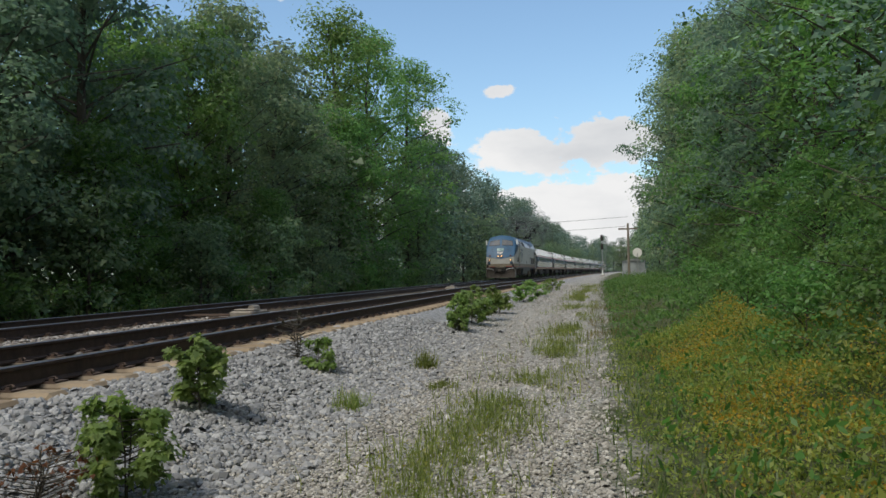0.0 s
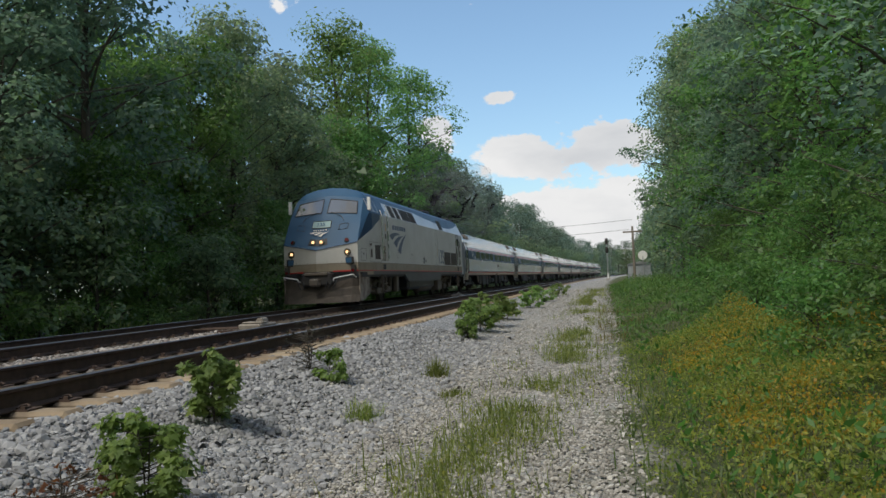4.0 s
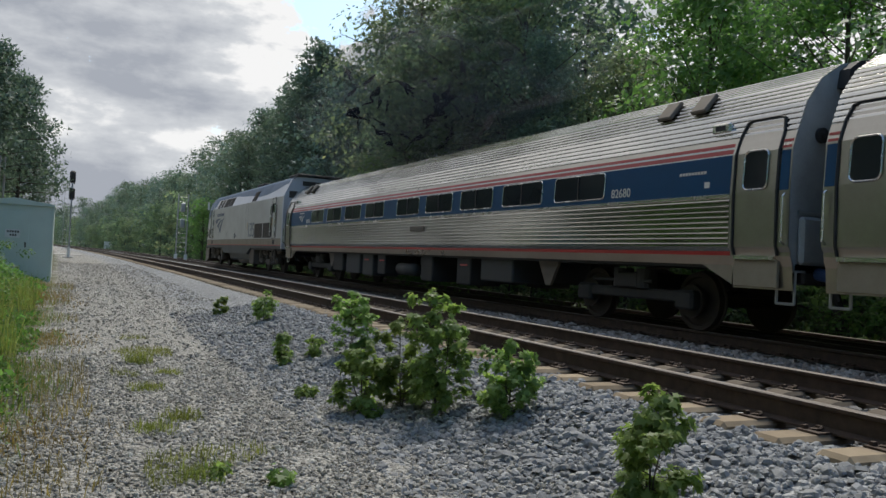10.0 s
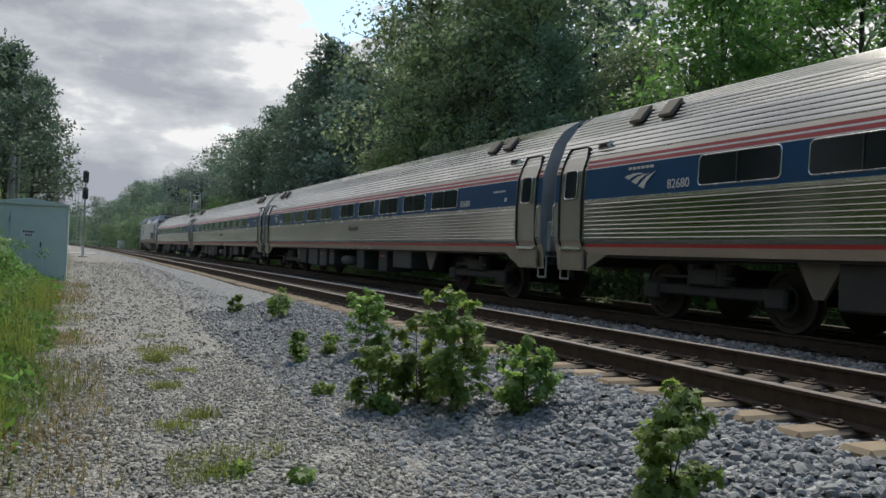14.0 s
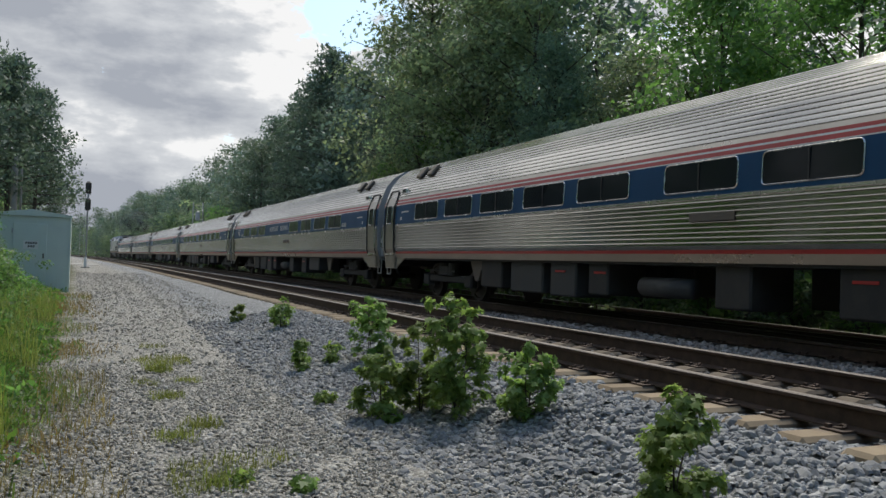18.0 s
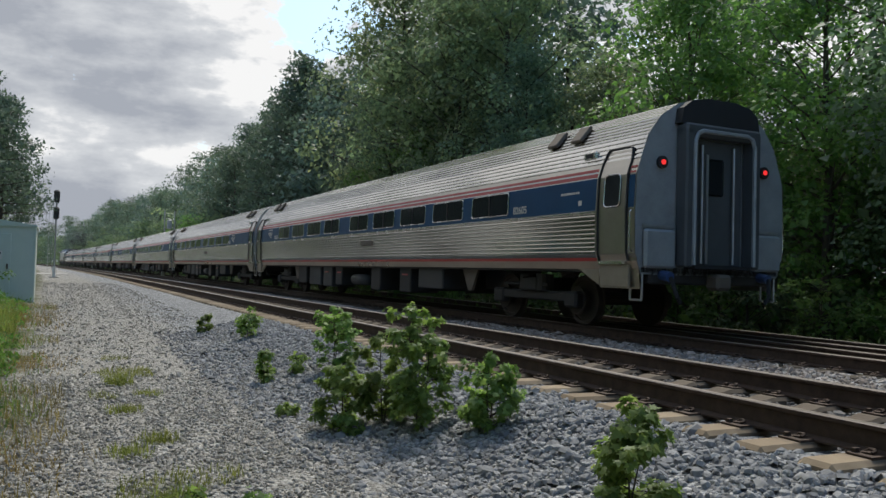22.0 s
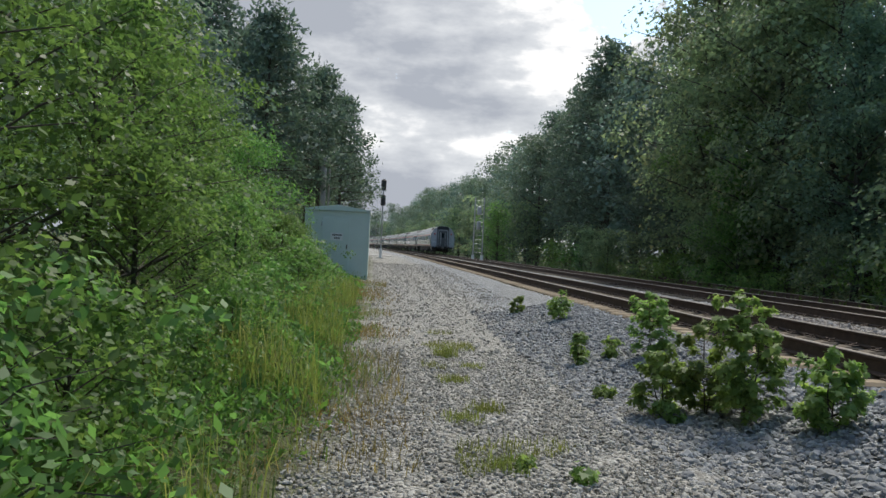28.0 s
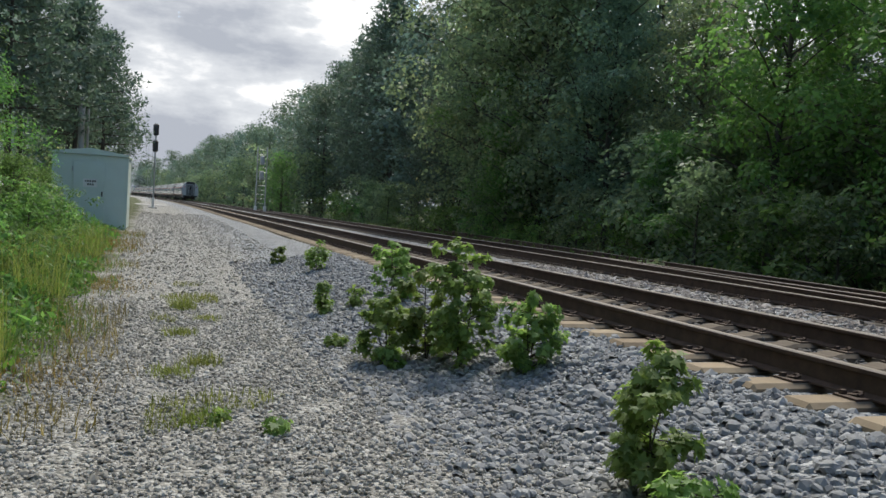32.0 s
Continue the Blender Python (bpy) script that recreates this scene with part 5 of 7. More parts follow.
        part("handrail", bm_path(bmesh.new(), [(s * 1.30, -9.85, 1.02), (s * 1.27, -10.1, 1.12), (s * 0.66, -10.34, 1.02), (s * 0.63, -10.34, 0.94), (s * 0.60, -10.2, 0.92)], 0.022, 6), MAT["white_paint"], L, "white bent handrail")
        outline("nose_hatch", [(s * 0.62, 0.74), (s * 0.92, 0.76), (s * 0.94, 1.02), (s * 0.66, 1.0)], MAT["sign_dark"], 0.007)
    sheet("headlight_housing", [(-0.36, 0.13), (0.36, 0.13), (0.30, 0.40), (-0.30, 0.40)], MAT["sign_dark"], "black twin headlight housing", out=0.02)
    nb = sheet("number_board", [(-0.33, 0.86), (0.33, 0.86), (0.33, 1.12), (-0.33, 1.12)], MAT["board"], "pale lit number board", out=0.02)
    outline("board_frame", [(-0.33, 0.86), (0.33, 0.86), (0.33, 1.12), (-0.33, 1.12)], MAT["sign_dark"], 0.012, nb, 0.022)
    up = (face(0, 0.99) - face(0, 0.3)).normalized()
    flat = Matrix(((1, 0, 0), (0, up.y, -up.z), (0, up.z, up.y))).to_4x4()      # local x across, y up the slope
    put("board_number", NUM_SMALL, L, "", Matrix.Translation(face(0, 0.99, 0.045)) @ flat)
    chevron(L, MAT["white"], 0.70, Matrix.Translation(face(0, 0.60, 0.035)) @ flat @ Matrix(((0, 1, 0, 0), (0, 0, 1, 0), (1, 0, 0, 0), (0, 0, 0, 1))))
    for k in range(6):
        sheet("lettering", [(-0.26 + 0.088 * k, 0.745), (-0.20 + 0.088 * k, 0.745), (-0.20 + 0.088 * k, 0.785), (-0.26 + 0.088 * k, 0.785)], MAT["white"], out=0.026, n=1)
    # pilot plow
    low = [(-1.40, -9.86), (-1.15, -10.12), (-0.6, -10.40), (0, -10.55), (0.6, -10.40), (1.15, -10.12), (1.40, -9.86)]
    high = [(-1.38, -9.70), (-1.15, -9.86), (-0.6, -10.04), (0, -10.12), (0.6, -10.04), (1.15, -9.86), (1.38, -9.70)]
    tops = [0.98, 1.0, 0.86, 0.70, 0.86, 1.0, 0.98]
    bm = bmesh.new()
    grid = []
    for f in (0.0, 0.3, 0.65, 1.0):
        bow = 0.09 * math.sin(math.pi * f)
        grid.append([bm.verts.new((a[0] + (b[0] - a[0]) * f, a[1] + (b[1] - a[1]) * f + bow, 0.15 + (z - 0.15) * f)) for a, b, z in zip(low, high, tops)])
    for r0, r1 in zip(grid, grid[1:]):
        for k in range(6):
            bm.faces.new((r0[k], r0[k + 1], r1[k + 1], r1[k]))
    r = bmesh.ops.extrude_face_region(bm, geom=list(bm.faces))
    bmesh.ops.translate(bm, vec=(0, 0.05, 0), verts=[g for g in r["geom"] if isinstance(g, bmesh.types.BMVert)])
    bmesh.ops.recalc_face_normals(bm, faces=bm.faces)
    part("plow", bm, MAT["plow_front"], L, "scuffed V-shaped pilot plow, hollow and leaning forward")
    # black block added in place of the shade inside the pilot
    part("pilot_back", prism([(-1.34, -9.70), (0, -10.12), (1.34, -9.70), (1.34, -9.6), (-1.34, -9.6)], "z", 0.72, 1.08), MAT["black"], L, "black block for the shaded pilot hollow")
    part("coupler_pocket", box(-0.55, 0.55, -10.3, -9.8, 0.76, 1.22, 0.05), MAT["black"], L)
    part("anticlimber", box(-0.42, 0.42, -10.36, -10.0, 1.12, 1.24, 0.03), MAT["truck"], L, "grimy nose ledge")
    part("front_coupler", box(-0.16, 0.16, -10.62, -10.1, 0.74, 1.02, 0.06), MAT["truck"], L, "knuckle coupler")
    for x in (-0.62, -0.45, 0.4, 0.55, 0.72):
        part("hose", bm_path(bmesh.new(), [(x, -10.2, 1.0), (x, -10.36, 0.84), (x * 0.85, -10.4, 0.66)], 0.022, 6), MAT["rubber"], L)
    loco_truck(L, -6.44)
    loco_truck(L, 6.44)
    L.scale = (1.0, 0.983, 0.968)
    return L


NUM135 = text_mesh("road_number", "135", 1.02, MAT["navy"])
NUM_SMALL = text_mesh("board_number", "135", 0.22, MAT["loco_blue"])


RIBS = {"bead": ((0.0, 0), (0.30, 0), (0.42, 0.8), (0.50, 1.0), (0.60, 0.7), (0.76, 0.0)), "groove": ((0.0, 0), (0.08, -1.0), (0.16, -1.0), (0.24, 0.25), (0.6, 0.5))}


def flute(x0, z0, x1, z1, n, depth, kind="bead"):
    """Points of a ribbed sheet between two corners: n raised ribs."""
    d = Vector((x1 - x0, z1 - z0))
    nrm = Vector((d.y, -d.x)).normalized() * depth
    pts = []
    for k in range(n):
        for f, h in RIBS[kind]:
            p = Vector((x0, z0)) + d * ((k + f) / n) + nrm * h
            pts.append((p.x, p.y))
    return pts + [(x1, z1)]


SIDE = [(1.50, 1.02), (1.545, 1.15), (1.548, 1.205), (1.588, 1.27), (1.60, 1.93), (1.60, 1.985), (1.60, 1.99), (1.575, 2.52), (1.571, 2.537), (1.551, 2.603), (1.542, 2.632), (1.525, 2.685), (1.50, 2.755), (1.36, 3.14), (1.12, 3.46), (0.75, 3.70), (0.35, 3.81), (0.0, 3.83)]


def coach_truck(C, yc):
    tr = part("truck_frame", bmesh.new(), MAT["black"], C, "dark two-axle truck frame")
    bm = bmesh.new()
    for s in (-1, 1):
        x = s * 1.02
        bm_box(bm, x - 0.08, x + 0.08, yc - 1.5, yc + 1.5, 0.42, 0.60, 0.03)
        for d in (-1.3, 1.3):
            bm_box(bm, x - 0.12, x + 0.12, yc + d - 0.2, yc + d + 0.2, 0.32, 0.62, 0.04)
        bm_tube(bm, (x, yc - 0.3, 0.60), (x, yc - 0.3, 0.92), 0.17, n=14)
        bm_tube(bm, (x, yc + 0.3, 0.60), (x, yc + 0.3, 0.92), 0.17, n=14)
        bm_tube(bm, (x + s * 0.12, yc - 1.0, 0.72), (x + s * 0.12, yc + 0.6, 0.72), 0.03, n=6)
    bm_box(bm, -1.2, 1.2, yc - 0.28, yc + 0.28, 0.60, 0.86, 0.03)
    bm.to_mesh(tr.data)
    bm.free()
    for d in (-1.3, 1.3):
        wheelset(tr, yc + d, 0.457)
        for s in (-1, 1):
            part("brake_disc", tube((s * 0.93, yc + d, 0.457), (s * 0.97, yc + d, 0.457), 0.26, n=18), MAT["wheel"], tr)
    return tr


def coach_window(C, s, a, b):
    """A dark double window in a rounded bright frame."""
    x, z0, z1 = s * 1.598, 2.06, 2.50
    pts, r = [], 0.07
    for cy, cz, a0 in ((b - r, z1 - r, 0), (a + r, z1 - r, 90), (a + r, z0 + r, 180), (b - r, z0 + r, 270)):
        for k in range(4):
            t = radians(a0 + 30 * k)
            pts.append((cy + r * math.cos(t), cz + r * math.sin(t)))
    lean = lambda z: s * (1.602 - (z - 1.99) * 0.047)
    bm = bmesh.new()
    bm.faces.new([bm.verts.new((lean(z) + s * 0.006, y, z)) for y, z in (pts if s > 0 else pts[::-1])])
    w = part("window", bm, MAT["glass"], C, "dark tinted double window")
    bm = bmesh.new()
    bm_path(bm, [(lean(z) + s * 0.004, y, z) for y, z in pts + pts[:1]], 0.013, 4)
    part("window_frame", bm, MAT["chrome"], w, "bright rounded frame")
    m = (a + b) / 2
    part("mullion", box(min(lean(z0), lean(z0) + s * 0.012), max(lean(z0), lean(z0) + s * 0.012), m - 0.012, m + 0.012, z0 + 0.02, z1 - 0.02), MAT["sign_dark"], w)


def make_coach(cafe=False, tail=False, flip=False):
    C = empty("passenger_coach", label="fluted stainless steel coach, blue window band" + (", red tail markers lit" if tail else ", lettered middle" if cafe else ""), category="railway coach", group="coaches of the train")
    H, B = 12.75, 11.75
    for s in (1, -1):
        def P(pts):
            return [(s * x, z) for x, z in pts]
        strip(P([SIDE[0], SIDE[1]]), -B, B, MAT["steel_plain"], "side_sill", C)
        strip(P([(x + 0.002, z) for x, z in SIDE[1:3]]), -B, B, MAT["red"], "red_stripe", C, "dull red stripe along the sill")
        strip(P([SIDE[2]] + flute(*SIDE[3], *SIDE[4], 9, 0.014)), -B, B, MAT["steel_low"], "fluted_side", C, "fluted stainless lower side, darkened in colour")
        strip(P([(1.60, 1.93), (1.606, 1.945), (1.606, 1.985), (1.60, 1.99)]), -B, B, MAT["chrome"], "belt_rail", C, "bright belt moulding")
        strip(P([SIDE[6], SIDE[7]]), -B, B, MAT["blue"], "window_band", C, "deep blue window band")
        for k, m in ((7, "white"), (8, "red"), (9, "white"), (10, "red")):
            strip(P([SIDE[k], SIDE[k + 1]]), -B, B, MAT[m], m + "_stripe", C)
        strip(P([SIDE[11], SIDE[12]]), -B, B, MAT["steel_plain"], "letterboard", C)
        roof = flute(*SIDE[12], *SIDE[13], 5, 0.020, "groove") + flute(*SIDE[13], *SIDE[14], 5, 0.020, "groove") + flute(*SIDE[14], *SIDE[15], 5, 0.020, "groove") + flute(*SIDE[15], *SIDE[17], 7, 0.018, "groove")
        strip(P(roof), -H, H, MAT["steel"], "fluted_roof", C, "fluted stainless roof")
        # windows: four, a wider pillar, five
        starts = [4.15 + 1.96 * k for k in range(4)] + [12.55 + 1.96 * k for k in range(5)]
        if flip:
            starts = [2.75 + 1.96 * k for k in range(5)] + [13.0 + 1.96 * k for k in range(4)]
        if cafe:
            starts = [4.15, 6.11, 8.07, 14.5, 16.5, 18.5, 20.45]
        for d in starts:
            coach_window(C, s, -13 + d, -13 + d + 1.52)
        # vestibule ends with doors
        for e in (-1, 1):
            y0, y1 = (B, H) if e > 0 else (-H, -B)
            prof = [(1.47, 0.72)] + [p for i, p in enumerate(SIDE[:13]) if i not in (4, 5)]
            strip(P([(x + 0.004, z) for x, z in prof]), y0, y1, MAT["steel_plain"], "vestibule_side", C, "plain stainless vestibule side")
            dy0, dy1 = (B + 0.10, B + 0.78) if e > 0 else (-B - 0.78, -B - 0.10)
            pts = [(1.545, 1.16), (1.588, 1.30), (1.596, 1.6), (1.604, 1.99), (1.58, 2.52), (1.535, 2.66), (1.50, 2.755), (1.43, 2.95)]
            bm = bmesh.new()
            rows = [[bm.verts.new((s * (x + 0.006), y, z)) for x, z in pts] for y in (dy0, dy1)]
            for k in range(len(pts) - 1):
                bm.faces.new((rows[0][k], rows[1][k], rows[1][k + 1], rows[0][k + 1]))
            d = part("door", bm, MAT["steel_plain"], C, "plain stainless vestibule door")
            m = (dy0 + dy1) / 2
            # a tall rounded window
            wpts, r = [], 0.08
            for cy, cz, a0 in ((m + 0.20 - r, 2.54 - r, 0), (m - 0.20 + r, 2.54 - r, 90), (m - 0.20 + r, 2.02 + r, 180), (m + 0.20 - r, 2.02 + r, 270)):
                wpts += [(cy + r * math.cos(radians(a0 + 30 * k)), cz + r * math.sin(radians(a0 + 30 * k))) for k in range(4)]
            xo = lambda z: s * (1.626 - (z - 1.99) * 0.058)
            bm = bmesh.new()
            bm.faces.new([bm.verts.new((xo(z), y, z)) for y, z in (wpts if s > 0 else wpts[::-1])])
            dw = part("door_window", bm, MAT["glass"], d, "tall dark door window")
            part("window_frame", bm_path(bmesh.new(), [(xo(z), y, z) for y, z in wpts + wpts[:1]], 0.014, 4), MAT["chrome"], d, "bright rounded frame")
            ring = [(s * (x + 0.012), dy0 - 0.025, z) for x, z in pts[:-1]] + [(s * 1.45, dy0 + 0.03, 2.95), (s * 1.44, dy0 + 0.10, 2.98), (s * 1.44, dy1 - 0.10, 2.98), (s * 1.45, dy1 - 0.03, 2.95)] + [(s * (x + 0.012), dy1 + 0.025, z) for x, z in pts[:-1][::-1]]
            part("door_frame", bm_path(bmesh.new(), ring, 0.020, 5), MAT["rubber"], d, "dark door seal")
            part("step_panel", box(min(s * 1.50, s * 1.556), max(s * 1.50, s * 1.556), dy0 - 0.02, dy1 + 0.03, 0.74, 1.10, 0.01), MAT["dirty_silver"], C, "dust-stained step panel below the door")
            sk0, sk1 = (B - 0.62, B) if e > 0 else (-B, -B + 0.62)
            low = [(sk0, 1.04), (sk1, 1.04), (sk1, 0.76)] if e > 0 else [(sk1, 1.04), (sk0, 1.04), (sk0, 0.76)]
            part("skirt_corner", prism(low, "x", min(s * 1.46, s * 1.50), max(s * 1.46, s * 1.50)), MAT["dirty_silver"], C, "dust-stained skirt corner")
            part("sill_step", box(min(s * 1.54, s * 1.60), max(s * 1.54, s * 1.60), dy0, dy1, 1.10, 1.15), MAT["chrome"], d)
            yb = H - 0.06 if e > 0 else -H + 0.06
            part("grab_iron", bm_path(bmesh.new(), [(s * 1.60, yb, 1.30), (s * 1.66, yb, 1.34), (s * 1.66, yb, 1.90), (s * 1.62, yb, 1.94)], 0.016, 6), MAT["chrome"], C)
            ya, ybb = (B + 0.84, H - 0.02) if e > 0 else (-H + 0.02, -B - 0.84)
            for za, zb, mm in ((1.99, 2.50, "blue"), (2.53, 2.565, "red"), (2.61, 2.645, "red")):
                xa, xb = 1.610 - (za - 1.99) * 0.05 - max(0, za - 2.52) * 0.2, 1.610 - (zb - 1.99) * 0.05 - max(0, zb - 2.52) * 0.2
                part("corner_" + mm, prism([(s * xa, za), (s * xb, zb), (s * (xb - 0.02), zb), (s * (xa - 0.02), za)], "y", ya, ybb), MAT[mm], C)
            yv = e * (B - 0.35)
            lamp = part("side_lamp", box(min(s * 1.40, s * 1.485), max(s * 1.40, s * 1.485), yv - 0.18, yv + 0.18, 2.86, 3.02, 0.03), MAT["chrome"], C, "small roof-edge lamp housing")
            part("lamp_lens", box(min(s * 1.47, s * 1.489), max(s * 1.47, s * 1.489), yv - 0.10, yv + 0.10, 2.90, 2.98, 0.008), MAT["rubber"], lamp)
            for q in (1.0, 1.75):
                v = e * (B - q)
                bm = box(-0.19, 0.19, -0.16, 0.16, 0.0, 0.07, 0.02, Matrix.Translation((s * 1.17, v, 3.40)) @ Matrix.Rotation(s * radians(50), 4, "Y"))
                part("roof_vent", bm, MAT["truck"], C, "dark rectangular roof vent")
        e = (-1 if not flip else 1)
        yl = e * (B - 1.55) if not flip else 8.40
        chevron(C, MAT["white"], 0.80, pose(s * 1.600, yl, 2.22, 0, 0, 0 if s > 0 else 180))
        bars(C, MAT["white"], yl - 0.33, yl + 0.33, 2.42, 2.465, s * 1.5845 if s > 0 else -1.5885, 6)
        bars(C, MAT["white"], -e * (B - 0.75) - 0.28, -e * (B - 0.75) + 0.28, 2.30, 2.34, s * 1.588 if s > 0 else -1.592, 9)
        part("lettering", box(s * 1.592 - 0.003, s * 1.592 + 0.003, -e * (B - 0.45) - 0.05, -e * (B - 0.45) + 0.05, 2.08, 2.18), MAT["white"], C)
        for yn in (7.52,) if flip else (-9.28, 9.36):
            put("road_number", NUM_CAR_B if flip or tail else NUM_CAR_A, C, "small white road number", pose(s * 1.602, yn, 2.12, 90, 0, 90 if s > 0 else -90))
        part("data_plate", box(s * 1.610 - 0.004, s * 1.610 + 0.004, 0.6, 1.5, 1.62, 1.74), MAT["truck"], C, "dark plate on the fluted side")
        if cafe:
            put("service_name", NAME_A, C, "white service lettering", pose(s * 1.592, -0.55, 2.26, 90, 0, 90 if s > 0 else -90))
    # roof ridge shell and ends
    for e in (-1, 1):
        y = e * H
        shell = [(1.47, 0.95)] + SIDE[1:]
        full = shell + [(-x, z) for x, z in shell[::-1] if x > 0]
        part("end_wall", prism([(x * 0.995, z) for x, z in full], "y", min(y, y - e * 0.05), max(y, y - e * 0.05)), MAT["end_grey"], C, "blue-grey flat car end")
        y2 = e * 13.0
        for s in (-1, 1):
            part("diaphragm", box(min(s * 0.62, s * 0.80), max(s * 0.62, s * 0.80), min(y, y2), max(y, y2), 1.08, 3.30, 0.03), MAT["end_dark"], C, "dark grey diaphragm side")
            part("end_recess", box(min(s * 0.86, s * 1.46), max(s * 0.86, s * 1.46), min(y, y + e * 0.03), max(y, y + e * 0.03), 1.68, 1.73), MAT["galv"], C)
            part("end_locker", box(min(s * 0.84, s * 1.46), max(s * 0.84, s * 1.46), min(y, y + e * 0.10), max(y, y + e * 0.10), 1.05, 1.66, 0.04), MAT["end_grey"], C, "grey corner locker")
            part("electrical_plug", tube((s * 1.05, y, 0.95), (s * 1.05, y + e * 0.20, 0.92), 0.08, n=12), MAT["hose_blue"], C, "blue jumper plug")
            part("jumper_cable", bm_path(bmesh.new(), [(s * 1.05, y + e * 0.2, 0.92), (s * 0.98, y + e * 0.28, 0.62), (s * 0.9, y + e * 0.26, 0.52)], 0.035, 6), MAT["rubber"], C)
            part("stirrup", bm_path(bmesh.new(), [(s * 1.42, y - e * 0.3, 0.98), (s * 1.42, y - e * 0.3, 0.55), (s * 1.42, y - e * 0.02, 0.55), (s * 1.42, y - e * 0.02, 0.98)], 0.02, 6), MAT["galv"], C)
            part("marker_light", tube((s * 1.10, y, 2.72), (s * 1.10, y + e * 0.07, 2.72), 0.040, n=16), MAT["tail_lit"] if (tail and e > 0) else MAT["rubber"], C, "lit red marker" if tail and e > 0 else "dark marker lens")
            part("lens_rim", tube((s * 1.10, y, 2.72), (s * 1.10, y + e * 0.05, 2.72), 0.10, n=16), MAT["rubber"], C)
            part("door_rail", bm_path(bmesh.new(), [(s * 0.64, y2 + e * 0.01, 1.12), (s * 0.64, y2 + e * 0.01, 3.06), (s * 0.58, y2 + e * 0.01, 3.20), (s * 0.48, y2 + e * 0.01, 3.24), (0, y2 + e * 0.01, 3.24)], 0.035, 6), MAT["end_grey"], C, "rounded gangway frame")
        part("diaphragm_top", box(-0.80, 0.80, min(y, y2), max(y, y2), 3.16, 3.36, 0.04), MAT["end_dark"], C, "dark grey diaphragm head")
        hood = [(-0.84, 3.36), (0.84, 3.36), (0.80, 3.60), (0.62, 3.73), (0.30, 3.79), (-0.30, 3.79), (-0.62, 3.73), (-0.80, 3.60)]
        part("end_hood", prism(hood, "y", min(y, y + e * 0.16), max(y, y + e * 0.16)), MAT["rubber"], C, "black weather hood over the gangway")
        for x in (-0.34, 0.34):
            part("gate_bar", tube((x, y + e * 0.10, 1.15), (x, y + e * 0.10, 3.05), 0.022, n=6), MAT["galv"], C, "folded gangway gate bar")
        part("footplate", box(-0.6, 0.6, min(y, y2), max(y, y2), 1.06, 1.12), MAT["rubber"], C)
        gd = part("end_door", box(-0.58, 0.58, min(y, y + e * 0.04), max(y, y + e * 0.04), 1.12, 3.14, 0.01), MAT["end_dark"], C, "grey gangway door")
        part("end_door_window", box(-0.16, 0.16, min(y + e * 0.03, y + e * 0.05), max(y + e * 0.03, y + e * 0.05), 2.25, 2.85, 0.03), MAT["glass"], gd)
        part("folding_gate", box(0.22, 0.27, min(y + e * 0.05, y + e * 0.12), max(y + e * 0.05, y + e * 0.12), 1.15, 2.9), MAT["galv"], gd)
        part("coupler", box(-0.16, 0.16, min(y, e * 13.05), max(y, e * 13.05), 0.72, 0.98, 0.05), MAT["truck"], C)
        part("buffer_beam", box(-1.3, 1.3, min(y - e * 0.25, y), max(y - e * 0.25, y), 0.80, 1.05, 0.03), MAT["black"], C)
    # underfloor
    part("floor_pan", box(-1.46, 1.46, -H, H, 0.98, 1.06), MAT["black"], C)
    for a, b, z, m, red in ((-6.6, -5.6, 0.40, "black", 0), (-5.2, -3.9, 0.36, "box_grey", 0), (-3.6, -2.7, 0.34, "box_grey", 1), (-2.3, -1.7, 0.42, "black", 1), (0.9, 1.6, 0.36, "black", 0), (3.0, 3.7, 0.36, "black", 1), (4.2, 5.6, 0.5, "box_grey", 0)):
        for s in (-1, 1):
            bx = part("equipment_box", box(min(s * 0.55, s * 1.38), max(s * 0.55, s * 1.38), a, b, z, 1.0, 0.03), MAT[m], C, "dark underfloor equipment box")
            if red:
                part("red_reflector", box(s * 1.385 - 0.01, s * 1.385 + 0.01, a + 0.2, a + 0.55, 0.80, 0.84), MAT["red"], bx)
    part("pump", tube((1.2, -0.9, 0.62), (1.2, 0.3, 0.62), 0.16, n=14), MAT["box_grey"], C, "grey pump unit", True)
    part("air_tank", tube((-1.0, 5.9, 0.6), (-1.0, 7.0, 0.6), 0.2, n=14), MAT["truck"], C, "", True)
    for s in (-1, 1):
        for e in (-1, 1):
            y = e * 6.9
            part("bracket", prism([(y - 0.35, 0.98), (y + 0.35, 0.98), (y + 0.08, 0.52), (y - 0.08, 0.52)], "x", min(s * 1.28, s * 1.34), max(s * 1.28, s * 1.34)), MAT["truck"], C, "V-shaped anchor bracket")
    coach_truck(C, -9.1)
    coach_truck(C, 9.1)
    return C


NUM_CAR_A = text_mesh("car_number", "82680", 0.20, MAT["white"])
NUM_CAR_B = text_mesh("car_number", "82605", 0.20, MAT["white"])
NAME_A = text_mesh("service_name", "NORTHEAST     REGIONAL", 0.30, MAT["white"])
LOCO = make_loco()
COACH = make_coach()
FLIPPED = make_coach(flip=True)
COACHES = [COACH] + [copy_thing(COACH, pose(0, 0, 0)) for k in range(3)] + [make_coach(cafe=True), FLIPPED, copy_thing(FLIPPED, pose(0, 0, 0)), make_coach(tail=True)]

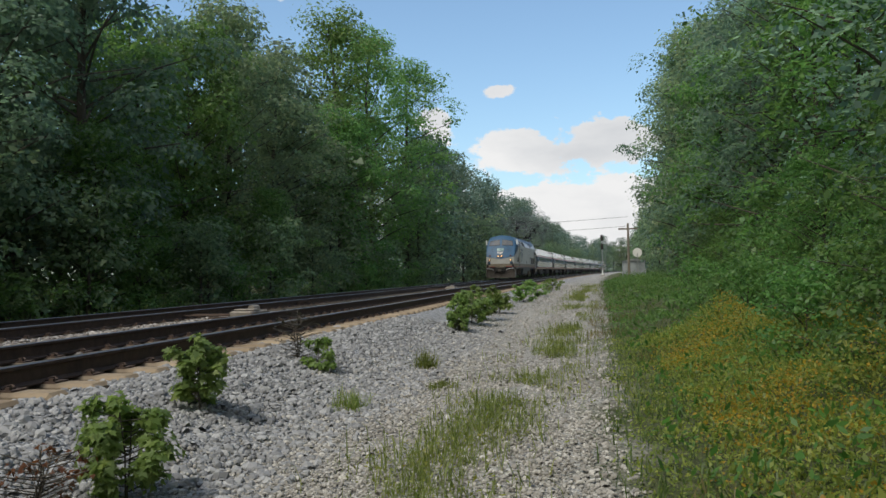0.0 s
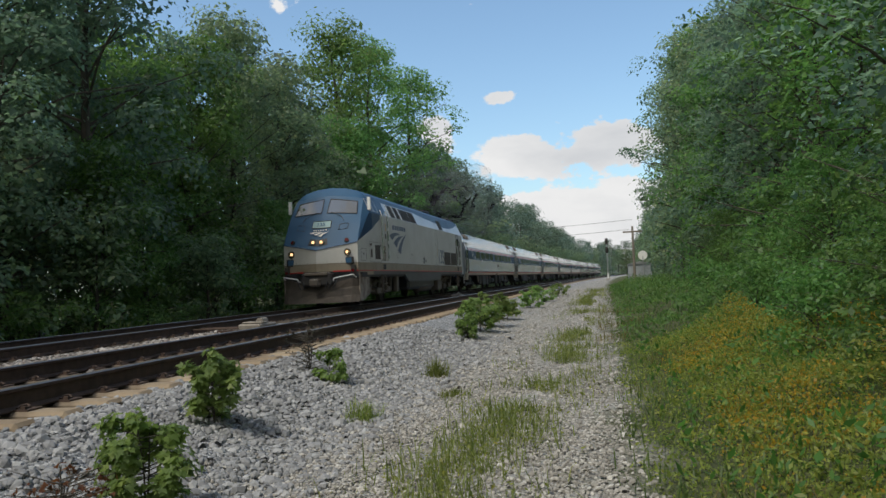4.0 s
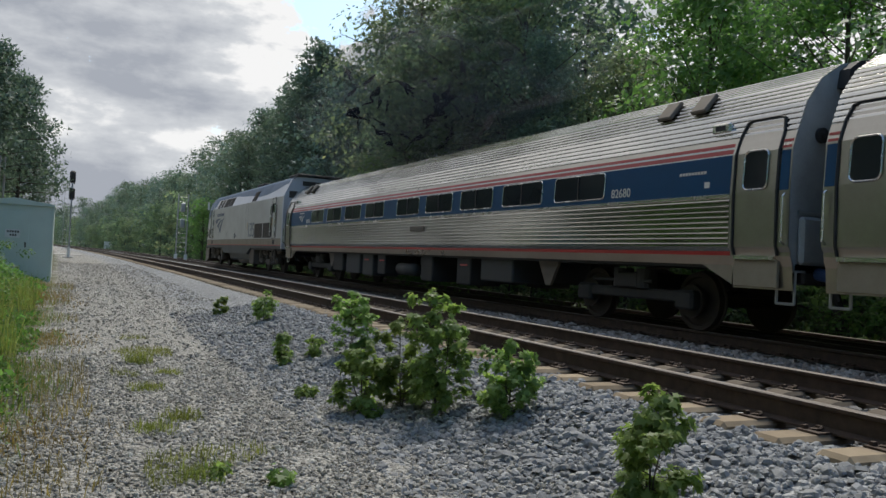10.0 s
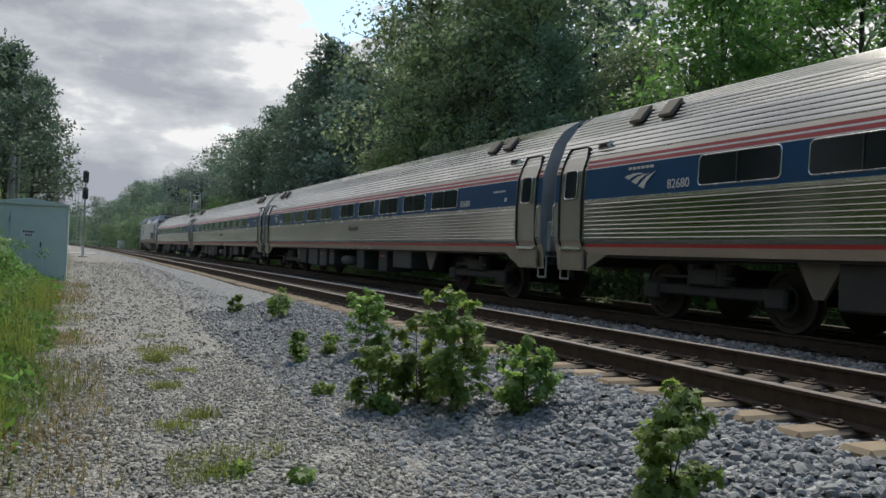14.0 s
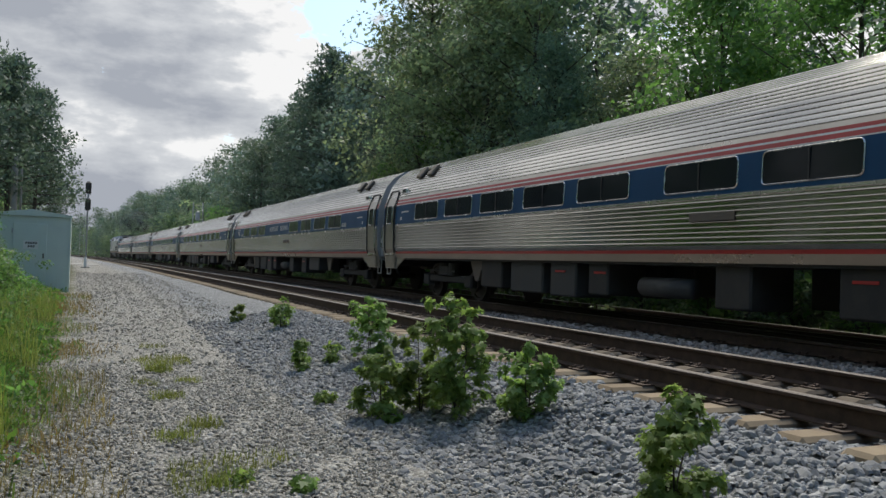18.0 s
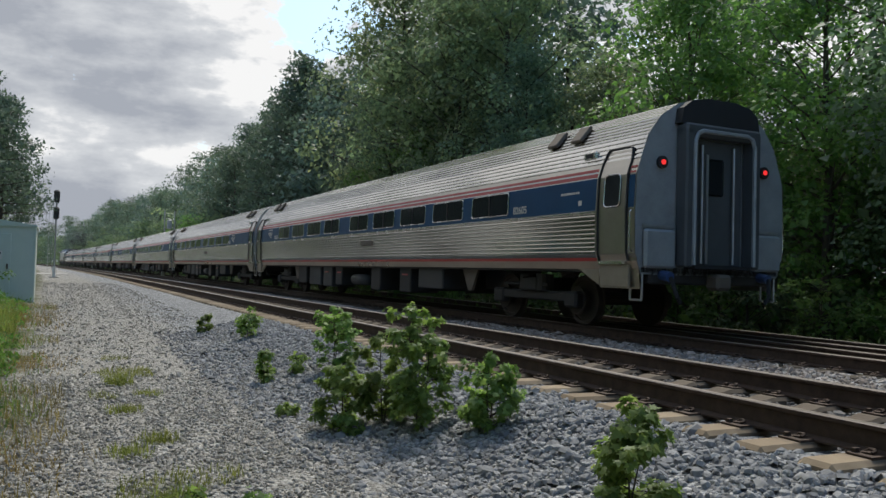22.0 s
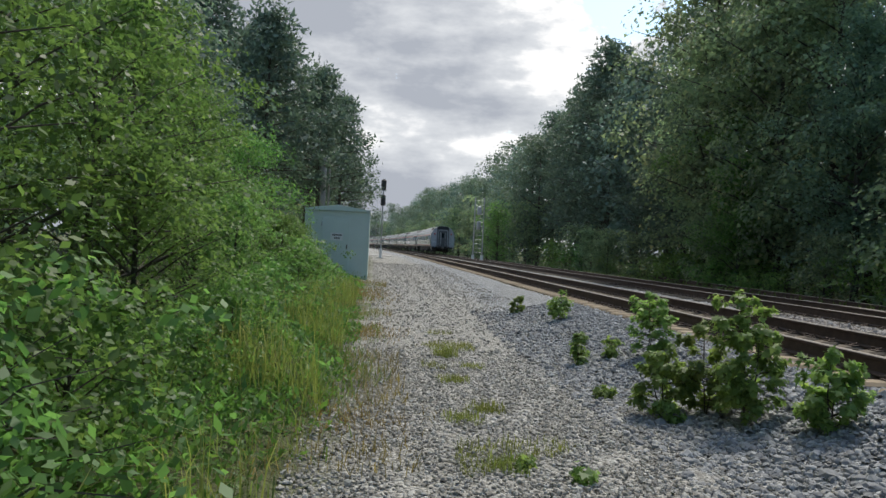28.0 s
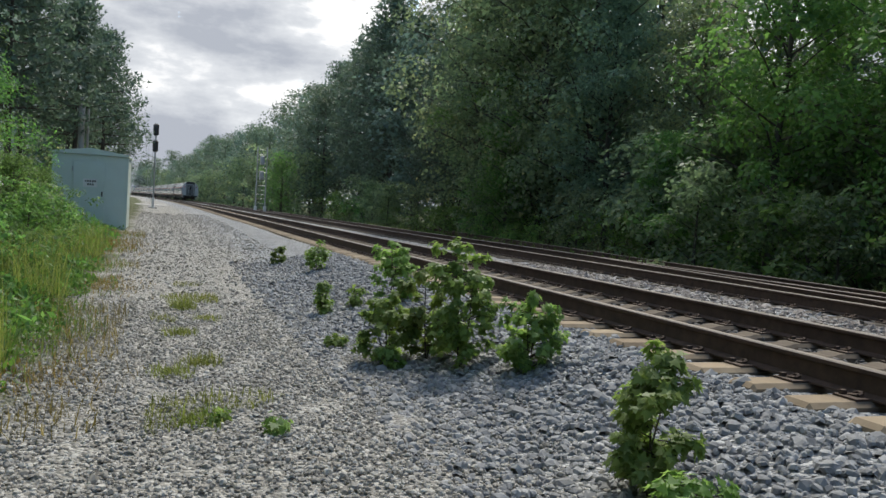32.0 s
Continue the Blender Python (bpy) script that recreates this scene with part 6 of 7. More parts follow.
def make_smoke():
    """Thin exhaust haze that trails behind the engine: lumpy shells, one inside the other."""
    M = Mat("exhaust_haze")
    M.base((0.13, 0.14, 0.16), 1.0)
    clear = M.n("BsdfTransparent")
    mx = M.n("MixShader", Fac=0.075)
    M.nt.links.new(clear.outputs[0], mx.inputs[1])
    M.nt.links.new(M.b.outputs[0], mx.inputs[2])
    M.nt.links.new(mx.outputs[0], M.out.inputs[0])
    th = empty("exhaust_smoke", label="thin grey exhaust haze above the locomotive", category="smoke")
    for k, (size, dy) in enumerate(((1.0, 0.0), (0.78, -0.6), (0.56, -1.2), (0.36, -1.6))):
        bm = bmesh.new()
        bmesh.ops.create_icosphere(bm, subdivisions=4, radius=1.0)
        for v in bm.verts:
            q = v.co.copy()
            f = size * (1 + 0.55 * noise.noise(q * 1.7 + Vector((7 * k, 0, 0))) + 0.28 * noise.noise(q * 4.0 + Vector((0, 5 * k, 0))))
            v.co = Vector((q.x * 3.4 * f, q.y * 7.0 * f + dy, q.z * 2.4 * f))
        part("haze_shell", bm, M.mat, th, smooth=True)
    return th


SMOKE = make_smoke()

# ---- plants ----
def leaves_np(centres, size, rng, aspect=0.6, droop=0.25, spread=0.35, out=None):
    """Rhombic leaves round the given centres, each a quad of its own; out gives the way each one faces."""
    n = len(centres)
    a = rng.normal(size=(n, 3)); a[:, 2] -= droop * 2
    up = rng.normal(size=(n, 3)) * [spread, spread, 1.0] + [0, 0, 0.6]
    if out is not None:
        up = out + rng.normal(0, 0.38, (n, 3))
        a -= up * (a * up).sum(1)[:, None] / (up * up).sum(1)[:, None]
    a /= np.linalg.norm(a, axis=1)[:, None] + 1e-9
    b = np.cross(a, up)
    b /= np.linalg.norm(b, axis=1)[:, None] + 1e-9
    s = size * rng.lognormal(0, 0.25, n)[:, None]
    tip, mid = a * s, a * s * 0.45
    return np.stack([centres, centres + mid + b * s * aspect * 0.5, centres + tip, centres + mid - b * s * aspect * 0.5], 1)


def fronds_np(C, rng, twigs, leaflets, length, size):
    """Arching compound leaves: pairs of leaflets along drooping stalks that spread from each clump."""
    c = np.repeat(C, twigs, 0)
    n = len(c)
    d = rng.normal(size=(n, 3)) * [1, 1, 0.45] + c * [0.35, 0.35, 0] + [0, 0, 0.35]
    d /= np.linalg.norm(d, axis=1)[:, None]
    L = length * rng.uniform(0.6, 1.3, (n, 1))
    side = np.cross(d, [0, 0, 1.0]); side /= np.linalg.norm(side, axis=1)[:, None] + 1e-9
    out = []
    for k in range(leaflets):
        f = 0.2 + 0.8 * (k // 2 + 0.5) / ((leaflets + 1) // 2)
        s = 1 if k % 2 else -1
        p = c + d * L * f + np.array([0, 0, -0.55]) * L * f * f
        a = side * s * 0.9 + d * 0.45 + rng.normal(0, 0.22, (n, 3)) + [0, 0, -0.25]
        a /= np.linalg.norm(a, axis=1)[:, None]
        b = np.cross(a, rng.normal(0, 0.3, (n, 3)) + [0, 0, 1.0]); b /= np.linalg.norm(b, axis=1)[:, None] + 1e-9
        z = size * rng.uniform(0.7, 1.25, (n, 1)) * (1.1 - 0.4 * f)
        out.append(np.stack([p, p + a * z * 0.45 + b * z * 0.19, p + a * z, p + a * z * 0.45 - b * z * 0.19], 1))
    return np.concatenate(out, 0)


def quads_mesh(name, Q, mat, three=False):
    n = len(Q)
    if three:
        Q = Q[:, (1, 2, 3)]
        return mesh_np(name, Q.reshape(-1, 3), np.arange(n * 3).reshape(n, 3), mat)
    return mesh_np(name, Q.reshape(-1, 3), np.arange(n * 4).reshape(n, 4), mat)


def branch(bm, pts, r0, r1, n=6):
    for k in range(len(pts) - 1):
        f0, f1 = k / (len(pts) - 1), (k + 1) / (len(pts) - 1)
        bm_tube(bm, pts[k], pts[k + 1], r0 + (r1 - r0) * f0, r0 + (r1 - r0) * f1, n)


def make_tree(name, H, R, low, limbs, per_limb, per_clump, leaf, mat, seed, barkm="bark", clump=0.55, label="", category="tree", lean=0.0, top=0.75, shape=1.0, three=False, frond=None, sides=5):
    """A tapered trunk, limbs to an uneven crown, and clumps of leaves along the limbs."""
    rng = np.random.default_rng(seed)
    th = empty(name, label=label, category=category)
    bm = bmesh.new()
    r = 0.012 * H + 0.03
    pts = [Vector((0.06 * H * lean * f + rng.normal(0, 0.012 * H * f), rng.normal(0, 0.012 * H * f), H * 0.93 * f)) for f in np.linspace(0, 1, 6)]
    pts[0].z = -0.3
    branch(bm, pts, r, r * 0.15, 8)
    C = []
    for k in range(limbs):
        f = low + (1 - low) * ((k + rng.uniform(0, 0.9)) / limbs)
        g = (f - low) / (1 - low)
        env = R * (math.sin(math.pi * min(1, (g * top + 0.18)) ** shape) ** 0.7) * rng.uniform(0.65, 1.2)
        i = min(int(f * 5), 4)
        p0 = pts[i].lerp(pts[i + 1], min(1, f * 5 - i))
        az = k * 2.4 + rng.uniform(-0.5, 0.5)
        up = rng.uniform(0.1, 0.6) + 0.5 * g
        d = Vector((math.cos(az), math.sin(az), up)).normalized()
        p1 = p0 + d * env * 0.5 + Vector((0, 0, rng.uniform(-0.1, 0.2)))
        p2 = p0 + d * env + Vector((0, 0, -0.06 * env))
        branch(bm, [p0, p1, p2], r * 0.33 * (1.2 - f), r * 0.06, sides)
        for q in range(per_limb):
            u = 0.25 + 0.75 * (q + rng.uniform(0, 1)) / per_limb
            c = (p0.lerp(p1, u * 2) if u < 0.5 else p1.lerp(p2, u * 2 - 1)) + Vector(rng.normal(0, 0.16 * env + 0.1, 3) * [1, 1, 0.7])
            C.append((c.x, c.y, max(0.1, c.z)))
    C = np.array(C)
    cen = np.repeat(C, per_clump, 0)
    rad = clump * rng.lognormal(0, 0.25, len(C)).repeat(per_clump)[:, None]
    # leaves lie on the upper shell of each clump, facing outwards
    dirs = rng.normal(size=cen.shape); dirs /= np.linalg.norm(dirs, axis=1)[:, None]
    dirs[:, 2] = np.where(dirs[:, 2] < -0.35, -dirs[:, 2], dirs[:, 2])
    cen = cen + dirs * rad * rng.uniform(0.62, 1.08, (len(cen), 1)) * [1, 1, 0.72]
    cen[:, 2] = np.maximum(cen[:, 2], 0.05)
    part("trunk", bm, MAT[barkm], th)
    if frond:
        Q = fronds_np(C, rng, *frond)
        Q[..., 2] = np.maximum(Q[..., 2], 0.03)
        Q = np.concatenate([Q, leaves_np(cen, leaf, rng, out=dirs)], 0)
    else:
        Q = leaves_np(cen, leaf, rng, out=dirs + [0, 0, 0.35])
    put("crown", quads_mesh("crown", Q, MAT[mat], three), th)
    return th


def make_pine(name, H, R, low, whorls, seed, per=28, label="", needle=0.40):
    """A loblolly-like pine: bare lower trunk, whorled limbs ending in needle tufts."""
    rng = np.random.default_rng(seed)
    th = empty(name, label=label, category="pine tree")
    bm = bmesh.new()
    branch(bm, [Vector((0, 0, -0.3)), Vector((0.1, 0, H * 0.5)), Vector((0, 0.1, H * 0.98))], 0.014 * H, 0.03, 8)
    C = []
    for w in range(whorls):
        f = low + (1 - low) * w / whorls
        L = R * min(1.0, (1.06 - f) * 2.0) * rng.uniform(0.6, 1.1)
        for k in range(5):
            az = w * 1.3 + k * 1.257 + rng.uniform(-0.3, 0.3)
            p0 = Vector((0, 0, H * f))
            p1 = p0 + Vector((math.cos(az) * L, math.sin(az) * L, L * rng.uniform(-0.05, 0.35)))
            branch(bm, [p0, p1], 0.05 * (1.1 - f) + 0.01, 0.012, 5)
            for u in np.linspace(0.35, 1, 5):
                c = p0.lerp(p1, u) + Vector(rng.normal(0, 0.22, 3))
                C.append(tuple(c))
    C = np.array(C)
    dirs = rng.normal(size=(len(C) * per, 3)) + [0, 0, 0.5]; dirs /= np.linalg.norm(dirs, axis=1)[:, None]
    cen = np.repeat(C, per, 0) + dirs * rng.uniform(0.2, 0.62, (len(dirs), 1)) * [1, 1, 0.6]
    part("trunk", bm, MAT["bark"], th)
    put("crown", quads_mesh("crown", leaves_np(cen, needle, rng, 0.34, -0.25, 1.0, dirs), MAT["leaf_pine"], True), th)
    return th


rt = random.Random(5)


def plant(src, x, y, s=1.0, sz=None, turn=None):
    """A copy of a plant with its foot on the ground; x is reckoned from the line's axis."""
    s2 = s if sz is None else sz
    m = pose(x + float(off(y)), y, float(height(x, y)) - 0.02, 0, 0, rt.uniform(0, 360) if turn is None else turn)
    return copy_thing(src, m @ Matrix.Diagonal((s, s, s2, 1)))


BROAD = [
    make_tree("broadleaf_tree", 13.5, 3.6, 0.10, 46, 3, 118, 0.235, "leaf_a", 21, label="tall dark green broadleaf tree at the wood's edge", clump=0.98, three=True),
    make_tree("broadleaf_tree", 15.5, 3.9, 0.14, 48, 3, 118, 0.245, "leaf_b", 22, label="tall dense broadleaf tree at the wood's edge", clump=1.02, three=True),
    make_tree("broadleaf_tree", 11.5, 3.4, 0.05, 44, 3, 118, 0.225, "leaf_vine", 23, label="vine-hung broadleaf tree, light green at the top", clump=0.92, three=True),
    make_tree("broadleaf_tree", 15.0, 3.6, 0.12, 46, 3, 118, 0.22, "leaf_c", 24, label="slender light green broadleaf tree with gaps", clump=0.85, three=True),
]
FROND = [
    make_tree("compound_leaf_tree", 11.5, 3.3, 0.06, 44, 4, 26, 0.16, "leaf_b", 25, label="broadleaf tree with arching compound leaves beside the path", clump=0.62, frond=(3, 12, 0.95, 0.21)),
    make_tree("compound_leaf_tree", 9.0, 2.9, 0.05, 40, 4, 22, 0.15, "leaf_vine", 26, label="light green tree with drooping compound leaves beside the path", clump=0.55, frond=(4, 12, 0.85, 0.17)),
]
FARTREE = [
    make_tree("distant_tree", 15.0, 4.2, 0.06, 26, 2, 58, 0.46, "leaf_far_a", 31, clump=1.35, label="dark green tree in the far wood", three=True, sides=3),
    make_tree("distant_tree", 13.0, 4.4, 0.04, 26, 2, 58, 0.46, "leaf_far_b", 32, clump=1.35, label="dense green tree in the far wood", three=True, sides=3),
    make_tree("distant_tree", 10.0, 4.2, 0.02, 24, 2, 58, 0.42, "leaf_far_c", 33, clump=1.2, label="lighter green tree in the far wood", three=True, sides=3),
]
SHRUB = [
    make_tree("understory_shrub", 2.2, 1.5, 0.04, 16, 3, 30, 0.14, "leaf_vine", 41, clump=0.40, label="light green shrub below the trees", category="shrub", sides=3),
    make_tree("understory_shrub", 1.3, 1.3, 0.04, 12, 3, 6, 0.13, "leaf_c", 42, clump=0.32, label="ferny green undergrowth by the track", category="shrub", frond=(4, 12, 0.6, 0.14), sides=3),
    make_tree("understory_shrub", 3.6, 1.7, 0.05, 20, 3, 40, 0.16, "leaf_a", 43, clump=0.52, label="tall leafy shrub at the wood's edge", category="shrub", sides=3),
]
BUSH = [
    make_tree("roadside_bush", 4.6, 2.1, 0.03, 36, 4, 34, 0.085, "leaf_vine", 51, clump=0.42, label="thick light green bush beside the path", category="bush", shape=0.8, frond=(3, 14, 0.66, 0.105)),
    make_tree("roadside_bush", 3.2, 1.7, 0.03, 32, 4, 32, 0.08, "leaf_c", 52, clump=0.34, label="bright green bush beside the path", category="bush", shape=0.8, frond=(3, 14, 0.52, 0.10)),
    make_tree("roadside_bush", 1.3, 1.1, 0.03, 22, 3, 34, 0.08, "leaf_vine", 53, clump=0.26, label="low leafy weeds beside the path", category="weeds", shape=0.8, sides=3),
]
PINE = [make_pine("pine_tree", 14.5, 4.0, 0.22, 15, 61, label="dark pine at the wood's edge"), make_pine("pine_tree", 12.5, 3.4, 0.35, 11, 62, label="open-crowned pine behind the hut")]
for o in BROAD + FROND + FARTREE + SHRUB + BUSH + PINE:
    o.matrix_basis = pose(-48 + rt.uniform(-8, 8), rt.uniform(-120, 120), -0.2)


def west_wood():
    for y in np.arange(-44, 46, 3.9):
        y += rt.uniform(-1, 1)
        if 10.8 < y < 14.2:
            continue
        thin = -29 < y < 1      # a thin stretch of wood that daylight comes through
        # pale-leaved BROAD[3] puts the sun's glare on this wood into leaf colour
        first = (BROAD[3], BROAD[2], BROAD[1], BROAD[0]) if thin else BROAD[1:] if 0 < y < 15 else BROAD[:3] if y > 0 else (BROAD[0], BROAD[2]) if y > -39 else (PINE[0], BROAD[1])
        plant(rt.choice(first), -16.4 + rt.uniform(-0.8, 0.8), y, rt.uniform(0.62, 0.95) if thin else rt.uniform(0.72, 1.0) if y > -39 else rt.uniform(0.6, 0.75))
        if thin:
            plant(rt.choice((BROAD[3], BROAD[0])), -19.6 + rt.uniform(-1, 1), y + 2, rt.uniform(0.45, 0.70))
            plant(SHRUB[2], -17.6 + rt.uniform(-0.5, 0.5), y + 1, rt.uniform(1.0, 1.35))
            plant(SHRUB[2], -18.6 + rt.uniform(-0.5, 0.5), y + 3, rt.uniform(1.1, 1.5))
            plant(SHRUB[2], -23.0 + rt.uniform(-0.5, 0.5), y + 2, rt.uniform(1.3, 1.6))
        else:
            plant(rt.choice(FARTREE + BROAD[1:] if y > 0 else FARTREE[:2] if y > -39 else PINE[:1]), -20.5 + rt.uniform(-1, 1), y + 2, rt.uniform(0.95, 1.15) if y > -36 else rt.uniform(0.7, 0.85))
    for y in np.r_[np.arange(-440, -270, 11), np.arange(290, 420, 12)]:
        plant(rt.choice(FARTREE), -16.5 + rt.uniform(-1, 1), y, rt.uniform(0.9, 1.2))
        plant(rt.choice(FARTREE), 9 + rt.uniform(-1, 1), y, rt.uniform(0.8, 1.0))
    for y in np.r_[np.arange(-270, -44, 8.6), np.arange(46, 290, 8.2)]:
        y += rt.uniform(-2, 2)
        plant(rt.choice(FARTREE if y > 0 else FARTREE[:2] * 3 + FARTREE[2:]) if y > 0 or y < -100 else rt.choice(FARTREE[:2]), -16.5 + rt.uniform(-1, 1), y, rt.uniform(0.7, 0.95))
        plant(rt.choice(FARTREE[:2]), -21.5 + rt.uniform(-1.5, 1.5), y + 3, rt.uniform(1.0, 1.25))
    for y in np.arange(-60, 60, 1.5):
        plant(rt.choice(SHRUB), -14.1 + rt.uniform(-0.5, 0.4), y + rt.uniform(-0.6, 0.6), rt.uniform(0.6, 1.05))
    # the wood's deeper side
    for y in np.arange(-30, 6, 3.4):
        plant(rt.choice(FARTREE), -22.5 + rt.uniform(-1, 1), y, rt.uniform(0.75, 1.0))
    for y in np.arange(-62, 30, 2.3):
        plant(SHRUB[2], -24.5 + rt.uniform(-0.8, 0.8), y, rt.uniform(1.2, 1.7))
    for y in np.arange(-62, 4, 7.5):
        plant(rt.choice(FARTREE[:2]), -31 + rt.uniform(-1.5, 1.5), y, rt.uniform(0.62, 0.85))
    for y in np.arange(19, 46, 5):
        plant(rt.choice(FARTREE[:2]), -24.5 + rt.uniform(-1, 1), y, rt.uniform(0.8, 1.0))
    for y in (5.5, 9.0, 12.5, 16.0):
        plant(FARTREE[1], -23.5 + rt.uniform(-0.5, 0.5), y, 0.75, 0.55)
    for y in np.arange(3, 21, 1.5):
        plant(SHRUB[2], -16.6 + rt.uniform(-0.6, 0.6), y, rt.uniform(1.0, 1.4))
        plant(SHRUB[2], -19.5 + rt.uniform(-0.6, 0.6), y + 0.7, rt.uniform(1.2, 1.6))
    # undergrowth that closes the far wood's foot
    for y in np.r_[np.arange(-255, -62, 13), np.arange(62, 270, 10)]:
        plant(SHRUB[2], -14.8 + rt.uniform(-0.4, 0.4), y, rt.uniform(1.6, 2.1))
        plant(SHRUB[2], 5.2 + rt.uniform(-0.3, 0.8), y + 4, rt.uniform(1.5, 2.0))
    for x in np.arange(-20, 16, 4.0):
        plant(SHRUB[2], x, 436, 3.4)
    # where the line bends out of sight
    for x in np.arange(-22, 18, 5.0):
        for y in (445, -455):
            plant(rt.choice(FARTREE[:2]), x, y + rt.uniform(-4, 4), rt.uniform(1.1, 1.4))
    # pines on the south-west skyline
    for x, y, s in ((-19.0, -49, 0.9), (-18.0, -53, 1.02), (-17.5, -58, 1.2), (-18.5, -63, 1.15), (-18.5, -69, 1.1), (-18, -77, 1.05)):
        plant(PINE[0], x, y, s)
    for x, y, s in ((-15.8, -36, 1.25), (-16.4, -31, 1.2), (-16.0, -26, 1.1)):
        plant(BROAD[0], x, y, s * 0.92, s)
    # a light green tree beyond the twin mast
    for x, y, s in ((-12.9, -78, 0.62), (-13.6, -83, 0.75)):
        plant(FROND[1], x, y, s * 1.15, s)
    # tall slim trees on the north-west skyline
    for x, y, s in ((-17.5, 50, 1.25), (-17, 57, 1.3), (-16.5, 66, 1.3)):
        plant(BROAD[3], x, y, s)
    for y, s in ((14, 0.42), (21, 0.5), (33, 0.45), (-7, 0.36), (-19, 0.36), (-30, 0.5)):
        plant(BROAD[2], -14.6, y, s)


def east_side():
    # north: dense wall of bushes and trees right of the path
    for y in np.arange(9, 60, 4.0):
        plant(rt.choice(FROND if y < 36 else BROAD[:3]), 4.8 + rt.uniform(-0.5, 0.8), y + rt.uniform(-1, 1), rt.uniform(0.8, 1.05))
        plant(rt.choice(FARTREE), 8.8 + rt.uniform(-1, 1), y + 2, rt.uniform(0.9, 1.05))
    for y in np.arange(7.5, 36, 1.9):
        plant(rt.choice(BUSH[:2]), 2.9 + 0.03 * y + rt.uniform(-0.3, 0.4), y, rt.uniform(0.55, 0.85))
    for y in np.arange(62, 280, 10.5):
        plant(rt.choice(FARTREE), 6.5 + rt.uniform(-1, 1.5), y, rt.uniform(0.7, 0.95))
        plant(rt.choice(FARTREE[:2]), 12 + rt.uniform(-1, 1.5), y + 3, rt.uniform(1.0, 1.2))
    # south: bushes up to the hut, pines behind it
    for x, y, s, k in ((3.1, -5.2, 0.9, 0), (3.4, -7.6, 1.0, 0), (2.9, -9.8, 0.9, 0), (3.2, -12.2, 0.95, 0), (2.7, -14.6, 0.8, 1), (3.4, -17.0, 0.95, 0), (2.7, -19.4, 0.75, 1), (3.0, -22.0, 0.85, 0), (4.2, -24.8, 0.95, 0), (1.9, -8.3, 0.7, 1), (1.7, -13.0, 0.6, 1), (1.5, -17.6, 0.55, 1), (1.5, -21.5, 0.5, 1), (2.4, -3.4, 0.7, 1), (4.5, -3.0, 1.0, 0), (4.4, 0.5, 1.0, 0), (4.2, 4.0, 0.95, 0)):
        plant(BUSH[k], x, y, s)
    for y in np.arange(-22, -2, 1.15):
        plant(BUSH[2], 1.0 + rt.uniform(-0.25, 0.35), y, rt.uniform(0.4, 0.75))
    for y in np.arange(3, 22, 1.3):
        plant(BUSH[2], 1.9 + rt.uniform(-0.3, 0.4), y, rt.uniform(0.45, 0.8))
    # rows behind the viewpoint, added so coach windows mirror leaves, not sky
    for y in np.arange(-12, 10, 3.6):
        plant(rt.choice(FROND), 6.0 + rt.uniform(-0.6, 0.8), y, rt.uniform(0.75, 0.95))
    for y in np.arange(-2.5, 9, 1.8):
        plant(rt.choice(BUSH[:2]), 3.4 + rt.uniform(-0.2, 0.4), y, rt.uniform(0.6, 0.85))
    for x, y, s in ((7.0, -13, 0.85), (7.5, -18, 0.8), (6.5, -24, 0.72), (9.5, -30, 0.85), (8, -6, 0.85), (9, 0, 0.9), (8, 5, 0.9)):
        plant(rt.choice(BROAD[:3] if y < -10 else FARTREE), x, y, s)
    # mostly hidden trees, added to block sky from the coach windows' reflections
    for x, y, s in ((9.5, -21, 0.7), (10.5, -26, 0.75), (12, -15, 0.75), (11.5, -33, 0.8), (10.5, -9, 0.75), (13, -3, 0.8), (6.4, -30.5, 0.62), (8.2, -34, 0.75), (7.2, -27, 0.6), (9.5, -39, 0.85)):
        plant(rt.choice(FARTREE[:2]), x, y, s)
    for x, y, s in ((2.6, -42, 0.80), (1.7, -48, 0.78), (4.6, -37, 0.92), (5.5, -46, 1.0), (1.2, -57, 0.55), (4.0, -55, 0.95), (8, -50, 1.1), (8, -40, 1.05)):
        plant(PINE[1], x, y, s)
    for y in np.arange(-270, -62, 12):
        plant(rt.choice(FARTREE), 7.5 + rt.uniform(-1, 1.5), y, rt.uniform(0.45, 0.7))
        plant(rt.choice(FARTREE[:2]), 14 + rt.uniform(-1, 2), y + 3, rt.uniform(0.8, 1.0))


west_wood()
east_side()


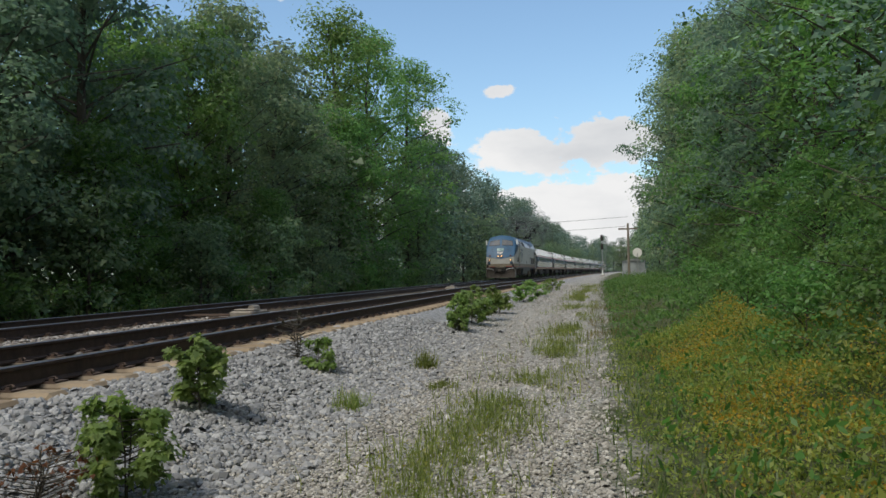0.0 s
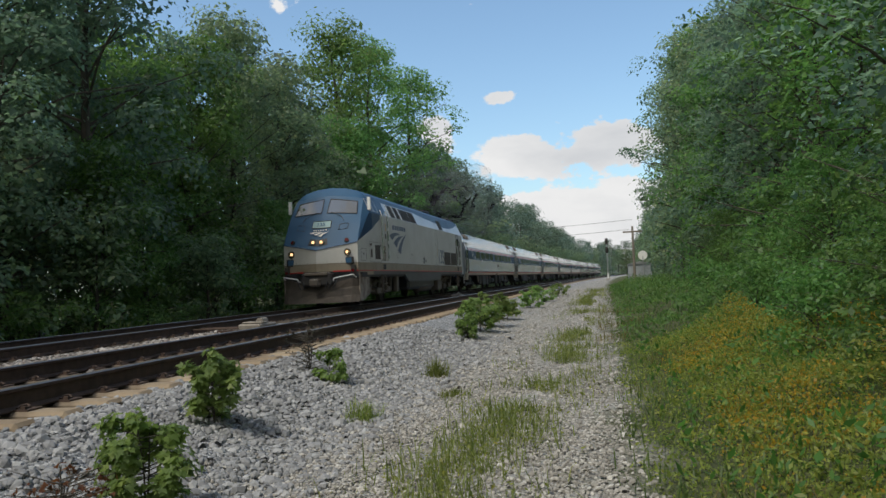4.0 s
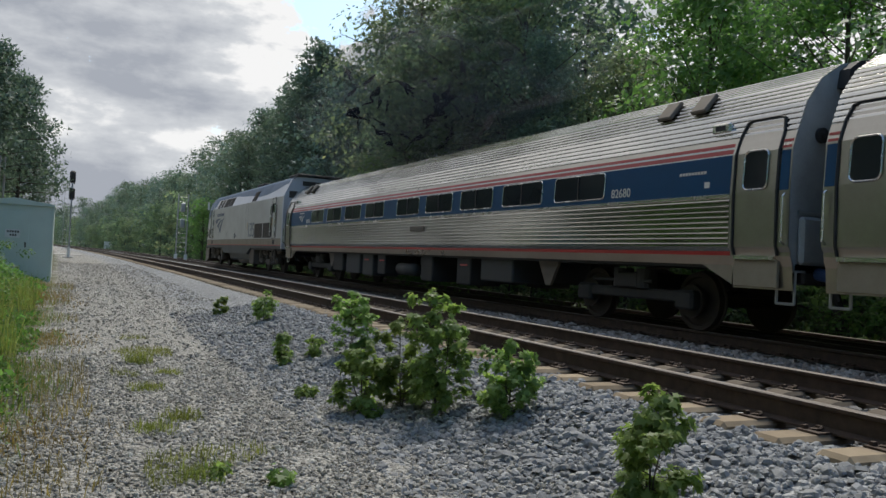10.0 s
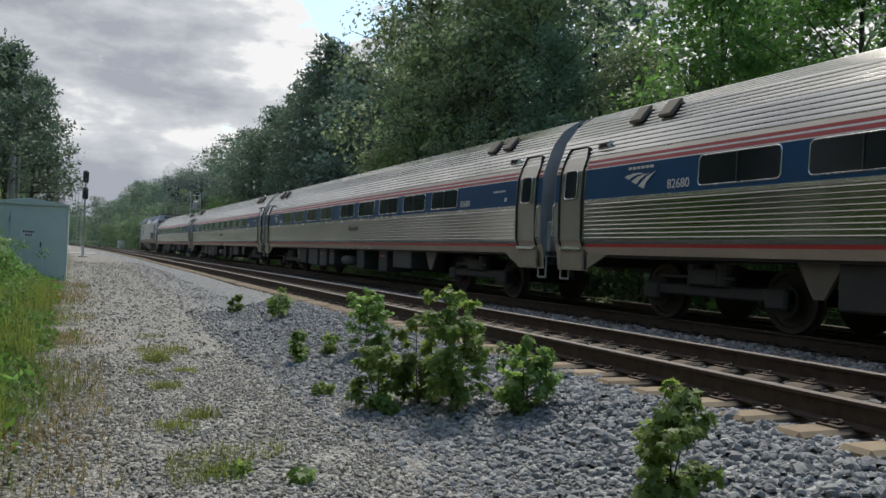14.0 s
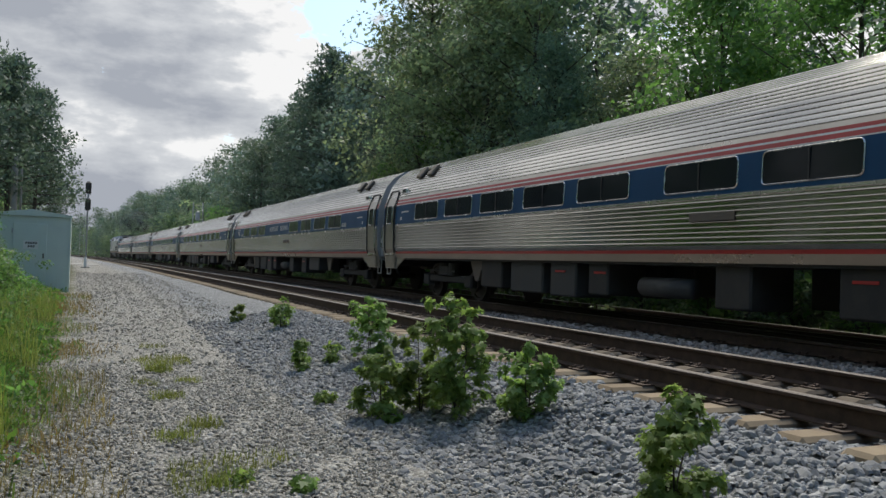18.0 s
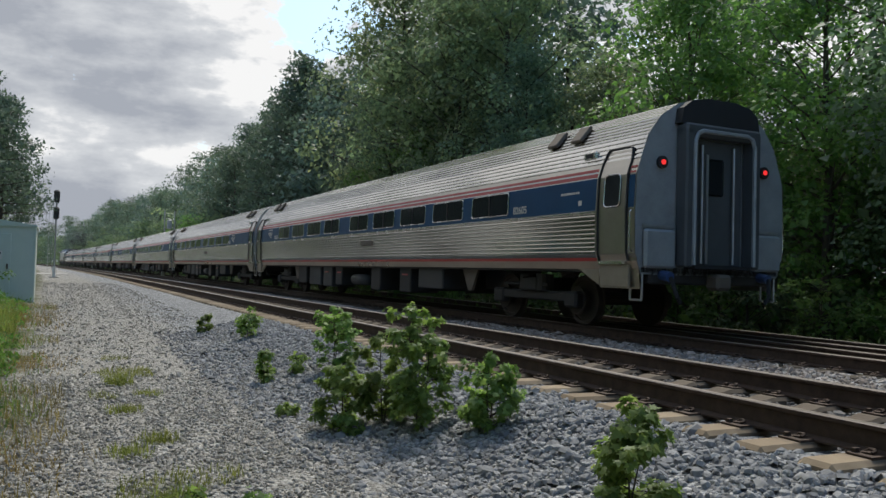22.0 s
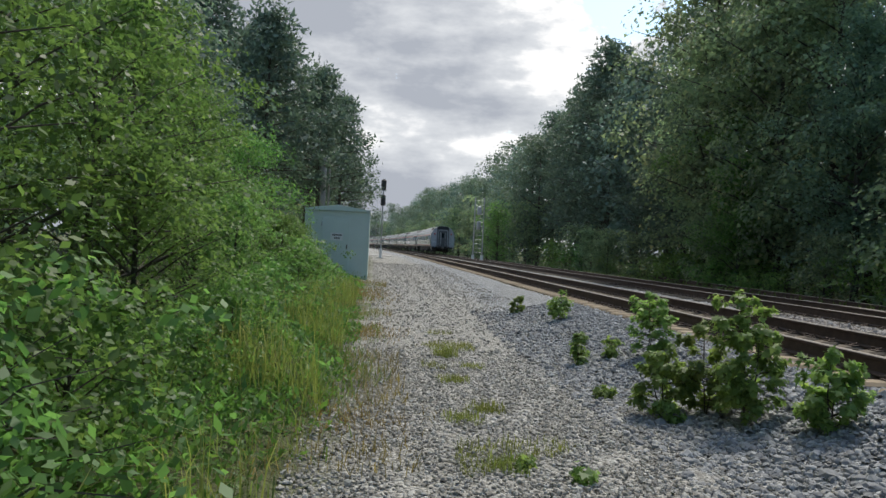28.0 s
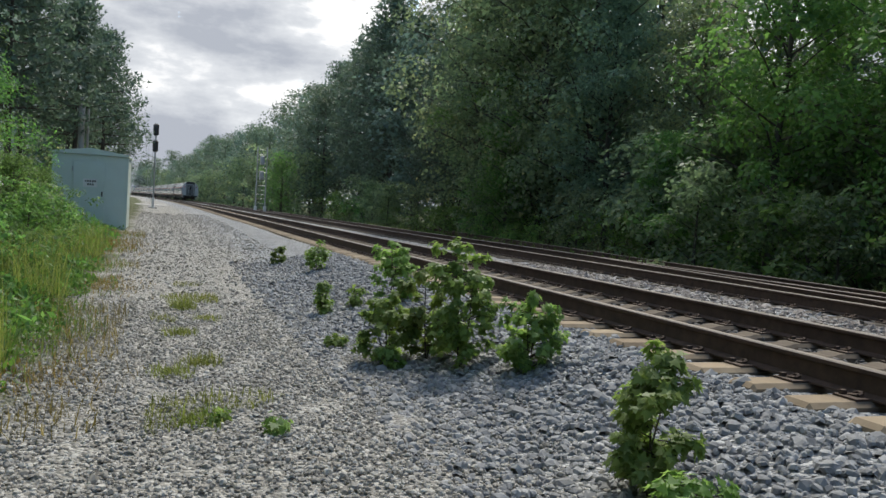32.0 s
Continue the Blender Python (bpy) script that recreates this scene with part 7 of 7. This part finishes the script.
def blades(name, n, xr, yr, h, mat, label, seed, keep=None, width=0.008, lean=0.9, category="grass"):
    """Grass as bent tapering blades."""
    rng = np.random.default_rng(seed)
    x, y = rng.uniform(*xr, n), rng.uniform(*yr, n)
    if keep is not None:
        ok = keep(x, y, rng)
        x, y = x[ok], y[ok]
    n = len(x)
    base = np.stack([x + off(y), y, height(x, y) - 0.01], -1)
    hh = rng.uniform(*h, n)[:, None]
    az = rng.uniform(0, 2 * np.pi, n)
    d = np.stack([np.cos(az), np.sin(az), 0 * az], -1)
    side = np.stack([-np.sin(az), np.cos(az), 0 * az], -1) * width * rng.uniform(0.6, 1.5, (n, 1))
    l = rng.uniform(0.05, lean, (n, 1))
    mid = base + [0, 0, 0.55] * hh + d * hh * l * 0.35
    tip = base + [0, 0, 1.0] * hh * (1 - l * 0.5) + d * hh * l
    V = np.stack([base - side, base + side, mid + side * 0.8, mid - side * 0.8, tip], 1)
    k = np.arange(n)[:, None] * 5
    F = np.concatenate([k + [0, 1, 2], k + [0, 2, 3], k + [3, 2, 4]], 0)
    ob = put(name, mesh_np(name, V.reshape(-1, 3), F, MAT[mat]))
    return tagged(ob, label, category, kind="stuff")


patch = lambda x, y, f: np.array([noise.noise((float(a) * f, float(b) * f, 3.0)) for a, b in zip(x, y)])
wave = lambda y: 0.22 * np.sin(y * 1.7) + 0.16 * np.sin(y * 4.1 + 1.0) + 0.10 * np.sin(y * 9.3)
rim = lambda y: wave(y) * np.where(y < 0, 1.0, 0.2) + np.where(y < -5.6, -0.12, np.where(y < 0, 0.5, -0.2))
verge = lambda lo: (lambda x, y, r: (x > lo + rim(y)) & (r.uniform(size=len(x)) < np.clip((x - lo - rim(y)) / 0.15, 0.3, 1) * np.clip(1.5 - np.abs(y) / 18, 0.3, 1) * np.clip(0.65 + 1.6 * patch(x, y, 0.55), 0.4, 1)))
blades("verge_grass", 66000, (-0.8, 2.2), (-25, 60), (0.04, 0.24), "grass", "uneven green grass along the path", 71, verge(-0.55), 0.0045, 1.5)
blades("verge_seed_grass", 9000, (-0.2, 1.2), (-20, -2.4), (0.25, 0.95), "grass_seed", "tall seeding grass along the path", 72, lambda x, y, r: patch(x, y, 0.8) > 0.14, 0.0028, 0.9)
blades("dry_grass", 14000, (-0.95, 0.25), (-25, 24), (0.04, 0.26), "grass_dry", "straw-coloured grass at the path's edge", 73, lambda x, y, r: patch(x, y, 0.55) > 0.10, 0.003, 1.4)
rust_at = lambda x, y, r: (np.hypot(x + 0.45, (y + 6.2) * 0.7) < np.abs(r.normal(0, 0.34, len(x)))) | (np.hypot(x + 0.45, (y + 12.3) * 0.5) < np.abs(r.normal(0, 0.36, len(x)))) | (np.hypot(x + 0.15, (y + 20.5) * 0.3) < np.abs(r.normal(0, 0.5, len(x))))
blades("rusty_grass", 34000, (-1.3, 0.8), (-24, -4.8), (0.03, 0.16), "grass_rust", "withered orange-brown grass at the path's edge", 77, rust_at, 0.004, 1.4)
strip_x = lambda y: -1.80 + 0.055 * np.clip(y - 5, -1, 9)
on_strip = lambda x, y, r: (patch(x, y, 0.9) > np.where(y < 15, -0.10, 0.14)) & (np.abs(x - strip_x(y) - 0.25 * patch(x * 0, y, 0.6)) < np.abs(r.normal(0, 0.34, len(x))))
blades("path_grass", 60000, (-2.6, -0.7), (3.2, 46), (0.04, 0.30), "grass_seed", "thin yellow-green grass strip in the middle of the path", 74, on_strip, 0.004, 1.3)
blades("west_weeds", 9000, (-13.8, -12.4), (-45, 55), (0.1, 0.5), "grass", "rank weeds between track and wood", 75, None, 0.02)
blades("path_tufts", 9000, (-2.1, -1.2), (-13, -4.0), (0.03, 0.14), "grass_seed", "sparse tufts in the gravel", 76, lambda x, y, r: patch(x, y, 0.9) > 0.20, 0.003, 1.2)


def weeds(name, n, xr, yr, top, mat, label, seed, size=0.055, lo=0.0, f=0.9, keep=None):
    """Leafy ground cover whose height rolls in mounds."""
    rng = np.random.default_rng(seed)
    x, y = rng.uniform(*xr, n), rng.uniform(*yr, n)
    hump = np.clip(0.5 + 1.1 * patch(x, y, f), 0.22, 1.2)
    ok = (x > lo + rim(y)) & (rng.uniform(size=n) < np.clip((x - lo - rim(y)) / 0.25, 0.3, 1)) if keep is None else keep(x, y, rng)
    x, y, hump = x[ok], y[ok], hump[ok]
    edge = np.clip((x - lo) / 1.0, 0.25, 1)
    z = height(x, y) + top * hump * edge * rng.uniform(0.15, 1, len(x)) ** 0.5
    c = np.stack([x + off(y), y, z], -1)
    Q = leaves_np(c, size, rng, 0.42, -0.1)
    return tagged(put(name, quads_mesh(name, Q, MAT[mat])), label, "weeds", kind="stuff")


weeds("leafy_weeds", 34000, (-0.4, 2.6), (-15, 0.5), 0.62, "weed_green", "bright green leafy weeds beside the path", 91, 0.060, -0.35, 0.7)
weeds("broad_weeds", 9000, (-0.2, 2.6), (-15, 0.5), 0.70, "leaf_vine", "broad-leaved dark green weeds beside the path", 95, 0.105, -0.1, 0.6)
weeds("leafy_weeds", 9000, (-0.3, 2.6), (-27, -15), 0.6, "weed_green", "bright green leafy weeds by the hut", 94, 0.09, -0.1)
weeds("leafy_weeds", 26000, (-0.9, 1.3), (0.3, 15), 0.34, "weed_olive", "short green weeds along the path's edge", 96, 0.036, -0.45, 0.8)
weeds("leafy_weeds", 46000, (0.0, 3.4), (0.3, 15), 0.66, "weed_olive", "olive-green weeds with fine leaves beside the path", 92, 0.044, 0.1, 0.6)
weeds("broad_weeds", 5000, (-0.4, 3.2), (0.3, 15), 0.50, "weed_green", "dark green leafy weeds among the flowers", 97, 0.075, -0.2, 0.8)
weeds("strip_weeds", 36000, (-2.6, -0.7), (3.2, 40), 0.10, "weed_olive", "low leafy weeds in the middle of the path", 98, 0.035, -9.0, 0.9, on_strip)
weeds("leafy_weeds", 16000, (-0.5, 3.4), (15, 60), 0.6, "leaf_vine", "green weeds further along the path", 93, 0.10, -0.4, 0.5)


def flowers():
    """Yellow-orange flower heads on the northern verge."""
    rng = np.random.default_rng(81)
    n = 46000
    x, y = rng.uniform(-0.2, 3.2, n), rng.uniform(2.6, 14, n)
    ok = rng.uniform(size=n) < np.clip((x + 0.15) / 0.5, 0, 1) * np.clip(0.25 + 2.4 * patch(x, y, 1.0), 0.05, 1)
    x, y = x[ok], y[ok]
    c = np.stack([x + off(y), y, height(x, y) + 0.66 * np.clip(0.5 + 1.1 * patch(x, y, 0.6), 0.22, 1.2) * np.clip(x - 0.1, 0.3, 1) * rng.uniform(0.75, 1.12, len(x))], -1)
    tagged(put("wild_flowers", quads_mesh("wild_flowers", leaves_np(c, 0.022, rng, 0.9), MAT["flower"])), "small yellow-orange wild flowers in the grass", "flowers", kind="stuff")


flowers()

LOBED = [(0, 0), (0.22, 0.05), (0.55, -0.02), (0.36, 0.22), (0.62, 0.52), (0.27, 0.42), (0.0, 1.0), (-0.27, 0.42), (-0.62, 0.52), (-0.36, 0.22), (-0.55, -0.02), (-0.22, 0.05)]


def make_sapling(x, y, h, r, n, seed, mat="leaf_sap", leaf=0.085, label="young sweetgum sapling with lobed leaves in the ballast", dead=False):
    """A bushy sapling: leaves in tufts round the tips of short branches, widest below the middle."""
    rng = np.random.default_rng(seed)
    th = empty("sapling", pose(x, y, gz(x, y) - 0.01, 0, 0, 0), label=label, category="sapling", group="saplings in the ballast")
    bm = bmesh.new()
    stems = 3 if h > 0.9 else 2 if h > 0.5 else 1
    tips = []
    for k in range(stems + (3 if dead else 0)):
        e = Vector((rng.normal(0, 0.22 * r), rng.normal(0, 0.22 * r), h * (1.0 if k == 0 else rng.uniform(0.7, 0.92))))
        branch(bm, [Vector((0, 0, -0.03)), e * 0.5 + Vector((rng.normal(0, 0.02), 0, 0)), e], 0.007, 0.003, 5)
        for q in range(int(8 + h * 16)):
            f = rng.uniform(0.06, 0.99)
            az = rng.uniform(0, 6.28)
            wide = math.sin(math.pi * (0.16 + 0.70 * f)) ** 0.6
            p0 = e * f * 0.95
            p1 = p0 + Vector((math.cos(az), math.sin(az), rng.uniform(0.05, 0.45))) * r * wide * rng.uniform(0.55, 1.0)
            branch(bm, [p0, p1], 0.004, 0.002, 4)
            tips.append((p0, p1))
        tips.append((e * 0.9, e))
    part("stem", bm, MAT["bark"], th)
    nv = len(LOBED)
    LB = np.array(LOBED)
    V, F = [], []
    for k in range(n):
        p0, p1 = tips[rng.integers(len(tips))]
        d = rng.normal(size=3) + [0, 0, 0.4]; d /= np.linalg.norm(d)
        c = np.array(p0.lerp(p1, rng.uniform(0.55, 1.05))) + d * leaf * rng.uniform(0.3, 0.95)
        o = np.array([c[0], c[1], 0.0]); o /= np.linalg.norm(o) + 1e-6
        nrm = d * 0.6 + o * 0.5 + np.array([0, 0, 0.55]) + rng.normal(0, 0.25, 3)
        a = o * 0.6 + rng.normal(0, 0.6, 3) + [0, 0, -0.45]
        a -= nrm * a.dot(nrm) / nrm.dot(nrm); a /= np.linalg.norm(a) + 1e-9
        b = np.cross(a, nrm); b /= np.linalg.norm(b) + 1e-9
        s = leaf * rng.uniform(0.55, 1.2)
        c[2] = max(c[2], 0.03)
        fold = np.abs(LB[:, :1]) * nrm / np.linalg.norm(nrm) * rng.uniform(-0.1, 0.35)
        V.append(c + (LB[:, :1] * b + LB[:, 1:] * a + fold) * s)
        F.append(tuple(range(k * nv, k * nv + nv)))
    me = bpy.data.meshes.new("leaves")
    me.from_pydata([tuple(v) for v in np.concatenate(V)], [], F)
    me.materials.append(MAT[mat])
    put("leaves", me, th)
    return th


SOUTH_SAPLINGS = [
    (-3.46, -16.2, 0.34, 0.14, 60), (-3.84, -13.95, 0.52, 0.18, 90), (-3.19, -9.8, 0.40, 0.10, 60), (-3.65, -9.9, 0.22, 0.14, 30),
    (-3.95, -9.4, 0.78, 0.26, 190), (-3.20, -6.75, 0.62, 0.26, 190), (-3.50, -6.55, 0.80, 0.24, 200), (-3.62, -6.05, 1.06, 0.28, 300), (-3.16, -6.5, 0.16, 0.12, 26), (-2.9, -7.6, 0.10, 0.1, 20),
    (-3.96, -5.4, 0.58, 0.22, 190), (-3.52, -3.10, 0.72, 0.18, 220), (-3.30, -2.55, 0.30, 0.16, 60), (-1.95, -4.6, 0.07, 0.07, 9), (-1.6, -4.9, 0.06, 0.06, 6),
]
NORTH_SAPLINGS = [
    (-3.96, 6.65, 0.60, 0.24, 190), (-3.36, 4.65, 0.58, 0.28, 200), (-4.05, 3.5, 0.62, 0.3, 220), (-4.35, 2.4, 0.36, 0.26, 110), (-3.9, 9.4, 0.34, 0.2, 70),
    (-3.42, 16.2, 0.72, 0.24, 130), (-3.45, 18.0, 0.7, 0.42, 220), (-3.4, 19.6, 0.8, 0.5, 240), (-3.3, 22.0, 0.6, 0.36, 160), (-3.1, 27, 0.55, 0.45, 160), (-2.9, 31, 0.6, 0.5, 170), (-2.7, 36, 0.55, 0.5, 150),
]
for k, (x, y, h, r, n) in enumerate(SOUTH_SAPLINGS + NORTH_SAPLINGS):
    make_sapling(x, y, h, r * 1.16, int(n * 6.0), 100 + k, leaf=0.060 if y < 10 else 0.07)
make_sapling(-4.24, 9.6, 0.62, 0.34, 50, 190, "dark_leaf", 0.045, "withered dark sapling with few leaves", True)
make_sapling(-3.62, 4.25, 0.32, 0.30, 90, 191, "rust_leaf", 0.042, "dead reddish brush in the ballast", True)


def tuft(x, y, h, n, seed, mat="grass"):
    rng = np.random.default_rng(seed)
    blades("grass_tuft", n, (x - 0.18, x + 0.18), (y - 0.22, y + 0.22), (h * 0.3, h * 1.1), mat, "tuft of wild grass growing in the gravel", seed, lambda u, v, r: np.hypot((u - x) / 0.18, (v - y) / 0.22) < np.abs(r.normal(0, 0.6, len(u))), 0.0035, 1.1)


for k, (x, y, h) in enumerate(((-3.0, 11.0, 0.34), (-3.1, 7.95, 0.28), (-2.45, 9.3, 0.12), (-1.52, -10.2, 0.22), (-1.75, -9.3, 0.10), (-1.45, -8.2, 0.12), (-1.6, -6.7, 0.14), (-1.35, -6.3, 0.12), (-1.5, -4.9, 0.12))):
    tuft(x - float(off(y)), y, h, 900, 300 + k, "grass_seed")

# ---- the train's run ----
# where the coupling between locomotive and first coach stands, second by second
RUN = [(0, 98), (2, 73.8), (4, 47.4), (5, 34.2), (6, 21.6), (7, 9.4), (8, -3.7), (9, -17.8), (10, -32.8), (12, -61.65), (13, -75.95), (14, -91.1), (16, -122.1), (17, -137.55), (19, -167.9), (20, -183.6), (21, -200.4), (22, -217.4), (23, -233.6), (26, -283), (29, -331), (32, -378)]


def on_line(y):
    return pose(FAR + float(off(y)), y, ZR - 0.03, 0, 0, -math.degrees(math.atan(2 * (y - 8) / 7400)))


def motions():
    for thing, d in [(LOCO, -10.54)] + [(c, 13.0 + 26.0 * k) for k, c in enumerate(COACHES)]:
        walk(thing, [(t, on_line(p + d)) for t, p in RUN])
    walk(SMOKE, [(t, on_line(p + 9.0) @ pose(-0.6, 0, 6.1)) for t, p in RUN])


motions()
